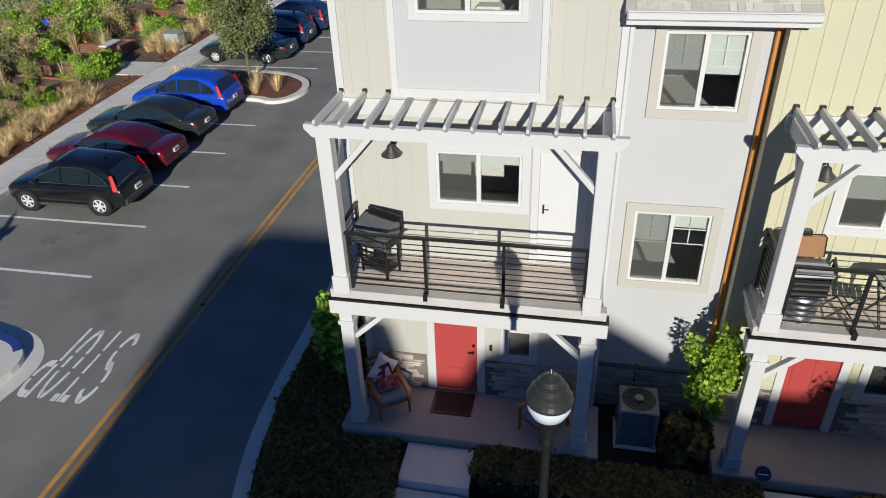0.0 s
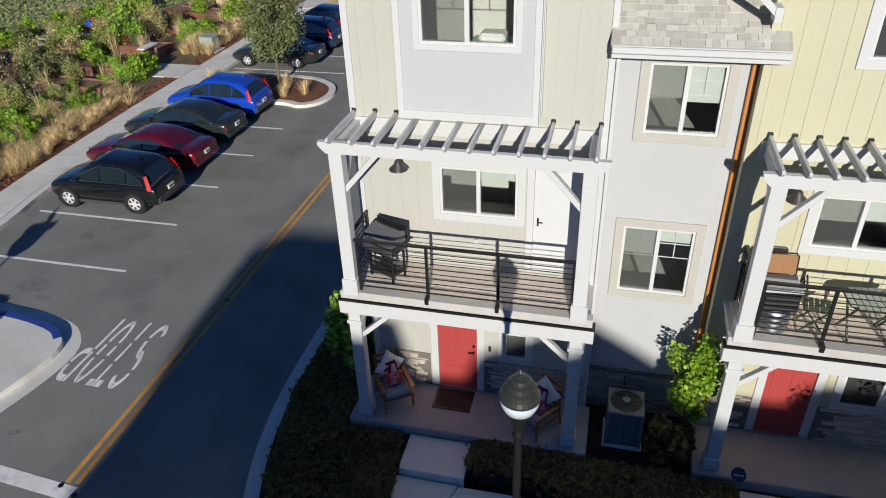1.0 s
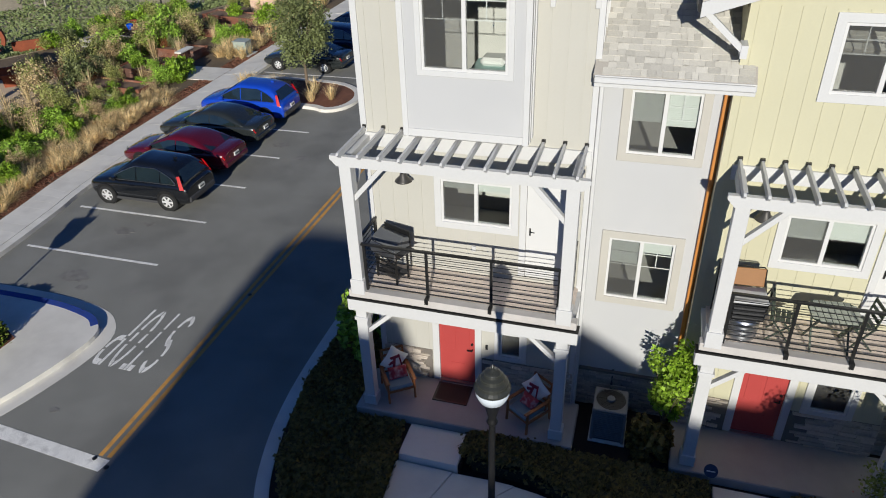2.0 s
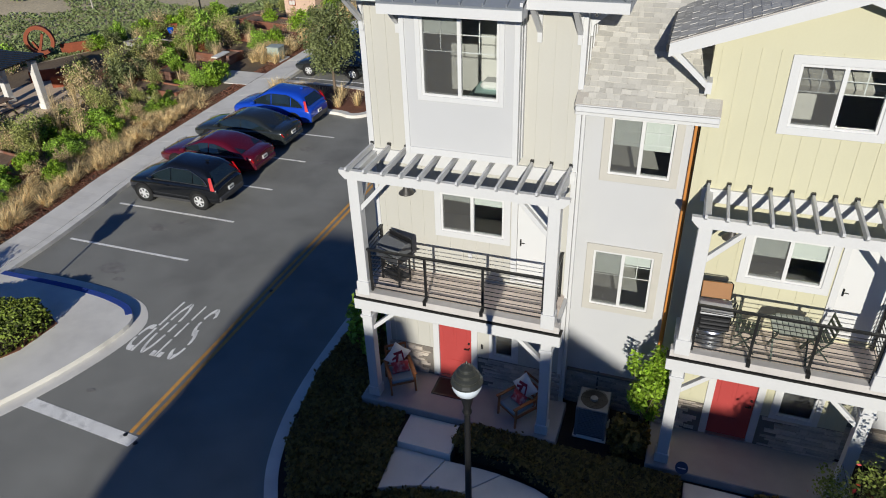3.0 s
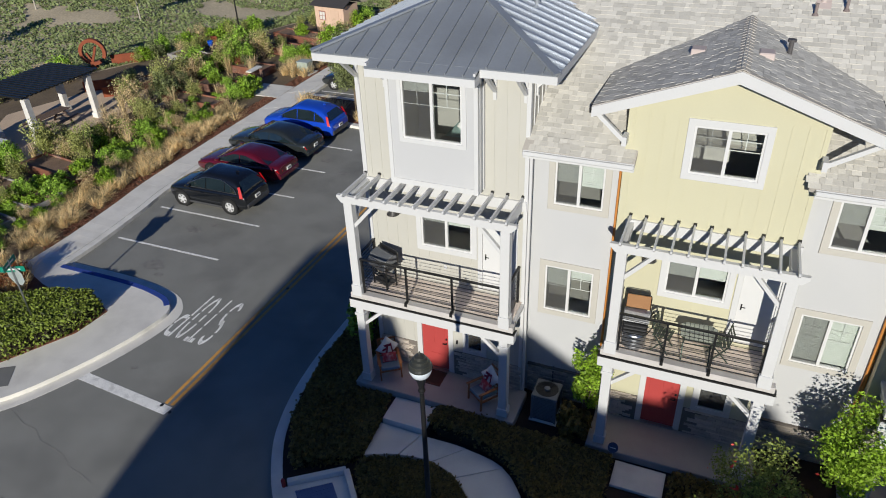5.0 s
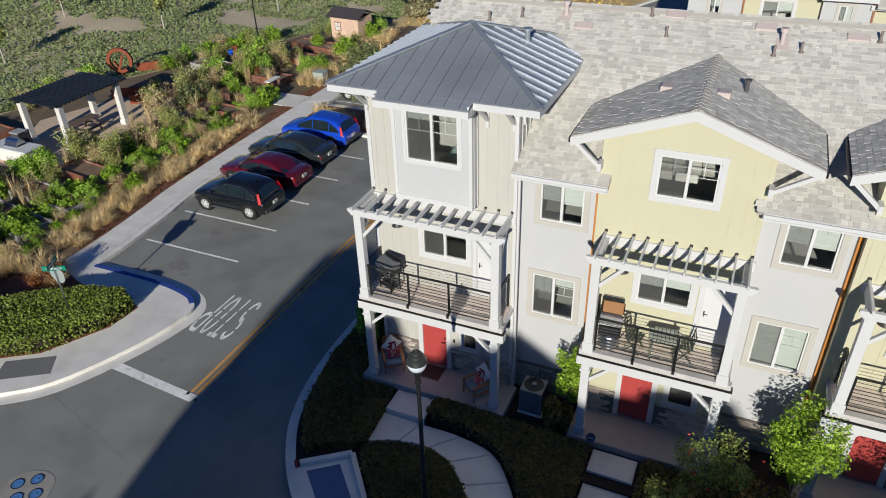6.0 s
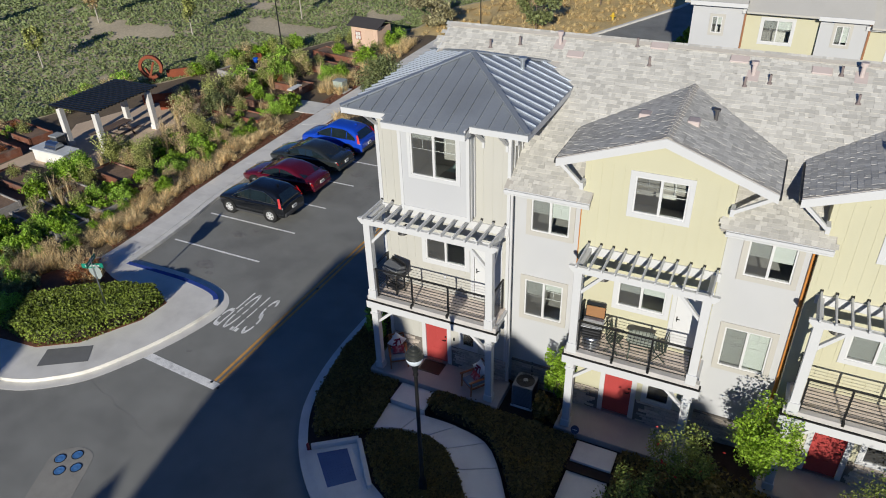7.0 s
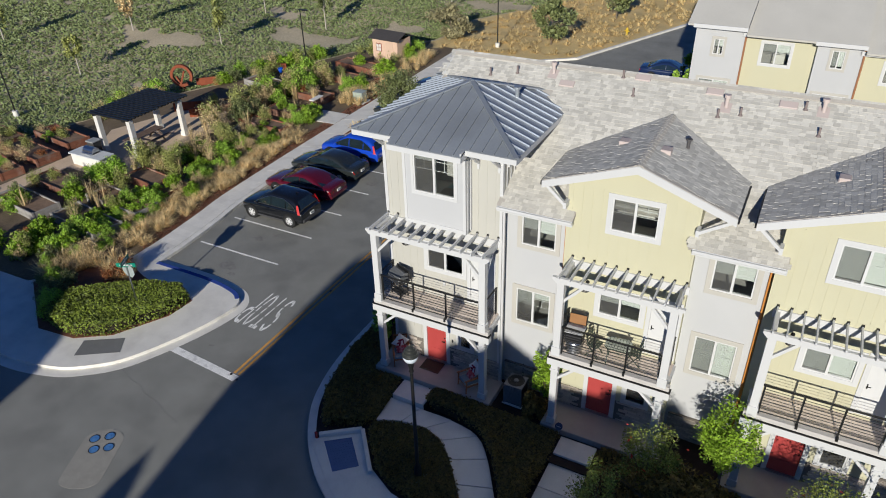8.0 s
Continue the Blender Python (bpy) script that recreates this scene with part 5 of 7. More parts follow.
far_block(1.35, 4.1, 7.75, FY, WHITEWALL, [(2.45, 3.0, 6.1, 7.0, TAUPE, 0.5), (1.9, 3.6, 3.2, 4.6, TAUPE, 0.98)])
far_block(4.1, 7.9, 7.4, FY + 0.35, YELLOWWALL, [(5.1, 6.6, 5.75, 6.95, TRIM, 0.4), (4.8, 6.3, 2.6, 3.8, TRIM, 0.9)])
far_block(7.9, 10.2, 7.4, FY, WHITEWALL, [(8.7, 9.35, 6.0, 7.0, TAUPE, 0.9), (8.2, 9.9, 3.2, 4.5, TAUPE, 0.5)])
far_block(10.2, 14.5, 7.0, FY + 0.35, YELLOWWALL, [(11.4, 12.8, 5.4, 6.5, TRIM, 0.5)])
far_block(14.5, 17, 7.4, FY, WHITEWALL, [(15.2, 16, 6.0, 7.0, TAUPE, 0.9)])
# Added brown strips: shade on the yellow side returns, put into colour.
for x in (4.15, 10.25):
    part("downspout", Geo().box(x - 0.05, x + 0.05, FY - 0.08, FY - 0.01, 0.3, 7.3), mat("shaded return brown", (0.28, 0.12, 0.05), 0.6), far)
for xa, xb, ze in ((0.9, 4.2, 7.85), (4.2, 7.85, 7.5), (7.85, 10.3, 7.5), (10.3, 30, 7.15)):
    part("roof", Geo().slab([(xa, FY - 0.5, ze), (xb, FY - 0.5, ze), (xb, FY + 8, ze + 3.0), (xa, FY + 8, ze + 3.0)], 0.12), SHINGLE, far, "pale grey shingled roof")
part("closing_wall", Geo().box(17, 30, FY, FY + 0.2, 0, 7.1), WHITEWALL, far)
part("red_sign", Geo().box(13.2, 13.7, FY + 5.5, FY + 5.6, 9.6, 10.3), mat("red panel", (0.5, 0.02, 0.02), 0.5), far)

# ---- cars ----
def car(label, paint_m, at, suv, L=4.6, W=1.82, wb=2.65):
    """A parked car, nose along local +x."""
    t = thing("car", label, "car", "cars parked in the bays", at=at)
    hw, zr = W / 2, (1.66 if suv else 1.43)
    belt = 1.0 if suv else 0.9
    h = L / 2
    if suv:
        st = [(-h, 0.42, 0.72, 0.82), (-h + 0.08, 0.3, belt - 0.06, 0.93), (-h + 0.7, 0.24, belt + 0.04, 1.0), (0, 0.22, belt, 1.0), (h - 1.2, 0.22, belt + 0.0, 0.99), (h - 0.6, 0.22, belt - 0.08, 0.95), (h - 0.2, 0.26, belt - 0.2, 0.86), (h, 0.36, 0.58, 0.68)]
    else:
        st = [(-h, 0.42, 0.72, 0.76), (-h + 0.08, 0.32, belt + 0.02, 0.88), (-h + 0.6, 0.24, belt + 0.05, 0.98), (0, 0.2, belt, 1.0), (h - 1.35, 0.2, belt - 0.02, 1.0), (h - 0.6, 0.22, belt - 0.12, 0.95), (h - 0.2, 0.26, belt - 0.26, 0.85), (h, 0.34, 0.5, 0.66)]
    def loft(sections):
        g = Geo()
        n = len(sections[0])
        for s in sections:
            g.v.extend(s)
        for i in range(len(sections) - 1):
            for j in range(n - 1):
                a = i * n + j
                g.f.append((a, a + n, a + n + 1, a + 1))
        g.f.append(tuple(range(n)))
        g.f.append(tuple(range((len(sections) - 1) * n, len(sections) * n))[::-1])
        return g
    fine_st = [(p[0], p[1], q[1], r[1]) for p, q, r in zip(smooth_line([(a[0], a[1]) for a in st], 3), smooth_line([(a[0], a[2]) for a in st], 3), smooth_line([(a[0], a[3]) for a in st], 3))]
    sec = []
    for x, zb, zt, k in fine_st:
        w = hw * k
        d = zt - zb
        half = [(w * 0.84, zb), (w * 0.95, zb + 0.08), (w * 0.985, zb + d * 0.3), (w, zb + d * 0.55), (w * 0.99, zb + d * 0.75), (w * 0.965, zt - d * 0.1), (w * 0.9, zt - 0.015), (w * 0.72, zt + 0.02), (w * 0.35, zt + 0.04)]
        sec.append([(x, y, z) for y, z in half] + [(x, -y, z) for y, z in half[::-1]])
    body = part("body", loft(sec), paint_m, t, smooth=True)
    # cabin: a rounded arch from tail to windscreen
    if suv:
        cs = [(-h + 0.12, belt - 0.02, 0), (-h + 0.5, zr - 0.2, 1), (-h + 0.95, zr - 0.05, 1), (-0.35, zr, 1), (0.15, zr - 0.05, 1), (h - 1.08, belt + 0.0, 0)]
    else:
        cs = [(-h + 0.5, belt + 0.02, 0), (-h + 1.35, zr - 0.09, 1), (-0.45, zr, 1), (0.1, zr - 0.05, 1), (h - 1.25, belt, 0)]
    wb_, wt_ = hw * 0.91, hw * 0.68
    def side_y(z):
        k = max(0, min(1, (z - belt) / (zr - belt)))
        return wb_ + (wt_ - wb_) * k ** 1.25
    sec = []
    for x, z in smooth_line([(a[0], a[1]) for a in cs], 4):
        half = [(wb_, belt - 0.1), (side_y(belt + (z - belt) * 0.45), belt + (z - belt) * 0.45), (side_y(belt + (z - belt) * 0.84), belt + (z - belt) * 0.84), (side_y(z) * 0.92, belt + (z - belt) * 0.95), (side_y(z) * 0.74, z), (0.25, z + 0.025)]
        sec.append([(x, y, zz) for y, zz in half] + [(x, -y, zz) for y, zz in half[::-1]])
    cabin = part("cabin", loft(sec), paint_m, t, smooth=True)
    x_f, x_r = cs[-1][0], cs[0][0]
    x_tail, x_nose = x_r + (0.3 if suv else 0.42), x_f - 0.2
    cuts = [x_tail, x_tail + 0.62, -0.12, x_nose] if suv else [x_tail, -0.3, x_nose]
    def glass_top(x):
        """Upper edge of the side glass: a low arch that runs out at both ends."""
        rise = min(1, max(0.0, (x_nose - x) / 0.95)) ** 0.75 * min(1, max(0.0, (x - x_tail) / (0.8 if suv else 0.95))) ** 0.6
        return belt + 0.06 + (zr - belt - 0.2) * rise
    for s in (1, -1):
        for a, b in zip(cuts, cuts[1:]):
            a2, b2 = a + 0.025, b - 0.025
            top = [(b2 + (a2 - b2) * u / 7, glass_top(b2 + (a2 - b2) * u / 7)) for u in range(8)]
            lo = [(x, s * (side_y(belt + 0.045) + 0.016), belt + 0.045) for x, z in top]
            hi = [(x, s * (side_y(z) + 0.016), z) for x, z in top]
            n = len(top)
            back = [(x, y - s * 0.012, z) for x, y, z in lo + hi]
            fs = [(u, u + 1, n + u + 1, n + u) for u in range(n - 1)] + [(3 * n + u, 3 * n + u + 1, 2 * n + u + 1, 2 * n + u) for u in range(n - 1)]
            fs += [(n + u, n + u + 1, 3 * n + u + 1, 3 * n + u) for u in range(n - 1)] + [(u + 1, u, 2 * n + u, 2 * n + u + 1) for u in range(n - 1)]
            fs += [(0, n, 3 * n, 2 * n), (n - 1, 3 * n - 1, 4 * n - 1, 2 * n - 1)]
            g = Geo().add(lo + hi + back, fs if s < 0 else [f[::-1] for f in fs])
            part("side_window", g, CARGLASS, cabin)
        # bright line over the glass
        if suv:
            arch = [(u, s * (side_y(glass_top(u)) + 0.02), glass_top(u) + 0.01) for u in [x_tail + (x_nose - x_tail) * q / 16 for q in range(17)]]
            part("window_arch", Geo().tube(arch, 0.011, 5), STEEL, cabin)
        part("window_trim", Geo().beam((cuts[0], s * (wb_ + 0.012), belt + 0.03), (cuts[-1], s * (wb_ + 0.012), belt + 0.03), 0.016, 0.018), STEEL, cabin)
        part("mirror", Geo().box(x_f - 0.42, x_f - 0.26, s * hw * 0.95, s * (hw * 0.95 + 0.17) if s > 0 else s * hw * 0.95, belt + 0.02, belt + 0.16) if s > 0 else Geo().box(x_f - 0.42, x_f - 0.26, -(hw * 0.95 + 0.17), -hw * 0.95, belt + 0.02, belt + 0.16), paint_m, t, bevel=0.03)
        for k in ((0.1, -0.85) if suv else (0.05, -0.8)):
            part("door_handle", Geo().box(k - 0.1, k + 0.06, s * hw * 0.99 - 0.02, s * hw * 0.99 + 0.02, belt - 0.16, belt - 0.12), paint_m, t)
        part("sill", Geo().beam((-wb / 2 + 0.4, s * hw * 0.96, 0.3), (wb / 2 - 0.4, s * hw * 0.96, 0.3), 0.06, 0.1), DARKGREY if suv else paint_m, t)
        # lamps
        if suv:
            part("tail_lamp", Geo().slab([(-h + 0.1, s * hw * 0.93, belt - 0.14), (-h + 0.24, s * hw * 0.985, belt - 0.12), (-h + 0.34, s * (side_y(1.3) + 0.02), 1.34), (-h + 0.26, s * (side_y(1.3) - 0.03), 1.34)][::s], 0.03), TAIL, t, "tall red tail lamp")
        else:
            part("tail_lamp", Geo().slab([(-h + 0.02, s * hw * 0.5, belt - 0.2), (-h + 0.04, s * hw * 0.86, belt - 0.22), (-h + 0.12, s * hw * 0.9, belt - 0.06), (-h + 0.08, s * hw * 0.5, belt - 0.06)][::s], 0.03), TAIL, t, "red tail lamp")
        part("headlamp", Geo().slab([(h - 0.1, s * hw * 0.45, 0.62), (h - 0.3, s * hw * 0.84, 0.66), (h - 0.42, s * hw * 0.87, 0.74), (h - 0.16, s * hw * 0.5, 0.7)][::-s], 0.03), HEADL, t)
    def cross_glass(name, xa, za, xb, zb2, wa, wb3):
        d = Vector((zb2 - za, 0, xa - xb)).normalized() * 0.03
        d = d if d.z > 0 else -d
        q = [Vector((xa, -wa, za)) + d, Vector((xa, wa, za)) + d, Vector((xb, wb3, zb2)) + d, Vector((xb, -wb3, zb2)) + d]
        n = (q[1] - q[0]).cross(q[2] - q[0])
        part(name, Geo().slab(q if n.z > 0 else q[::-1], 0.008), CARGLASS, cabin)
    f0, f1 = cs[-1], cs[-2]
    cross_glass("windscreen", f0[0] - 0.1, f0[1] + (f1[1] - f0[1]) * 0.1, f1[0] + 0.06, f1[1] - 0.03, wb_ * 0.86, wt_ * 0.82)
    r0, r1 = cs[0], cs[1]
    cross_glass("rear_window", r0[0] + (0.04 if suv else 0.12), r0[1] + (r1[1] - r0[1]) * (0.2 if suv else 0.12), r1[0] - 0.04, r1[1] - 0.05, wb_ * 0.82, wt_ * 0.8)
    part("bumper", Geo().box(-h - 0.04, -h + 0.25, -hw * 0.86, hw * 0.86, 0.34, 0.58), DARKGREY if suv else paint_m, t, bevel=0.05)
    pl = part("number_plate", Geo().box(-h - 0.045, -h - 0.005, -0.16, 0.16, 0.62, 0.77), PLATE, t)
    part("plate_bar", Geo().box(-h - 0.05, -h - 0.045, -0.12, 0.12, 0.67, 0.72), DARKGREY, pl)
    part("antenna", Geo().box(-h + 0.75, -h + 0.9, -0.03, 0.03, zr - 0.02, zr + 0.06), paint_m, t, bevel=0.01) if suv else None
    for sx in (-1, 1):
        for s in (-1, 1):
            x, y = sx * wb / 2, s * (hw - 0.1)
            r = 0.35 if suv else 0.32
            part("wheel_arch", Geo().cyl((x, s * (hw * 0.6), r + 0.03), (x, s * (hw + 0.004), r + 0.03), r + 0.07, n=22), BLACKMETAL, t)
            wh = part("wheel", Geo().lathe([(r * 0.62, -0.1), (r * 0.95, -0.11), (r, -0.07), (r, 0.07), (r * 0.95, 0.11), (r * 0.62, 0.1)], 22), TYRE, t, smooth=True)
            wh.matrix_local = pose(x, y, r, 90 if s < 0 else -90, 0, 0)
            rim = Geo().lathe([(r * 0.6, 0.06), (r * 0.64, 0.105), (r * 0.58, 0.112), (r * 0.55, 0.075), (0.01, 0.07)], 18)
            for k in range(6):
                a = math.pi * k / 3
                rim.beam((0.03 * math.cos(a), 0.03 * math.sin(a), 0.095), (r * 0.58 * math.cos(a), r * 0.58 * math.sin(a), 0.1), 0.07, 0.03)
            rim.lathe([(0.07, 0.1), (0.06, 0.118), (0.005, 0.12)], 12)
            part("rim", rim, ALLOY, wh)
    return t

car("black compact SUV with silver alloy wheels parked nose in", PAINT_BLACK, pose(-16.13, 18.12, 0, 0, 0, 180), True, 4.3, 1.82, 2.56)
car("burgundy red sedan parked nose in", PAINT_RED, pose(-16.65, 20.95, 0, 0, 0, 180), False, 4.85, 1.84, 2.75)
car("dark charcoal sedan parked nose in", PAINT_GREY, pose(-16.85, 23.65, 0, 0, 0, 180), False, 4.9, 1.85, 2.8)
car("bright blue SUV parked nose in", PAINT_BLUE, pose(-16.73, 26.35, 0, 0, 0, 180), True, 4.42, 1.86, 2.6)
car("dark grey sedan parked nose in beyond the tree", PAINT_GREY, pose(-17.20, 33.5, 0, 0, 0, 180), False, 4.8, 1.84, 2.75)
car("navy blue SUV parked nose in", PAINT_NAVY, pose(-17.10, 36.3, 0, 0, 0, 180), True, 4.6, 1.84, 2.65)
car("dark blue SUV parked nose in", PAINT_NAVY, pose(-17.00, 39.0, 0, 0, 0, 180), True, 4.7, 1.86, 2.7)
car("dark blue sedan parked on the far street", PAINT_NAVY, pose(-2.1, 49.4, 0, 0, 0, 4), False, 4.7, 1.82, 2.7)

# ---- street lamps and signs ----
def street_lamp(x, y, z0):
    t = thing("street_lamp", "black post-top street lamp with ribbed cap and frosted bowl", "street lamp", "post-top street lamps", at=pose(x, y, z0))
    part("base", Geo().lathe([(0.3, -0.1), (0.3, 0.06), (0.001, 0.07)], 20), CONCRETE, t, "round concrete footing")
    part("post", Geo().lathe([(0.16, 0.06), (0.16, 0.12), (0.13, 0.16), (0.115, 0.5), (0.075, 0.62), (0.065, 0.7), (0.048, 4.55), (0.05, 4.6)], 14), BLACKMETAL, t, smooth=True)
    part("neck", Geo().lathe([(0.065, 4.58), (0.08, 4.62), (0.06, 4.66), (0.06, 4.72), (0.12, 4.98), (0.13, 5.0)], 16), BLACKMETAL, t, smooth=True)
    part("globe", Geo().lathe([(0.12, 5.0), (0.185, 5.05), (0.228, 5.15), (0.235, 5.24), (0.22, 5.26)], 24), LAMPGLASS, t, "frosted glass bowl", smooth=True)
    part("cap", Geo().lathe([(0.225, 5.22), (0.245, 5.235), (0.245, 5.265), (0.215, 5.3), (0.205, 5.335), (0.21, 5.345), (0.205, 5.36), (0.165, 5.39), (0.155, 5.42), (0.16, 5.43), (0.155, 5.445), (0.115, 5.47), (0.105, 5.5), (0.11, 5.508), (0.1, 5.52), (0.05, 5.545), (0.02, 5.57), (0.024, 5.6), (0.002, 5.64)], 24), mat("green-black enamel", (0.035, 0.037, 0.032), 0.3, var=0.05, fine=0.03, bump=0), t, "dark ribbed cap with finial")
    return t
street_lamp(-0.38, 5.64, 0.2)

def pole_lamp(x, y, z0, h, label):
    t = thing("lamp_pole", label, "street lamp", "thin garden lamp poles")
    part("pole", Geo().cyl((x, y, z0 - 0.2), (x, y, z0 + h), 0.06, 0.045), BLACKMETAL, t)
    part("head", Geo().box(x - 0.1, x + 0.75, y - 0.12, y + 0.12, z0 + h, z0 + h + 0.09), BLACKMETAL, t, bevel=0.02)
    part("footing", Geo().cyl((x, y, z0 - 0.2), (x, y, z0 + 0.4), 0.2, n=14), CONCRETE, t)
pole_lamp(-29.85, 38.6, 0.1, 5.2, "thin dark lamp pole in the garden")
pole_lamp(-18.3, 52, 0.05, 6.5, "thin dark lamp pole on the dry verge")
pole_lamp(-43.75, 21.4, 0.2, 4.6, "thin dark lamp pole at the slope")

sg_t = thing("street_sign", "octagonal road sign with green street name blades above a hedge", "street sign")
part("post", Geo().cyl((-16.0, 8.12, 0.1), (-16.0, 8.12, 2.95), 0.03), STEEL, sg_t)
for k, (a, z) in enumerate(((25, 2.62), (-62, 2.84))):
    bl = part("blade", Geo().box(-0.42, 0.42, -0.008, 0.008, -0.1, 0.1), SIGNGREEN, sg_t)
    bl.matrix_local = pose(-16.0, 8.12, z, 0, 0, a)
    for s in (-1, 1):
        part("letter_bar", Geo().box(-0.28, 0.28, s * 0.009, s * 0.011, -0.03, 0.03), PLATE, bl)
octagon = [(0.38 * math.cos(math.pi * (k + 0.5) / 4), 0.38 * math.sin(math.pi * (k + 0.5) / 4)) for k in range(8)]
part("octagon_plate", Geo().add([(-16.0 + a, 8.155, 2.35 + b) for a, b in octagon] + [(-16.0 + a, 8.16, 2.35 + b) for a, b in octagon], [tuple(range(8)), tuple(range(8, 16))[::-1]] + [(i, i + 8, (i + 1) % 8 + 8, (i + 1) % 8) for i in range(8)]), mat("grey sign back", (0.3, 0.34, 0.33), 0.5), sg_t, "grey back of an octagonal sign plate")

mk = thing("kerb_marker", "small red marker post at the kerb", "marker")
part("post", Geo().box(-4.5, -4.42, 5.56, 5.64, 0.1, 0.42), mat("red plastic", (0.3, 0.02, 0.02), 0.5), mk, bevel=0.01)

# ---- foliage ----
def tree(label, x, y, z0, trunk_h, crown_c, radii, n, leaf, material, seed, bark=BARK, limbs=7, name="tree", r=0.07, group=""):
    rg = random.Random(seed)
    t = thing(name, label, "tree" if name == "tree" else "shrub", group)
    c = Vector(crown_c)
    g = Geo()
    top = Vector((c.x, c.y, c.z + radii[2] * 0.2))
    g.cyl((x, y, z0 - 0.1), (x + (c.x - x) * 0.5, y + (c.y - y) * 0.5, z0 + trunk_h), r, r * 0.75, 9)
    g.cyl((x + (c.x - x) * 0.5, y + (c.y - y) * 0.5, z0 + trunk_h), tuple(top), r * 0.75, r * 0.25, 8)
    for k in range(limbs):
        a = 6.283 * k / limbs + rg.random()
        s = Vector((x + (c.x - x) * 0.5, y + (c.y - y) * 0.5, z0 + trunk_h)).lerp(top, rg.random() * 0.6)
        e = c + Vector((math.cos(a) * radii[0] * 0.75, math.sin(a) * radii[1] * 0.75, rg.uniform(-0.3, 0.7) * radii[2]))
        m = s.lerp(e, 0.5) + Vector((0, 0, -0.08 * radii[2]))
        g.cyl(s, m, r * 0.4, r * 0.28, 6).cyl(m, e, r * 0.28, r * 0.08, 6)
    part("trunk", g, bark, t)
    part("crown", leaf_cloud(Geo(), rg, c, radii, n, leaf, clumps=max(14, n // 190)), material, t)
    return t

tree("young oak with dark green crown in the tree island", -15.3, 29.5, 0.1, 1.4, (-15.3, 29.5, 3.25), (1.25, 1.25, 1.8), 11000, 0.08, LEAFTREE, 5, limbs=10, r=0.09)
tree("tall bright green shrub between two porches", 2.1, 9.95, 0.2, 0.6, (2.25, 10.0, 2.2), (0.48, 0.42, 0.85), 3800, 0.06, LEAFBRIGHT, 6, name="shrub", r=0.04)
tree("dark shrub beside the air conditioner", 2.0, 9.6, 0.2, 0.3, (2.0, 9.65, 0.95), (0.5, 0.45, 0.75), 2600, 0.09, LEAFDARK, 7, name="shrub", r=0.03)
tree("bright green small tree in front of the white wall", 8.3, 9.3, 0.2, 1.0, (8.3, 9.25, 2.75), (0.8, 0.68, 1.15), 7500, 0.056, LEAFBRIGHT, 8, r=0.05)
b3 = tree("loose bottlebrush bush with red blossoms", 6.3, 8.1, 0.2, 0.7, (6.3, 8.1, 2.3), (0.95, 0.75, 1.3), 4400, 0.045, BUSHLEAF, 9, name="shrub", r=0.04, limbs=12)
part("blossom", leaf_cloud(Geo(), random.Random(3), (6.3, 8.1, 2.35), (0.95, 0.75, 1.25), 24, 0.07, 11, 0.9), FLOWER, b3, "red blossoms")
tree("wispy olive-green bush by the path", 5.4, 5.8, 0.2, 0.5, (5.35, 5.8, 2.1), (0.75, 0.65, 1.6), 3600, 0.045, BUSHLEAF, 10, name="shrub", r=0.035, limbs=12)
b4 = tree("loose bush with red blossoms beyond the second path", 11.2, 7.9, 0.2, 0.7, (11.2, 7.9, 2.0), (1.3, 0.9, 1.6), 4800, 0.045, BUSHLEAF, 12, name="shrub", r=0.04, limbs=12)
part("blossom", leaf_cloud(Geo(), random.Random(4), (11.2, 7.9, 2.1), (1.3, 0.95, 1.5), 30, 0.07, 11, 0.9), FLOWER, b4, "red blossoms")
tree("dark shrub below the flowering bush", 7.0, 7.6, 0.2, 0.4, (6.9, 7.5, 1.0), (1.9, 1.3, 1.0), 7500, 0.09, LEAFDARK, 14, name="shrub", limbs=8)

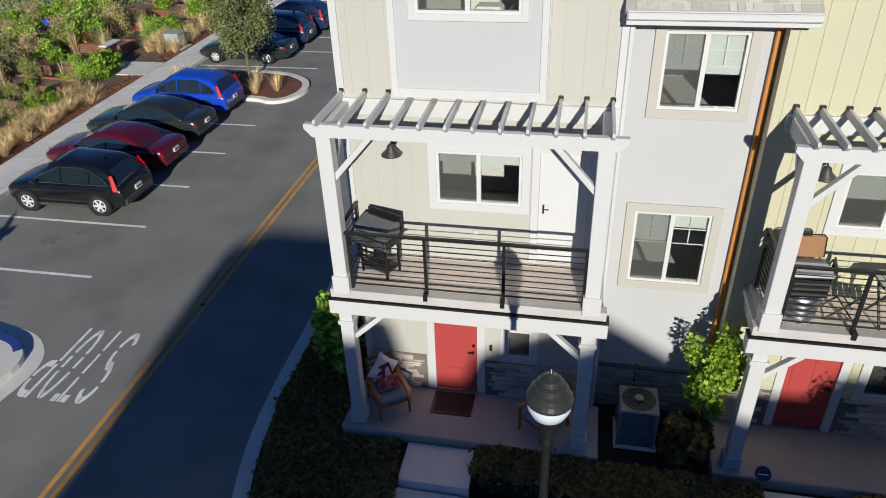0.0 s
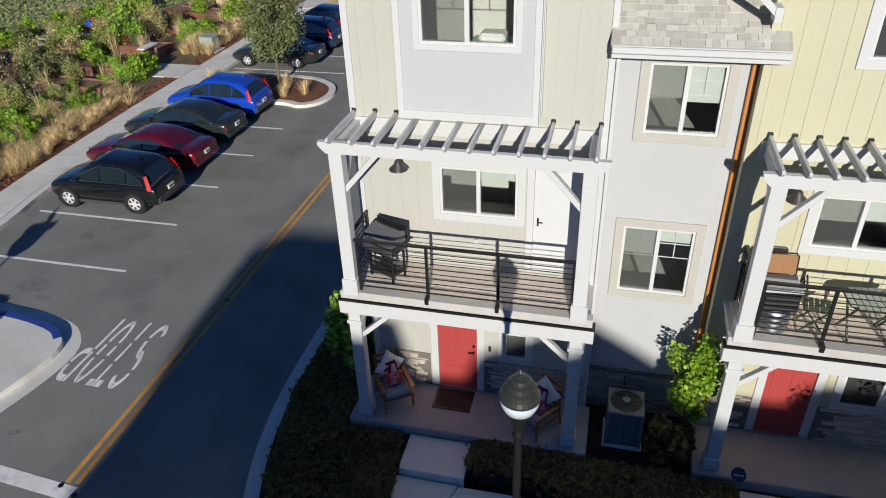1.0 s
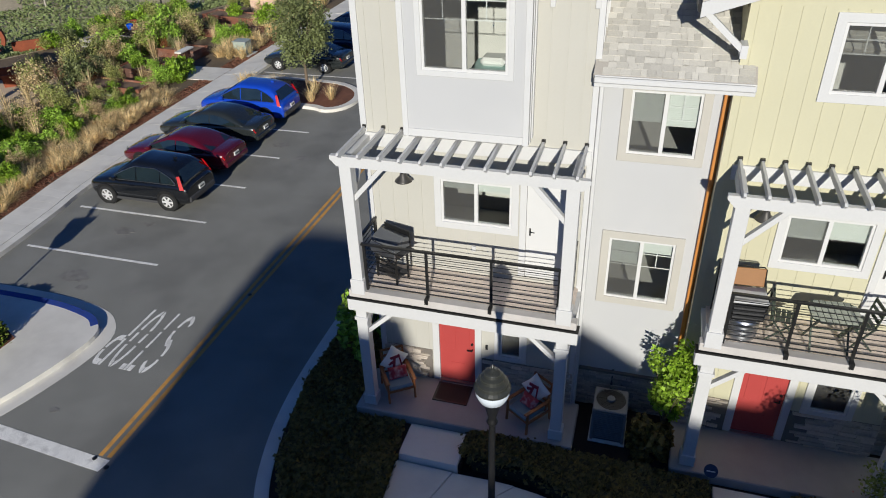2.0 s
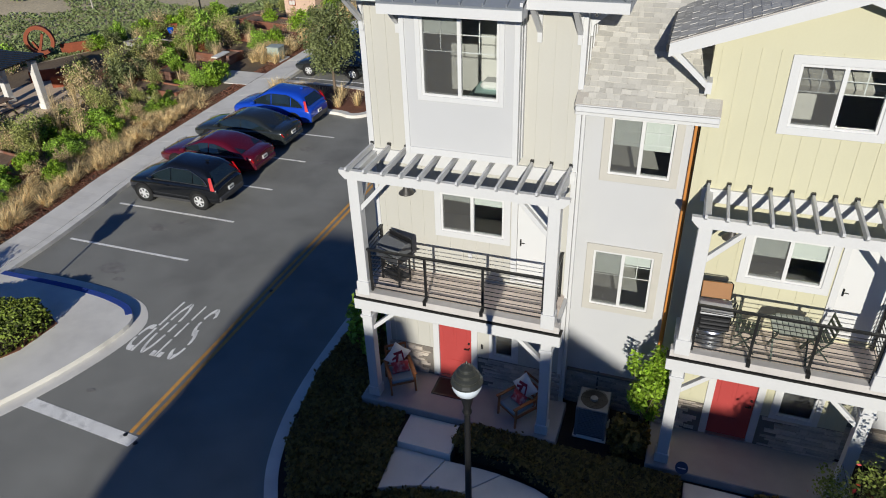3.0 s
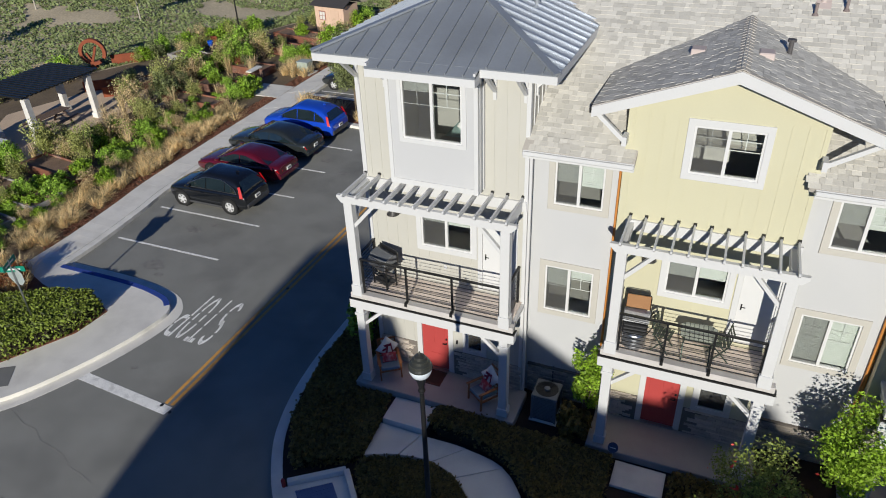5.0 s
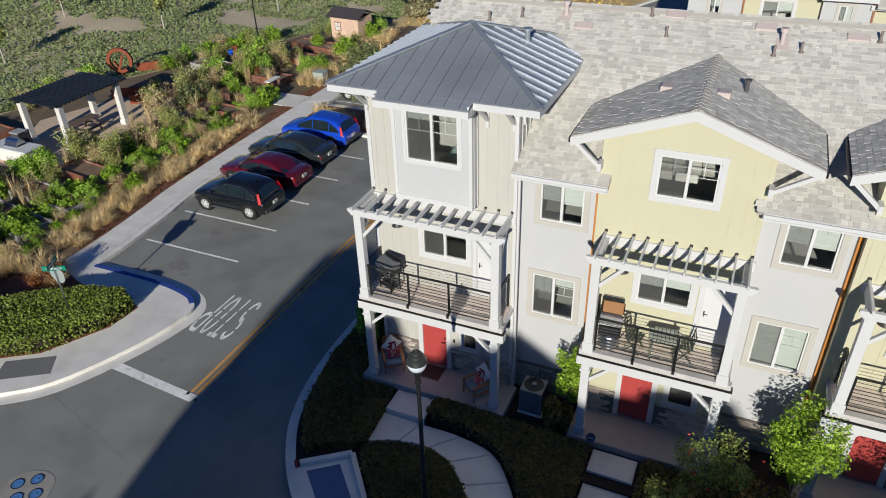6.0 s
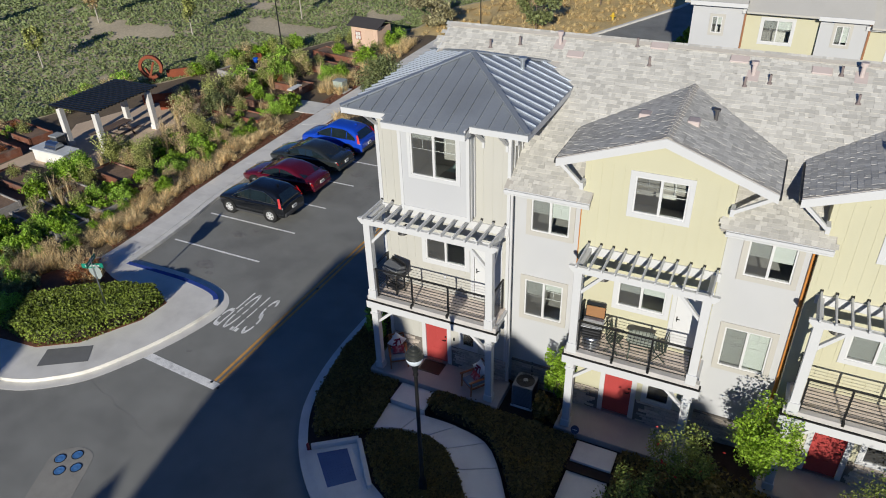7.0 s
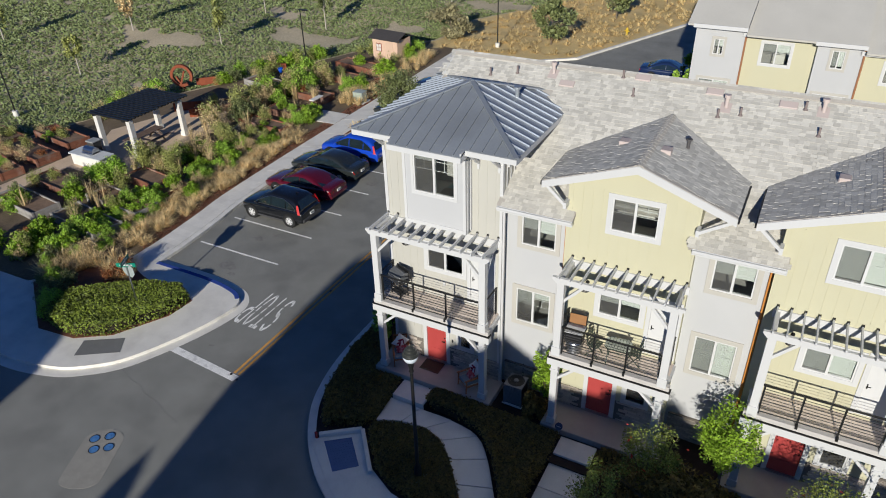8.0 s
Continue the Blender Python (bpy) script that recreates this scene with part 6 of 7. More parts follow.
def hedge(label, poly, z0, z1, n, material, seed, leaf=0.07, mound=0.25):
    rg = random.Random(seed)
    t = thing("hedge", label, "hedge")
    cx, cy = sum(p[0] for p in poly) / len(poly), sum(p[1] for p in poly) / len(poly)
    core = [(cx + (x - cx) * 0.9, cy + (y - cy) * 0.9) for x, y in poly]
    # Solid filler; the shade between the leaves is put into its near-black colour.
    part("hedge_core", Geo().prism(core, z0 - 0.1, z1 - mound - 0.07), mat("dark hedge fill", (0.03, 0.024, 0.012), 0.95, fine=0.4, fscale=25), t)
    g = Geo()
    for x, y in scatter(rg, poly, n):
        k = 0.5 + 0.5 * noise.noise((x * 1.3, y * 1.3, seed))
        top = z1 - mound * k
        z = top - abs(rg.gauss(0, 0.06)) if rg.random() < 0.78 else rg.uniform(z0, top)
        a = Vector((rg.gauss(0, 1), rg.gauss(0, 1), rg.gauss(0, 0.6))).normalized()
        b = a.orthogonal().normalized()
        s = leaf * rg.uniform(0.6, 1.3)
        p = Vector((x, y, z))
        i = len(g.v)
        g.v.extend((tuple(p - a * s * 0.8), tuple(p + b * s * 0.5), tuple(p + a * s * 0.8), tuple(p - b * s * 0.5)))
        g.f.append((i, i + 1, i + 2, i + 3))
    # upright sprigs and edges
    for (xa, ya), (xb, yb) in zip(poly, poly[1:] + poly[:1]):
        m = int(math.dist((xa, ya), (xb, yb)) * 130)
        for _ in range(m):
            u = rg.random()
            p = Vector((xa + (xb - xa) * u + rg.gauss(0, 0.04), ya + (yb - ya) * u + rg.gauss(0, 0.04), rg.uniform(z0, z1 - mound * 0.5)))
            a = Vector((rg.gauss(0, 1), rg.gauss(0, 1), rg.gauss(0, 0.8))).normalized()
            b = a.orthogonal().normalized()
            s = leaf * rg.uniform(0.6, 1.3)
            i = len(g.v)
            g.v.extend((tuple(p - a * s * 0.8), tuple(p + b * s * 0.5), tuple(p + a * s * 0.8), tuple(p - b * s * 0.5)))
            g.f.append((i, i + 1, i + 2, i + 3))
    part("foliage", g, material, t)
    return t

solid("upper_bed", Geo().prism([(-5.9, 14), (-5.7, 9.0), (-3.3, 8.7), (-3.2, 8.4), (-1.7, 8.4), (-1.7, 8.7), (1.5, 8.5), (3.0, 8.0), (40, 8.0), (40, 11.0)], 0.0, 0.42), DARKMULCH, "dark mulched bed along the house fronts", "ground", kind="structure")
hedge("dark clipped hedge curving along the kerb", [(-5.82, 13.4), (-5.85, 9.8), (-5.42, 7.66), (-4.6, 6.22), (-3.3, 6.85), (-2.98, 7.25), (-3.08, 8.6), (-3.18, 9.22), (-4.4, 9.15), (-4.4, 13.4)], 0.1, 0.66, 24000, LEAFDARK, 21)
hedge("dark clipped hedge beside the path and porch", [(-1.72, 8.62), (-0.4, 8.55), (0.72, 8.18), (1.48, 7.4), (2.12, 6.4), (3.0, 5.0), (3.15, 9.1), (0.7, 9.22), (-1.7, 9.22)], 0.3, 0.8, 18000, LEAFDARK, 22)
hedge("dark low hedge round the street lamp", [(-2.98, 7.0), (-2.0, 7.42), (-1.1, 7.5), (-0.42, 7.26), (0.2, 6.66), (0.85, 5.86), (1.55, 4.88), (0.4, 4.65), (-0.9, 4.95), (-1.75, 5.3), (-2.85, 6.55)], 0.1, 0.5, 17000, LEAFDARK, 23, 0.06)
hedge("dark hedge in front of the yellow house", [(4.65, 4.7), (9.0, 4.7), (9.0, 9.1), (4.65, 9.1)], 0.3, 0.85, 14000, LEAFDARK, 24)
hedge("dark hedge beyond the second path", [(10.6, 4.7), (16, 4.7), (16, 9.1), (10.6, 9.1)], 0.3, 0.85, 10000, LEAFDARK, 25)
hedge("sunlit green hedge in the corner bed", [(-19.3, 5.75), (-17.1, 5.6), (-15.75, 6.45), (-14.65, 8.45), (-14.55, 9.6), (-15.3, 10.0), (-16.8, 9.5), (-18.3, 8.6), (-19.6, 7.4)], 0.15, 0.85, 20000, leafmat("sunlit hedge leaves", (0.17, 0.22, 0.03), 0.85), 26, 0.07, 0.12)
tree("bright green shrub behind the end house corner", -4.75, 11.2, 0.2, 0.5, (-4.75, 11.3, 1.5), (0.5, 0.9, 1.1), 2200, 0.1, LEAFGREEN, 27, name="shrub")

# ornamental grasses, joined
g = Geo()
rg = random.Random(51)
strip_poly = [(-20.4, 12.0), (-20.6, 14.5), (-21.0, 19), (-21.35, 28.0), (-23.2, 28.0), (-23.3, 20), (-22.7, 15), (-22.4, 12.2), (-21.8, 10.4)]
for x, y in scatter(rg, strip_poly, 140):
    blades(g, rg, x, y, 0.1, 110, rg.uniform(0.3, 0.58), rg.uniform(0.5, 0.9), 0.007)
for poly, n in (([(-21.4, 32.5), (-21.7, 38), (-23.8, 38), (-23.2, 32.5)], 40), ([(-21.6, 38), (-21.7, 47), (-24.6, 47), (-24.6, 40)], 80), ([(-22.6, 7.8), (-20.3, 9.8), (-20.7, 11), (-23.5, 10.5)], 26), ([(-19.8, 9.4), (-18.2, 9.3), (-18.0, 10.3), (-20.3, 10.6)], 9), ([(-19, 28.2), (-13.6, 28.2), (-13.6, 30), (-19, 30.4)], 14)):
    for x, y in scatter(rg, poly, n):
        blades(g, rg, x, y, 0.1, 110, rg.uniform(0.5, 0.85), rg.uniform(0.5, 0.85), 0.007)
solid("ornamental_grass", g, GRASSBLADE, "tawny feathery ornamental grasses along the sidewalk", "grass", kind="stuff")
g = Geo()
for x, y in scatter(rg, [(-24, 48.5), (-11.5, 52), (-4.6, 67.5), (0, 84), (-20, 95), (-19.5, 70), (-24.2, 58)], 900):
    blades(g, rg, x, y, 0.03, 26, rg.uniform(0.2, 0.42), rg.uniform(0.5, 0.9), 0.025)
solid("dry_grass", g, mat("golden straw", (0.66, 0.5, 0.24), 0.9, var=0.2, scale=0.4, isl=0.25, bump=0, trans=0.2), "golden dry grass on the far verge", "grass", kind="stuff")
g = Geo()
for x, y in scatter(rg, [(-20.05, 11.6), (-20.1, 13.4), (-20.7, 19.2), (-21.0, 28), (-21.25, 40), (-22.1, 40), (-21.8, 28), (-21.4, 19.2), (-20.8, 13.4)], 3200):
    g.box(x - 0.05, x + 0.05, y - 0.025, y + 0.025, 0.09, 0.13, pose(0, 0, 0))
solid("bark_chips", g, MULCH, "red-brown bark chips at the sidewalk edge", "mulch", kind="stuff")

# groundcover on the slope
g = Geo()
rg = random.Random(61)
seg = [(a, b) for a, b in zip(BORDER[2:-1], BORDER[3:])]
for _ in range(170000):
    a, b = rg.choice(seg)
    u, d = rg.random(), 0.3 + 75 * rg.random() ** 1.5
    x, y = a[0] + (b[0] - a[0]) * u - 0.86 * d, a[1] + (b[1] - a[1]) * u + 0.5 * d
    if noise.noise((x * 0.11, y * 0.16, 2.0)) + 0.3 * noise.noise((x * 0.6, y * 0.7, 5.0)) > 0.36:
        continue
    s = rg.uniform(0.08, 0.17) * (1 + d / 60)
    p = Vector((x, y, slope_z(x, y, d) + rg.uniform(0.02, 0.1) + 0.22 * max(0, noise.noise((x * 0.5, y * 0.5, 9.0)))))
    e = Vector((rg.gauss(0, 1), rg.gauss(0, 1), rg.gauss(0.5, 0.5))).normalized()
    b2 = e.orthogonal().normalized()
    i = len(g.v)
    g.v.extend((tuple(p - e * s), tuple(p + b2 * s * 0.4), tuple(p + e * s), tuple(p - b2 * s * 0.4)))
    g.f.append((i, i + 1, i + 2, i + 3))
solid("groundcover", g, LEAFGREY, "grey-green groundcover shrubs over the slope", "groundcover", kind="stuff")
for k, (x, y, h, m) in enumerate(((-52.8, 40.6, 3.8, LEAFDRY), (-42, 41.4, 3.6, LEAFOLIVE), (-48.2, 30.5, 2.6, LEAFOLIVE), (-36.7, 50.7, 3.6, LEAFTREE), (-28, 61.7, 4.2, LEAFTREE), (-62, 33, 3.2, LEAFOLIVE), (-45.5, 52, 3.6, LEAFOLIVE), (-58, 52, 3.6, LEAFRUST))):
    d = max(0.5, (-(x + 36.3) * 0.86 + (y - 30) * 0.5) * 0.9)
    z = slope_z(x, y, d)
    tree("slender young tree with pale trunk on the slope", x, y, z, 1.6, (x, y, z + 1.5 + h * 0.4), (0.75, 0.75, h * 0.42), 900, 0.17, m, 70 + k, PALEBARK, 5, r=0.07, group="young trees on the slope")
for k, (x, y, h, r0) in enumerate(((-14.1, 54.7, 3.4, 1.7), (-11.2, 65.9, 3.0, 1.9), (-8, 74.5, 3.0, 1.9))):
    tree("round-headed tree on the dry verge", x, y, 0.05, 1.0, (x, y, 1.2 + h * 0.42), (r0, r0, h * 0.5), 3200, 0.19, LEAFTREE, 80 + k, limbs=8, group="verge trees")
tree("pale flowering bush on the dry verge", -23.6, 52.9, 0.05, 0.4, (-23.6, 52.9, 1.5), (1.9, 1.6, 1.4), 2800, 0.2, leafmat("pale bush leaves", (0.32, 0.29, 0.16)), 84, name="shrub")
tree("bright green shrub by the far houses", -0.4, 52.5, 0.0, 0.4, (-0.4, 52.3, 1.0), (1.4, 1.0, 1.3), 2400, 0.16, LEAFBRIGHT, 85, name="shrub")
tree("tall green shrub at the far house corner", 0.6, 38.0, 0.0, 0.6, (0.6, 38, 2.4), (0.6, 1.4, 2.4), 3500, 0.12, LEAFGREEN, 86, name="shrub")

# ---- community garden ----
def raised_bed(x, y, l, w, h, rot, board, label):
    t = thing("raised_bed", label, "planter", "raised garden beds", at=pose(x, y, 0.1, 0, 0, rot))
    for k in range(2):
        z0, z1 = k * h / 2, (k + 1) * h / 2 - 0.006
        for s in (-1, 1):
            part("board", Geo().box(-l / 2, l / 2, s * w / 2 - 0.035, s * w / 2 + 0.035, z0, z1), board, t, bevel=0.006)
            part("board", Geo().box(s * l / 2 - 0.035, s * l / 2 + 0.035, -w / 2 + 0.04, w / 2 - 0.04, z0, z1), board, t, bevel=0.006)
    for sx in (-1, 1):
        for sy in (-1, 1):
            part("corner_post", Geo().box(sx * l / 2 - 0.06, sx * l / 2 + 0.06, sy * w / 2 - 0.06, sy * w / 2 + 0.06, 0, h + 0.02), board, t)
    part("soil", Geo().box(-l / 2 + 0.04, l / 2 - 0.04, -w / 2 + 0.04, w / 2 - 0.04, 0.0, h - 0.1), mat("bed soil", (0.2, 0.13, 0.085), 0.95, var=0.3, fine=0.4, fscale=25, bump=0.8), t)
    return t

BEDS = [(-36.3, 17.3, 4.4, 1.5, -8, 0), (-36.6, 19.9, 4.2, 1.5, -8, 0), (-35.7, 14.9, 2.9, 1.3, -12, 0), (-30.2, 15.0, 4.0, 1.4, -6, 0), (-29.9, 12.5, 4.1, 1.5, -7, 1), (-24.9, 12.5, 4.1, 1.6, -8, 1), (-24.9, 14.9, 4.4, 1.4, -5, 1), (-25.0, 17.6, 4.4, 1.3, -8, 0), (-24.9, 25.3, 3.0, 1.4, -6, 1), (-25.1, 27.5, 4.0, 1.1, -5, 0), (-25.0, 30.2, 3.6, 1.3, -5, 0), (-31.0, 34.6, 3.4, 1.5, -10, 1), (-25.6, 33.8, 3.0, 1.2, -5, 0), (-24.9, 38.2, 4.0, 1.4, -6, 0), (-26.3, 41.4, 4.4, 1.5, -9, 0), (-40.4, 18.2, 3.0, 1.4, -8, 0), (-30.6, 29.2, 3.6, 1.2, 60, 0)]
for x, y, l, w, rot, k in BEDS:
    raised_bed(x, y, l, w, 0.5, rot, GREYWOOD if k else CORTEN, "raised bed of weathered grey boards with plants" if k else "raised bed of red-brown boards with soil and plants")

# plants: a few shapes, many copies
plant_meshes = []
for k, (rad, n, leaf, m, lab) in enumerate((((0.75, 0.7, 0.6), 2600, 0.068, LEAFGREEN, "leafy green garden shrub"), ((0.6, 0.6, 0.75), 2300, 0.052, LEAFOLIVE, "olive-green bushy garden plant"), ((0.7, 0.7, 0.5), 2000, 0.085, LEAFBRIGHT, "bright yellow-green squash-like plant"), ((0.55, 0.55, 0.7), 1800, 0.036, LEAFDRY, "dry tan seed-headed garden plant"), ((0.6, 0.6, 0.6), 2300, 0.06, LEAFTREE, "dark green garden shrub"), ((0.5, 0.5, 0.4), 1400, 0.05, LEAFRUST, "rust-brown low garden plant"))):
    rg = random.Random(100 + k)
    t = thing("garden_plant", lab, "plant", "garden plants", at=pose(-26, 20 + k * 0.5, 0.1))
    st = Geo()
    for j in range(6):
        a = 6.28 * j / 6
        st.cyl((0, 0, -0.05), (math.cos(a) * rad[0] * 0.6, math.sin(a) * rad[1] * 0.6, rad[2] * rg.uniform(0.8, 1.6)), 0.018, 0.006, 5)
    part("stem", st, BARK, t)
    part("foliage", leaf_cloud(Geo(), rg, (0, 0, rad[2] * 0.95), rad, n, leaf, 46, 0.2), m, t)
    plant_meshes.append(t)
rg = random.Random(200)
def plant(k, x, y, s, z=0.1):
    c = copy_thing(plant_meshes[k], pose(x, y, z, 0, 0, rg.uniform(0, 360)) @ Matrix.Diagonal((s * rg.uniform(0.85, 1.15), s * rg.uniform(0.85, 1.15), s * rg.uniform(0.8, 1.25), 1)))
for x, y, l, w, rot, k in BEDS:
    for j in range(rg.choice((2, 3))):
        u = rg.uniform(-0.42, 0.42) * l
        plant(rg.choice((0, 1, 1, 3, 4, 5, 2)), x + math.cos(radians(rot)) * u, y + math.sin(radians(rot)) * u, rg.uniform(0.45, 0.78), 0.45)
# vine row along the sidewalk planting, dense mixed growth inside the garden
for k in range(36):
    y = 11.0 + 17.5 * k / 35
    plant(rg.choice((2, 0, 2, 0, 3)), -22.9 - 0.03 * (y - 11) + rg.gauss(0, 0.5), y, rg.uniform(0.45, 0.8))
for poly, n, kinds, sc in (
        ([(-27.5, 18.6), (-24.0, 19), (-24.0, 24.5), (-27.5, 24.3)], 26, (0, 1, 3, 2, 1), (0.8, 1.4)),
        ([(-29.0, 25.5), (-26.8, 24.6), (-27.2, 32), (-30, 32)], 26, (1, 3, 0, 1, 4), (0.9, 1.6)),
        ([(-29.0, 32), (-26.5, 31.0), (-26, 37), (-29.3, 37.3)], 26, (1, 1, 0, 2), (1.1, 1.9)),
        ([(-24.2, 28.5), (-22.9, 29), (-23.0, 37), (-24.0, 37)], 16, (2, 0, 2), (0.7, 1.1)),
        ([(-23.6, 39.0), (-22.9, 39), (-23.6, 46), (-25.2, 46)], 14, (2, 2, 0, 4), (0.8, 1.4)),
        ([(-35.5, 30.5), (-33.0, 35), (-30.0, 42.5), (-31.5, 43.0), (-34.8, 36)], 34, (0, 2, 4, 2), (0.8, 1.3)),
        ([(-39.2, 22), (-36.8, 30), (-35.5, 29.5), (-37.2, 22)], 18, (0, 2, 4), (0.9, 1.4)),
        ([(-42, 13.5), (-39.7, 20), (-38, 20), (-39.4, 13)], 12, (1, 4, 0, 3), (0.8, 1.3)),
        ([(-36, 8.6), (-24.5, 7.9), (-23.5, 10.5), (-35, 11.0)], 32, (4, 4, 0, 2, 5), (0.7, 1.2)),
        ([(-29.6, 43.3), (-28.2, 46), (-24.0, 47.5), (-23.5, 44), (-24.2, 43.2)], 16, (2, 0, 1), (0.8, 1.2)),
        ([(-32.0, 11.2), (-23.5, 11.0), (-23.4, 16.6), (-27.5, 16.4), (-32.0, 16.0)], 22, (1, 0, 3, 4, 2), (0.6, 1.1)),
        ([(-22.9, 12.5), (-22.2, 12.5), (-22.9, 26), (-23.4, 26)], 16, (2, 0, 3), (0.5, 0.8)),
        ([(-40, 15.5), (-34.5, 16), (-36, 20.5), (-39.5, 20.5)], 14, (1, 3, 0, 2), (0.6, 1.0)),
        ([(-30.5, 16.6), (-27.4, 16.2), (-27.4, 18.6), (-29.0, 17.6)], 9, (4, 0, 2), (0.8, 1.2))):
    for x, y in scatter(rg, poly, int(n * 0.6)):
        plant(rg.choice(kinds + (1, 3)), x, y, 0.88 * rg.uniform(*sc))
for poly, n, kinds, sc in (
        ([(-22.3, 7.7), (-19.2, 5.6), (-18.6, 6.2), (-19.6, 8.2), (-20.8, 9.2)], 16, (4, 4, 0, 5), (0.5, 0.8)),
        ([(-27.5, 8.4), (-23.2, 8.2), (-21.4, 10.6), (-22.5, 12.2), (-27.5, 12.0)], 20, (0, 2, 4, 2, 3), (0.55, 0.95)),
        ([(-24.6, 12.0), (-23.4, 12.0), (-24.2, 27.5), (-25.0, 27.5)], 20, (2, 0, 2, 1), (0.5, 0.85))):
    for x, y in scatter(rg, poly, n):
        plant(rg.choice(kinds), x, y, rg.uniform(*sc))
plant(5, -18.9, 9.9, 1.1)
plant(5, -19.4, 9.4, 0.9)

g = Geo()
for poly, n in (([(-29.0, 24.6), (-24.2, 24.0), (-24.4, 37), (-29.6, 37.5)], 30), ([(-27.5, 17.5), (-24.0, 18), (-24.0, 24.0), (-27.5, 24.0)], 12), ([(-32, 11.5), (-24, 11.0), (-24, 16.6), (-32, 16.0)], 8)):
    for x, y in scatter(rg, poly, n):
        blades(g, rg, x, y, 0.1, 42, rg.uniform(0.9, 1.7), rg.uniform(0.3, 0.65), 0.012)
solid("dry_stalks", g, LEAFDRY, "tall tan seed stalks among the garden beds", "plants", kind="stuff")

# shade structure with table and counter
sh = thing("shade_pavilion", "open pavilion with pale square posts and black slatted roof", "pavilion")
for x, y in ((-29.4, 20.05), (-29.4, 24.15), (-32.3, 19.95), (-32.0, 24.3)):
    p = part("post", Geo().box(x - 0.16, x + 0.16, y - 0.16, y + 0.16, 0.1, 2.6), mat("pale stucco post", (0.62, 0.6, 0.56), 0.85, fine=0.05), sh, bevel=0.01)
    part("plinth", Geo().box(x - 0.2, x + 0.2, y - 0.2, y + 0.2, 0.1, 0.4), CONCRETE, p)
for x in (-29.6, -32.3):
    part("beam", Geo().box(x - 0.08, x + 0.08, 19.7, 25.1, 2.6, 2.72), BLACKMETAL, sh)
for k in range(19):
    y = 19.7 + k * 0.275
    part("slat", Geo().box(-32.85, -29.1, y, y + 0.14, 2.72, 2.8), BLACKMETAL, sh)
DARKWOOD = mat("dark weathered timber", (0.15, 0.1, 0.075), 0.85, var=0.15, fine=0.2, fscale=30, bump=0.3, obj=0.1)
tb = thing("picnic_table", "dark weathered wooden picnic table with benches", "table")
for k in range(5):
    part("table_board", Geo().box(-31.15 + k * 0.15, -31.02 + k * 0.15, 20.9, 23.3, 0.82, 0.86), DARKWOOD, tb)
for x in (-31.65, -29.85):
    part("bench_board", Geo().box(x - 0.14, x + 0.14, 20.9, 23.3, 0.52, 0.56), DARKWOOD, tb)
for y in (21.3, 22.9):
    part("leg", Geo().beam((-31.5, y, 0.1), (-30.95, y, 0.84), 0.06, 0.1, (0, 1, 0)).beam((-30.0, y, 0.1), (-30.55, y, 0.84), 0.06, 0.1, (0, 1, 0)).box(-31.7, -29.8, y - 0.03, y + 0.03, 0.46, 0.52), DARKWOOD, tb)
bq = thing("barbecue_counter", "pale concrete outdoor kitchen counter with steel grill", "counter")
part("body", Geo().box(-32.5, -29.8, 17.55, 18.5, 0.1, 0.85), CONCRETE, bq, bevel=0.01)
part("worktop", Geo().box(-32.6, -29.7, 17.45, 18.6, 0.85, 0.93), mat("pale counter", (0.6, 0.62, 0.62), 0.5), bq, bevel=0.01)
gr = part("grill", Geo().box(-31.6, -30.7, 17.7, 18.4, 0.93, 1.05), STEEL, bq, bevel=0.02)
part("hood", Geo().cyl((-31.6, 18.1, 1.05), (-30.7, 18.1, 1.05), 0.28, n=16), STEEL, gr)
bn = thing("waste_bin", "grey metal waste bin beside a pavilion post", "bin")
part("body", Geo().box(-32.75, -32.15, 19.0, 19.6, 0.1, 1.0), DARKGREY, bn, bevel=0.03)
part("lid", Geo().box(-32.8, -32.1, 18.95, 19.65, 1.0, 1.1), mat("grey lid", (0.3, 0.31, 0.31), 0.5), bn, bevel=0.03)
# ring sculpture
rs = thing("ring_sculpture", "rust-red steel ring sculpture at the garden edge", "sculpture")
g = Geo()
for k in range(27):
    a = 2 * math.pi * k / 28 - 0.6
    for dr, dz in ((-0.11, -0.15), (0.11, -0.15), (0.11, 0.15), (-0.11, 0.15)):
        r = 0.78 + dr
        g.v.append((-36.6 + 0.85 * r * math.cos(a) - 0.5 * dz, 31.2 + 0.5 * r * math.cos(a) + 0.85 * dz, 1.25 + r * math.sin(a)))
g.f = [(4 * k + u, 4 * k + (u + 1) % 4, 4 * k + 4 + (u + 1) % 4, 4 * k + 4 + u) for k in range(26) for u in range(4)] + [(3, 2, 1, 0), (104, 105, 106, 107)]
part("ring", g, RUST, rs)
part("stem", Geo().beam((-36.9, 31.0, 0.1), (-36.4, 31.35, 1.6), 0.2, 0.14).beam((-36.5, 31.2, 0.1), (-37.0, 31.0, 1.2), 0.16, 0.12), RUST, rs)
# low rusted planter walls near the pavilion
for x0, y0, x1, y1 in ((-33.6, 27.2, -31.8, 28.6), (-31.6, 26.8, -30.2, 27.9), (-36.2, 32.2, -34.6, 33.8), (-33.9, 37.4, -31.9, 38.4)):
    solid("rusted_wall", Geo().beam((x0, y0, 0.4), (x1, y1, 0.4), 0.12, 0.7), RUST, "low rusted steel planter wall", "wall", bevel=0.01)
pot = thing("blue_pot", "glazed blue pot among the garden beds", "pot")
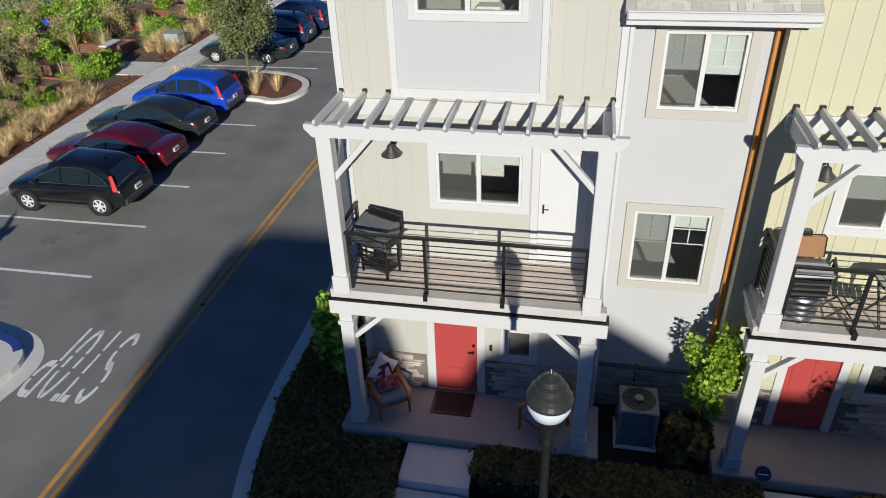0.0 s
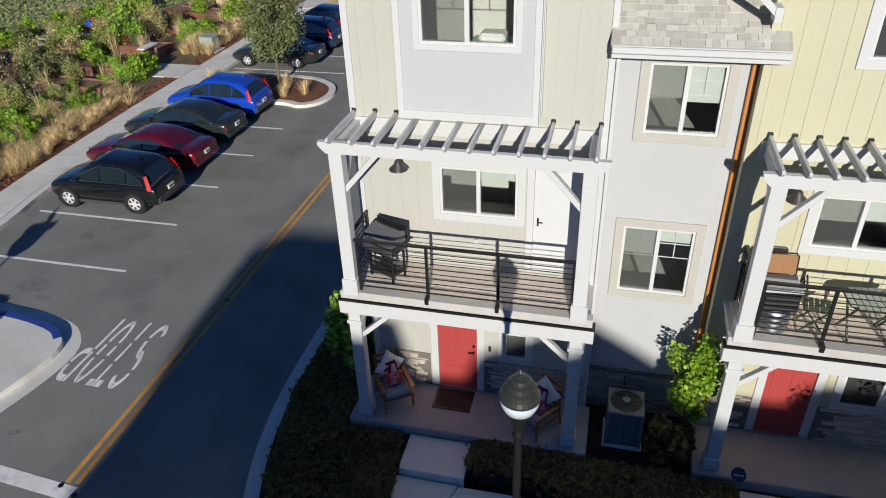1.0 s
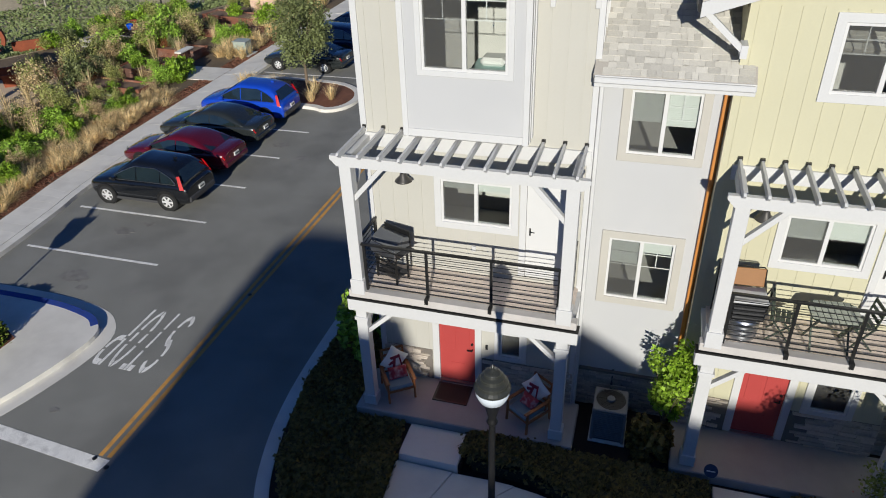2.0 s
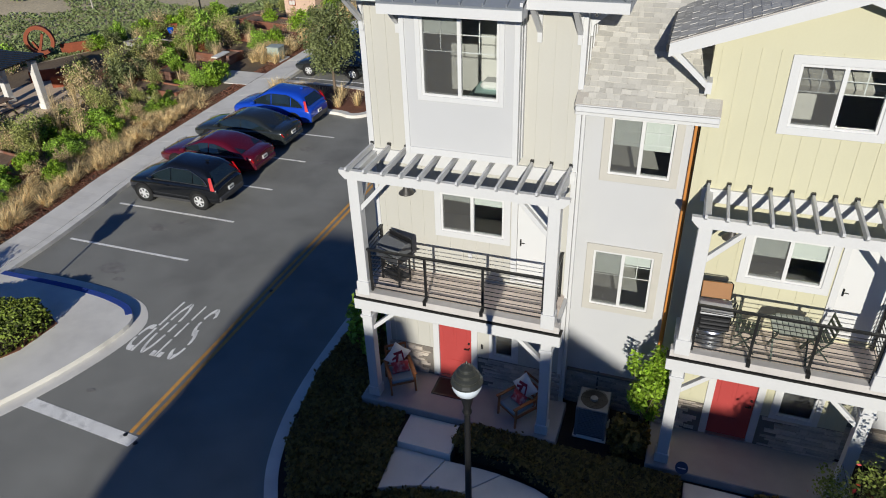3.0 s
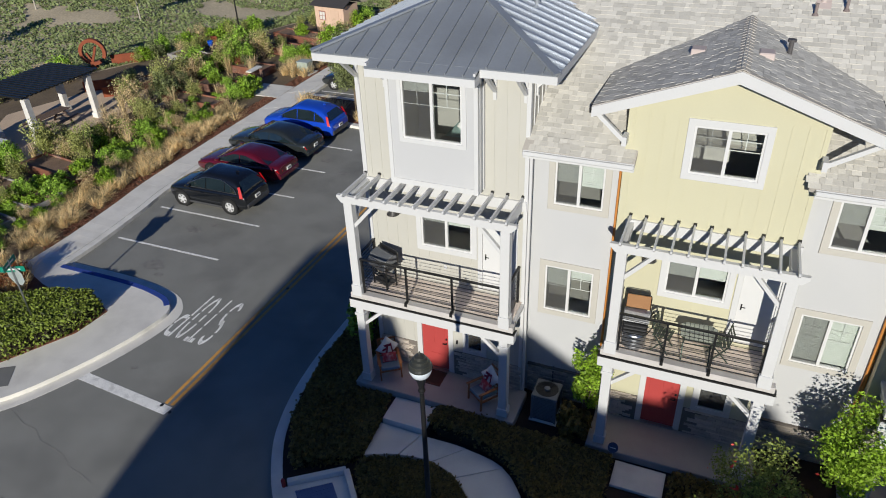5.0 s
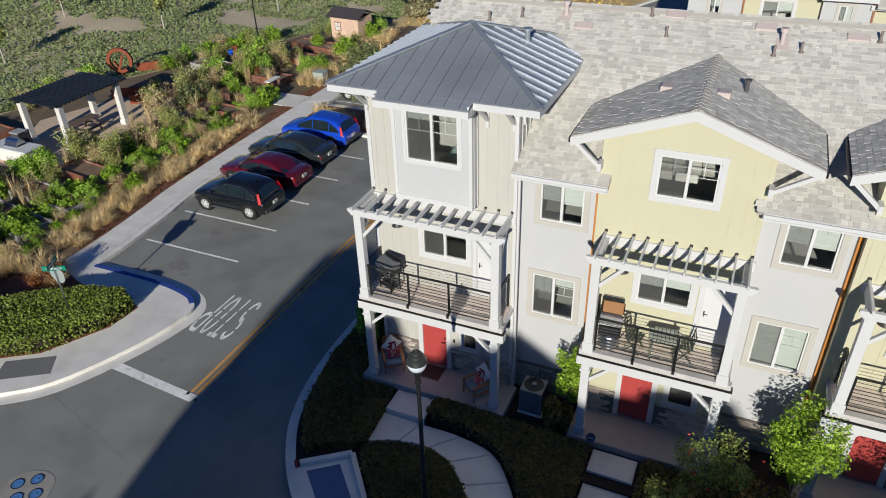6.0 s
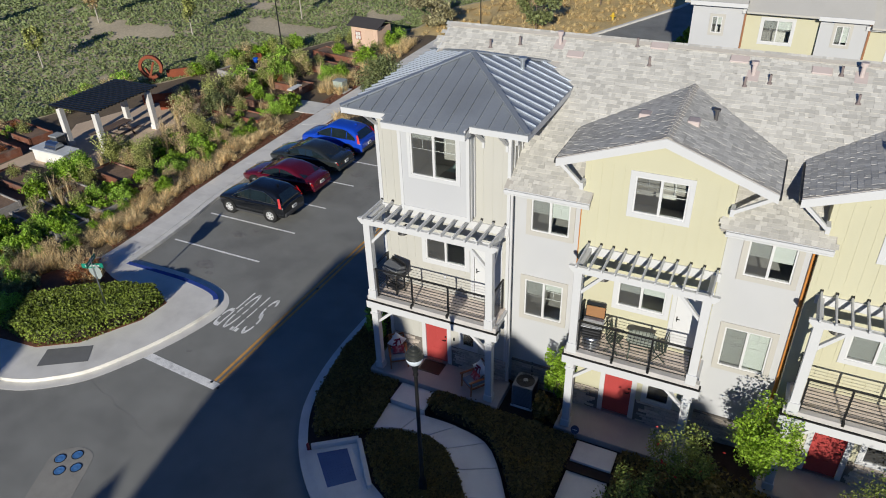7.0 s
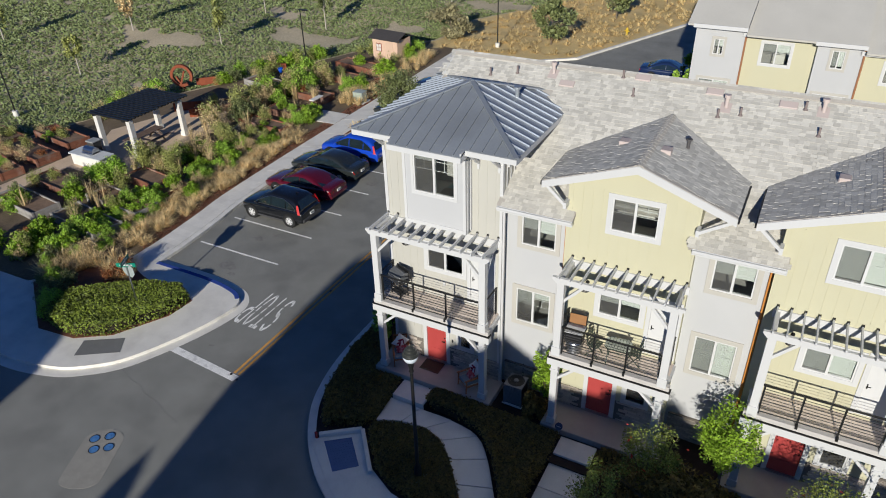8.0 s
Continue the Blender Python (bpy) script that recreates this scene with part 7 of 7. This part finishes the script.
part("pot", Geo().lathe([(0.14, 0.1), (0.21, 0.36), (0.22, 0.46), (0.19, 0.46), (0.08, 0.36)], 16, (-31.3, 36.9, 0.4)), mat("blue glaze", (0.01, 0.08, 0.5), 0.25), pot, smooth=True)
pt2 = thing("water_butt", "pale blue tub beside the beds", "tub")
part("tub", Geo().lathe([(0.22, 0), (0.26, 0.7), (0.2, 0.75), (0.01, 0.75)], 16, (-30.3, 37.3, 0.1)), mat("pale blue plastic", (0.25, 0.5, 0.55), 0.5), pt2, smooth=True)
# shed
sd = thing("garden_shed", "small blush-painted wooden garden shed with dark roof", "shed", at=pose(-25.3, 44.9, 0.05, 0, 0, -6))
for k in range(12):
    part("wall_board", Geo().box(-1.35 + k * 0.225, -1.35 + k * 0.225 + 0.22, -0.95, -0.91, 0, 2.0), SHEDWOOD, sd)
for wq in ((-1.35, -1.3, -0.91, 0.95, 0, 2.0), (1.3, 1.35, -0.91, 0.95, 0, 2.0), (-1.3, 1.3, 0.9, 0.95, 0, 2.0)):
    part("wall", Geo().box(*wq), SHEDWOOD, sd)
part("roof", Geo().slab([(-1.6, -1.25, 2.05), (1.6, -1.25, 2.05), (1.6, 0, 2.55), (-1.6, 0, 2.55)], 0.07).slab([(-1.6, 0, 2.55), (1.6, 0, 2.55), (1.6, 1.2, 2.05), (-1.6, 1.2, 2.05)], 0.07), mat("dark shed roof", (0.05, 0.045, 0.045), 0.9), sd)
wn_ = part("window", Geo().box(-0.95, -0.35, -0.98, -0.95, 0.9, 1.6), mat("red-brown frame", (0.25, 0.06, 0.03), 0.7), sd)
for a in (0, 1):
    for b in (0, 1):
        part("pane", Geo().box(-0.9 + a * 0.27, -0.67 + a * 0.27, -0.99, -0.982, 0.95 + b * 0.31, 1.23 + b * 0.31), DARKROOM, wn_)
part("door", Geo().box(0.1, 0.9, -0.98, -0.955, 0.05, 1.75), SHEDWOOD, sd, bevel=0.01)
# utility box
ub = thing("utility_box", "grey-green utility cabinet on a concrete pad", "utility box")
part("pad", Geo().box(-22.50, -21.30, 34.10, 35.20, 0.05, 0.16), CONCRETE, ub)
part("cabinet", Geo().box(-22.30, -21.50, 34.30, 35.00, 0.16, 0.88), mat("grey-green enamel", (0.33, 0.38, 0.33), 0.5, fine=0.04), ub, bevel=0.03)
part("lid", Geo().box(-22.33, -21.47, 34.27, 35.03, 0.88, 0.93), mat("grey-green lid", (0.38, 0.42, 0.38), 0.5), ub, bevel=0.01)
gt = thing("garden_gate", "dark slatted gate with white cap at the garden entrance", "gate")
for k in range(6):
    part("slat", Geo().box(-23.6 + k * 0.0, -23.55, 31.0 + k * 0.17, 31.13 + k * 0.17, 0.15, 1.15), CORTEN, gt)
part("cap", Geo().box(-23.75, -23.35, 30.9, 32.1, 1.15, 1.22), CONCRETE, gt)
solid("entry_slab", Geo().prism([(-21.05, 30.0), (-21.1, 32.0), (-23.4, 32.0), (-23.4, 30.0)], 0.0, 0.14), CONCRETE, "short concrete slab leading to the garden gate", "path", kind="structure")
hy = thing("fire_hydrant", "yellow fire hydrant on the far verge", "hydrant")
part("body", Geo().lathe([(0.16, 0.05), (0.16, 0.12), (0.11, 0.15), (0.11, 0.55), (0.15, 0.58), (0.14, 0.66), (0.06, 0.78), (0.01, 0.8)], 14, (-8.6, 60.4, 0)), mat("yellow enamel", (0.6, 0.4, 0.03), 0.5), hy, smooth=True)
part("outlet", Geo().cyl((-8.85, 60.4, 0.45), (-8.35, 60.4, 0.45), 0.06), mat("yellow enamel cap", (0.6, 0.4, 0.03), 0.5), hy)

# ---- porch and balcony things ----
def armchair(x, y, rot, label, pillow_label):
    t = thing("armchair", label, "chair", "porch armchairs", at=pose(x, y, PORCH_Z - 0.02, 0, 0, rot))
    for sx in (-0.3, 0.3):
        part("front_leg", Geo().beam((sx, -0.33, 0), (sx, -0.3, 0.56), 0.045, 0.05), TEAK, t, bevel=0.006)
        part("back_leg", Geo().beam((sx, 0.38, 0), (sx, 0.3, 0.6), 0.045, 0.05), TEAK, t, bevel=0.006)
        part("armrest", Geo().beam((sx, -0.38, 0.58), (sx, 0.36, 0.56), 0.08, 0.03), TEAK, t, bevel=0.006)
        part("back_stile", Geo().beam((sx * 0.85, 0.25, 0.3), (sx * 0.85, 0.46, 0.92), 0.04, 0.05), TEAK, t, bevel=0.005)
        part("side_rail", Geo().beam((sx, -0.3, 0.3), (sx, 0.33, 0.27), 0.03, 0.06), TEAK, t)
    for k in range(5):
        part("back_slat", Geo().beam((-0.25, 0.28 + k * 0.043, 0.4 + k * 0.125), (0.25, 0.28 + k * 0.043, 0.4 + k * 0.125), 0.02, 0.06), TEAK, t)
    part("front_rail", Geo().beam((-0.3, -0.3, 0.3), (0.3, -0.3, 0.3), 0.03, 0.06), TEAK, t)
    part("seat_cushion", Geo().box(-0.27, 0.27, -0.32, 0.28, 0.32, 0.42), CUSHION, t, "blue-grey seat cushion", bevel=0.03)
    def pad(nm, m4, w, h, d, material, lab):
        g = Geo()
        n = 8
        for s in (1, -1):
            for j in range(n + 1):
                for i in range(n + 1):
                    u, v = 2 * i / n - 1, 2 * j / n - 1
                    k = (1 - u ** 4) * (1 - v ** 4)
                    pinch = 1 - 0.1 * (1 - abs(u)) * abs(v) - 0.1 * (1 - abs(v)) * abs(u)
                    g.v.append(tuple(m4 @ Vector((u * w / 2 * pinch, s * d / 2 * max(k, 0) ** 0.5, v * h / 2 * pinch))))
            o = 0 if s > 0 else (n + 1) ** 2
            for j in range(n):
                for i in range(n):
                    a = o + j * (n + 1) + i
                    q = (a, a + 1, a + n + 2, a + n + 1)
                    g.f.append(q if s < 0 else q[::-1])
        ob = tagged(part(nm, g, material, None, "", True), lab, "pillow", "porch pillows")
        ob.matrix_basis = pose(x, y, PORCH_Z - 0.02, 0, 0, rot)
        return ob
    wp = pad("pillow", pose(0, 0.22, 0.76, -18, 45 if rot > 0 else 35, 0), 0.52, 0.52, 0.15, PILLOWWHITE, pillow_label)
    pr = Geo()
    for a, b, w in (((-0.13, 0.1), (0.1, 0.12), 0.06), ((0.0, 0.12), (-0.05, -0.12), 0.06), ((0.1, 0.16), (0.14, -0.14), 0.035), ((-0.16, -0.02), (-0.02, 0.02), 0.06)):
        pr.beam((a[0], 0.12 - 0.0, 0.76 + a[1]), (b[0], 0.12, 0.76 + b[1]), w, 0.012, (0, 1, 0))
    part("print", Geo().add([tuple(pose(0, 0, 0) @ Vector((p[0], p[1] + (p[2] - 0.76) * 0.33, p[2]))) for p in pr.v], pr.f), PRINTRED, wp, "dark red bird print")
    pad("pillow", pose(0.02, 0.02, 0.54, -28, 0, 0), 0.44, 0.3, 0.14, PILLOWRED, "red floral lumbar pillow on the armchair")
    return t
armchair(-3.55, 9.98, 35, "oiled wood armchair with blue-grey cushion", "white pillow with dark red print")
armchair(-0.55, 9.85, -35, "oiled wood armchair with blue-grey cushion facing the door", "white pillow with dark red script print")
mt = thing("doormat", "dark brown doormat in front of the red door", "mat")
part("mat", Geo().box(-2.68, -1.98, 9.95, 10.45, PORCH_Z - 0.02, PORCH_Z - 0.002), mat("coir mat", (0.05, 0.035, 0.025), 0.95, fine=0.4, fscale=80), mt)
part("border", Geo().box(-2.73, -2.68, 9.9, 10.5, PORCH_Z - 0.02, PORCH_Z).box(-1.98, -1.93, 9.9, 10.5, PORCH_Z - 0.02, PORCH_Z).box(-2.68, -1.98, 9.9, 9.95, PORCH_Z - 0.02, PORCH_Z).box(-2.68, -1.98, 10.45, 10.5, PORCH_Z - 0.02, PORCH_Z), BLACKMETAL, mt)

def grill(x, y, rot, label, size=1.0):
    t = thing("gas_grill", label, "grill", "balcony grills", at=pose(x, y, DECK_Z, 0, 0, rot) @ Matrix.Diagonal((size, size, size, 1)))
    for sx in (-0.32, 0.32):
        for sy in (-0.2, 0.2):
            part("leg", Geo().box(sx - 0.02, sx + 0.02, sy - 0.02, sy + 0.02, 0, 0.8), BLACKMETAL, t)
    part("shelf", Geo().box(-0.34, 0.34, -0.22, 0.22, 0.14, 0.17), DARKGREY, t)
    for k in range(4):
        part("cross_rail", Geo().box(-0.33, 0.33, -0.23, -0.21, 0.26 + k * 0.13, 0.3 + k * 0.13), BLACKMETAL, t)
    part("firebox", Geo().box(-0.4, 0.4, -0.27, 0.27, 0.72, 0.92), BLACKMETAL, t, bevel=0.02)
    part("control_panel", Geo().box(-0.4, 0.4, -0.3, -0.27, 0.74, 0.9), STEEL, t)
    g = Geo()
    pr = [(-0.27, 0.92), (-0.29, 1.02), (-0.2, 1.14), (0.05, 1.24), (0.22, 1.18), (0.27, 0.92)]
    g.add([(-0.4, a, b) for a, b in pr] + [(0.4, a, b) for a, b in pr], [tuple(range(6)), tuple(range(6, 12))[::-1]] + [(i, i + 6, (i + 1) % 6 + 6, (i + 1) % 6) for i in range(6)])
    hood = part("hood", g, mat("black grill hood", (0.11, 0.115, 0.12), 0.3), t, bevel=0.015)
    part("hood_rim", Geo().beam((-0.4, -0.29, 0.97), (0.4, -0.29, 0.97), 0.03, 0.03), STEEL, hood)
    part("handle", Geo().cyl((-0.28, -0.34, 1.06), (0.28, -0.34, 1.06), 0.014).cyl((-0.26, -0.34, 1.06), (-0.26, -0.27, 1.06), 0.01).cyl((0.26, -0.34, 1.06), (0.26, -0.27, 1.06), 0.01), STEEL, hood)
    for s in (-1, 1):
        part("side_shelf", Geo().box(*sorted((s * 0.4, s * 0.56)), -0.22, 0.22, 0.88, 0.91), DARKGREY, t, bevel=0.01)
    part("warming_lid", Geo().box(-0.42, 0.42, 0.22, 0.26, 0.9, 1.3), BLACKMETAL, t, bevel=0.01)
grill(-3.5, 10.1, -24, "black gas grill with steel handle on the balcony", size=0.84)

def open_grill(x, y, rot):
    """Small steel grill on a ribbed drum, its lid folded up behind the grey hot plate."""
    t = thing("gas_grill", "small steel grill with raised copper-brown lid on the balcony", "grill", "balcony grills", at=pose(x, y, DECK_Z, 0, 0, rot))
    drum = [(0.01, 0.0), (0.24, 0.0), (0.26, 0.03)]
    for k in range(4):
        drum += [(0.26, 0.05 + k * 0.1), (0.275, 0.075 + k * 0.1), (0.275, 0.1 + k * 0.1), (0.26, 0.125 + k * 0.1)]
    part("drum", Geo().lathe(drum + [(0.24, 0.47), (0.01, 0.47)], 24), STEEL, t, "ribbed steel drum", smooth=True)
    part("firebox", Geo().box(-0.28, 0.28, -0.24, 0.24, 0.47, 0.84), BLACKMETAL, t, bevel=0.02)
    for k in range(3):
        part("vent_slat", Geo().box(-0.25, 0.25, -0.255, -0.24, 0.53 + k * 0.09, 0.57 + k * 0.09), DARKGREY, t)
    part("hot_plate", Geo().box(-0.3, 0.3, -0.27, 0.22, 0.845, 0.9), mat("grey hot plate", (0.5, 0.51, 0.52), 0.6, fine=0.06), t, "plain grey top plate", bevel=0.02)
    lid = part("lid", Geo().beam((0, 0.24, 0.9), (0, 0.32, 1.22), 0.54, 0.03, (0, 1, 0)), mat("copper-brown lid", (0.27, 0.12, 0.035), 0.55, metal=0.0, var=0.1, fine=0.1), t, "raised copper-brown lid", bevel=0.008)
    part("rim", Geo().tube([(-0.28, 0.245, 0.9), (-0.28, 0.32, 1.2), (-0.24, 0.33, 1.24), (0.24, 0.33, 1.24), (0.28, 0.32, 1.2), (0.28, 0.245, 0.9)], 0.014, 6), BLACKMETAL, lid)
    part("hose", Geo().tube([(0.3, 0.1, 0.8), (0.37, 0.12, 0.95), (0.4, 0.14, 0.85), (0.38, 0.1, 0.5), (0.27, 0.05, 0.3)], 0.014, 6), BLACKMETAL, t)
open_grill(3.2, 9.86, 4)

METALGREEN = mat("dark green cast metal", (0.06, 0.08, 0.06), 0.5, metal=0.3, fine=0.1)
bt = thing("bistro_table", "grey-green eight-sided slatted metal bistro table", "table", at=pose(4.6, 9.9, DECK_Z, 0, 0, 4))
rim = [(-0.4, -0.2), (-0.28, -0.33), (0.28, -0.33), (0.4, -0.2), (0.4, 0.2), (0.28, 0.33), (-0.28, 0.33), (-0.4, 0.2)]
part("tabletop", Geo().prism(rim, 0.69, 0.715), METALGREEN, bt)
TABLEGREY = mat("grey-green table slats", (0.4, 0.43, 0.36), 0.5, fine=0.12)
for k in range(8):
    u = -0.35 + k * 0.1
    h = 0.31 if abs(u) < 0.3 else 0.23
    for v0, v1 in ((-h, -0.115), (-0.1, 0.1), (0.115, h)):
        part("slat", Geo().box(u - 0.042, u + 0.042, v0, v1, 0.715, 0.724), TABLEGREY, bt)
for s in (-1, 1):
    part("leg", Geo().beam((s * 0.3, -0.26, 0), (s * 0.3, 0.26, 0.7), 0.03, 0.03, (1, 0, 0)).beam((s * 0.3, 0.26, 0), (s * 0.3, -0.26, 0.7), 0.03, 0.03, (1, 0, 0)), METALGREEN, bt)
part("stretcher", Geo().beam((-0.3, 0, 0.35), (0.3, 0, 0.35), 0.02, 0.02), METALGREEN, bt)
def bistro_chair(x, y, rot):
    t = thing("bistro_chair", "dark green folding metal bistro chair", "chair", "bistro chairs", at=pose(x, y, DECK_Z, 0, 0, rot))
    for s in (-0.19, 0.19):
        part("leg", Geo().beam((s, -0.2, 0), (s, 0.16, 0.46), 0.025, 0.025, (1, 0, 0)), METALGREEN, t)
        part("leg", Geo().beam((s, 0.22, 0), (s, -0.16, 0.46), 0.025, 0.025, (1, 0, 0)).beam((s, 0.16, 0.44), (s, 0.24, 0.88), 0.025, 0.025, (1, 0, 0)), METALGREEN, t)
    for k in range(5):
        part("seat_slat", Geo().box(-0.2, 0.2, -0.2 + k * 0.085, -0.13 + k * 0.085, 0.45, 0.465), METALGREEN, t)
    for k in range(3):
        part("back_slat", Geo().beam((-0.2, 0.19 + k * 0.02, 0.6 + k * 0.12), (0.2, 0.19 + k * 0.02, 0.6 + k * 0.12), 0.015, 0.07), METALGREEN, t)
bistro_chair(3.85, 9.95, 80)
bistro_chair(5.08, 10.06, -80)

ac = thing("air_conditioner", "beige outdoor air-conditioning unit with round fan grille", "air conditioner")
ax0, ax1, ay0, ay1, az = 0.82, 1.46, 9.85, 10.5, 0.45
part("base", Geo().box(ax0 - 0.06, ax1 + 0.06, ay0 - 0.06, ay1 + 0.06, 0.3, az), CONCRETE, ac)
part("core", Geo().box(ax0 + 0.02, ax1 - 0.02, ay0 + 0.02, ay1 - 0.02, az, az + 0.8), DARKGREY, ac)
ACM = mat("beige enamel", (0.2, 0.2, 0.2), 0.5, fine=0.04)
for k in range(14):
    z = az + 0.05 + k * 0.054
    part("louvre", Geo().box(ax0, ax1, ay0 - 0.0, ay0 + 0.02, z, z + 0.03).box(ax0, ax0 + 0.02, ay0 + 0.02, ay1, z, z + 0.03), ACM, ac)
for x in (ax0, ax1):
    for y in (ay0, ay1):
        part("corner_post", Geo().box(x - 0.03, x + 0.03, y - 0.03, y + 0.03, az, az + 0.82), ACM, ac, bevel=0.01)
top = part("top_panel", Geo().box(ax0 - 0.03, ax1 + 0.03, ay0 - 0.03, ay1 + 0.03, az + 0.82, az + 0.88), ACM, ac, bevel=0.02)
cx, cy = (ax0 + ax1) / 2, (ay0 + ay1) / 2
part("fan_recess", Geo().lathe([(0.3, az + 0.881), (0.3, az + 0.884), (0.001, az + 0.884)], 24, (cx, cy, 0)), BLACKMETAL, top)
part("hub", Geo().lathe([(0.09, az + 0.88), (0.08, az + 0.93), (0.01, az + 0.94)], 16, (cx, cy, 0)), ACM, top)
gg = Geo()
for k in range(1, 6):
    r = 0.08 + 0.045 * k
    gg.tube([(cx + r * math.cos(a), cy + r * math.sin(a), az + 0.9) for a in [2 * math.pi * j / 20 for j in range(21)]], 0.004, 5)
for k in range(8):
    a = math.pi * k / 4
    gg.cyl((cx + 0.08 * math.cos(a), cy + 0.08 * math.sin(a), az + 0.9), (cx + 0.31 * math.cos(a), cy + 0.31 * math.sin(a), az + 0.89), 0.005, n=5)
part("fan_guard", gg, BLACKMETAL, top)
part("refrigerant_line", Geo().tube([(1.1, ay1, 0.6), (1.1, WY - 0.02, 0.6), (1.1, WY - 0.02, 1.5)], 0.025), DARKGREY, ac)

rd = thing("round_sign", "small round dark security sign on a short stake", "sign")
part("disc", Geo().cyl((3.15, 9.12, 0.95), (3.15, 9.09, 0.98), 0.13, n=20), mat("navy enamel", (0.02, 0.03, 0.07), 0.4), rd)
part("stake", Geo().cyl((3.15, 9.12, 0.4), (3.15, 9.12, 0.95), 0.012), STEEL, rd)
part("bar", Geo().box(3.07, 3.23, 9.075, 9.082, 0.95, 0.99), PLATE, rd)
bx = thing("bed_furniture", "bed with teal and grey covers seen through the tower window", "bed")
part("mattress", Geo().box(-2.4, -0.9, 10.9, 12.9, 7.05, 7.55), mat("teal cover", (0.35, 0.5, 0.47), 0.9), bx, bevel=0.06)
part("blanket", Geo().box(-2.42, -0.88, 10.88, 11.8, 7.1, 7.58), mat("grey blanket", (0.35, 0.32, 0.28), 0.9), bx, bevel=0.04)
for x in (-1.95, -1.35):
    part("pillow", Geo().box(x - 0.25, x + 0.25, 12.3, 12.75, 7.55, 7.72), PILLOWWHITE, bx, bevel=0.06)
part("frame", Geo().box(-2.4, -0.9, 10.95, 12.9, 6.82, 7.05), TEAK, bx)
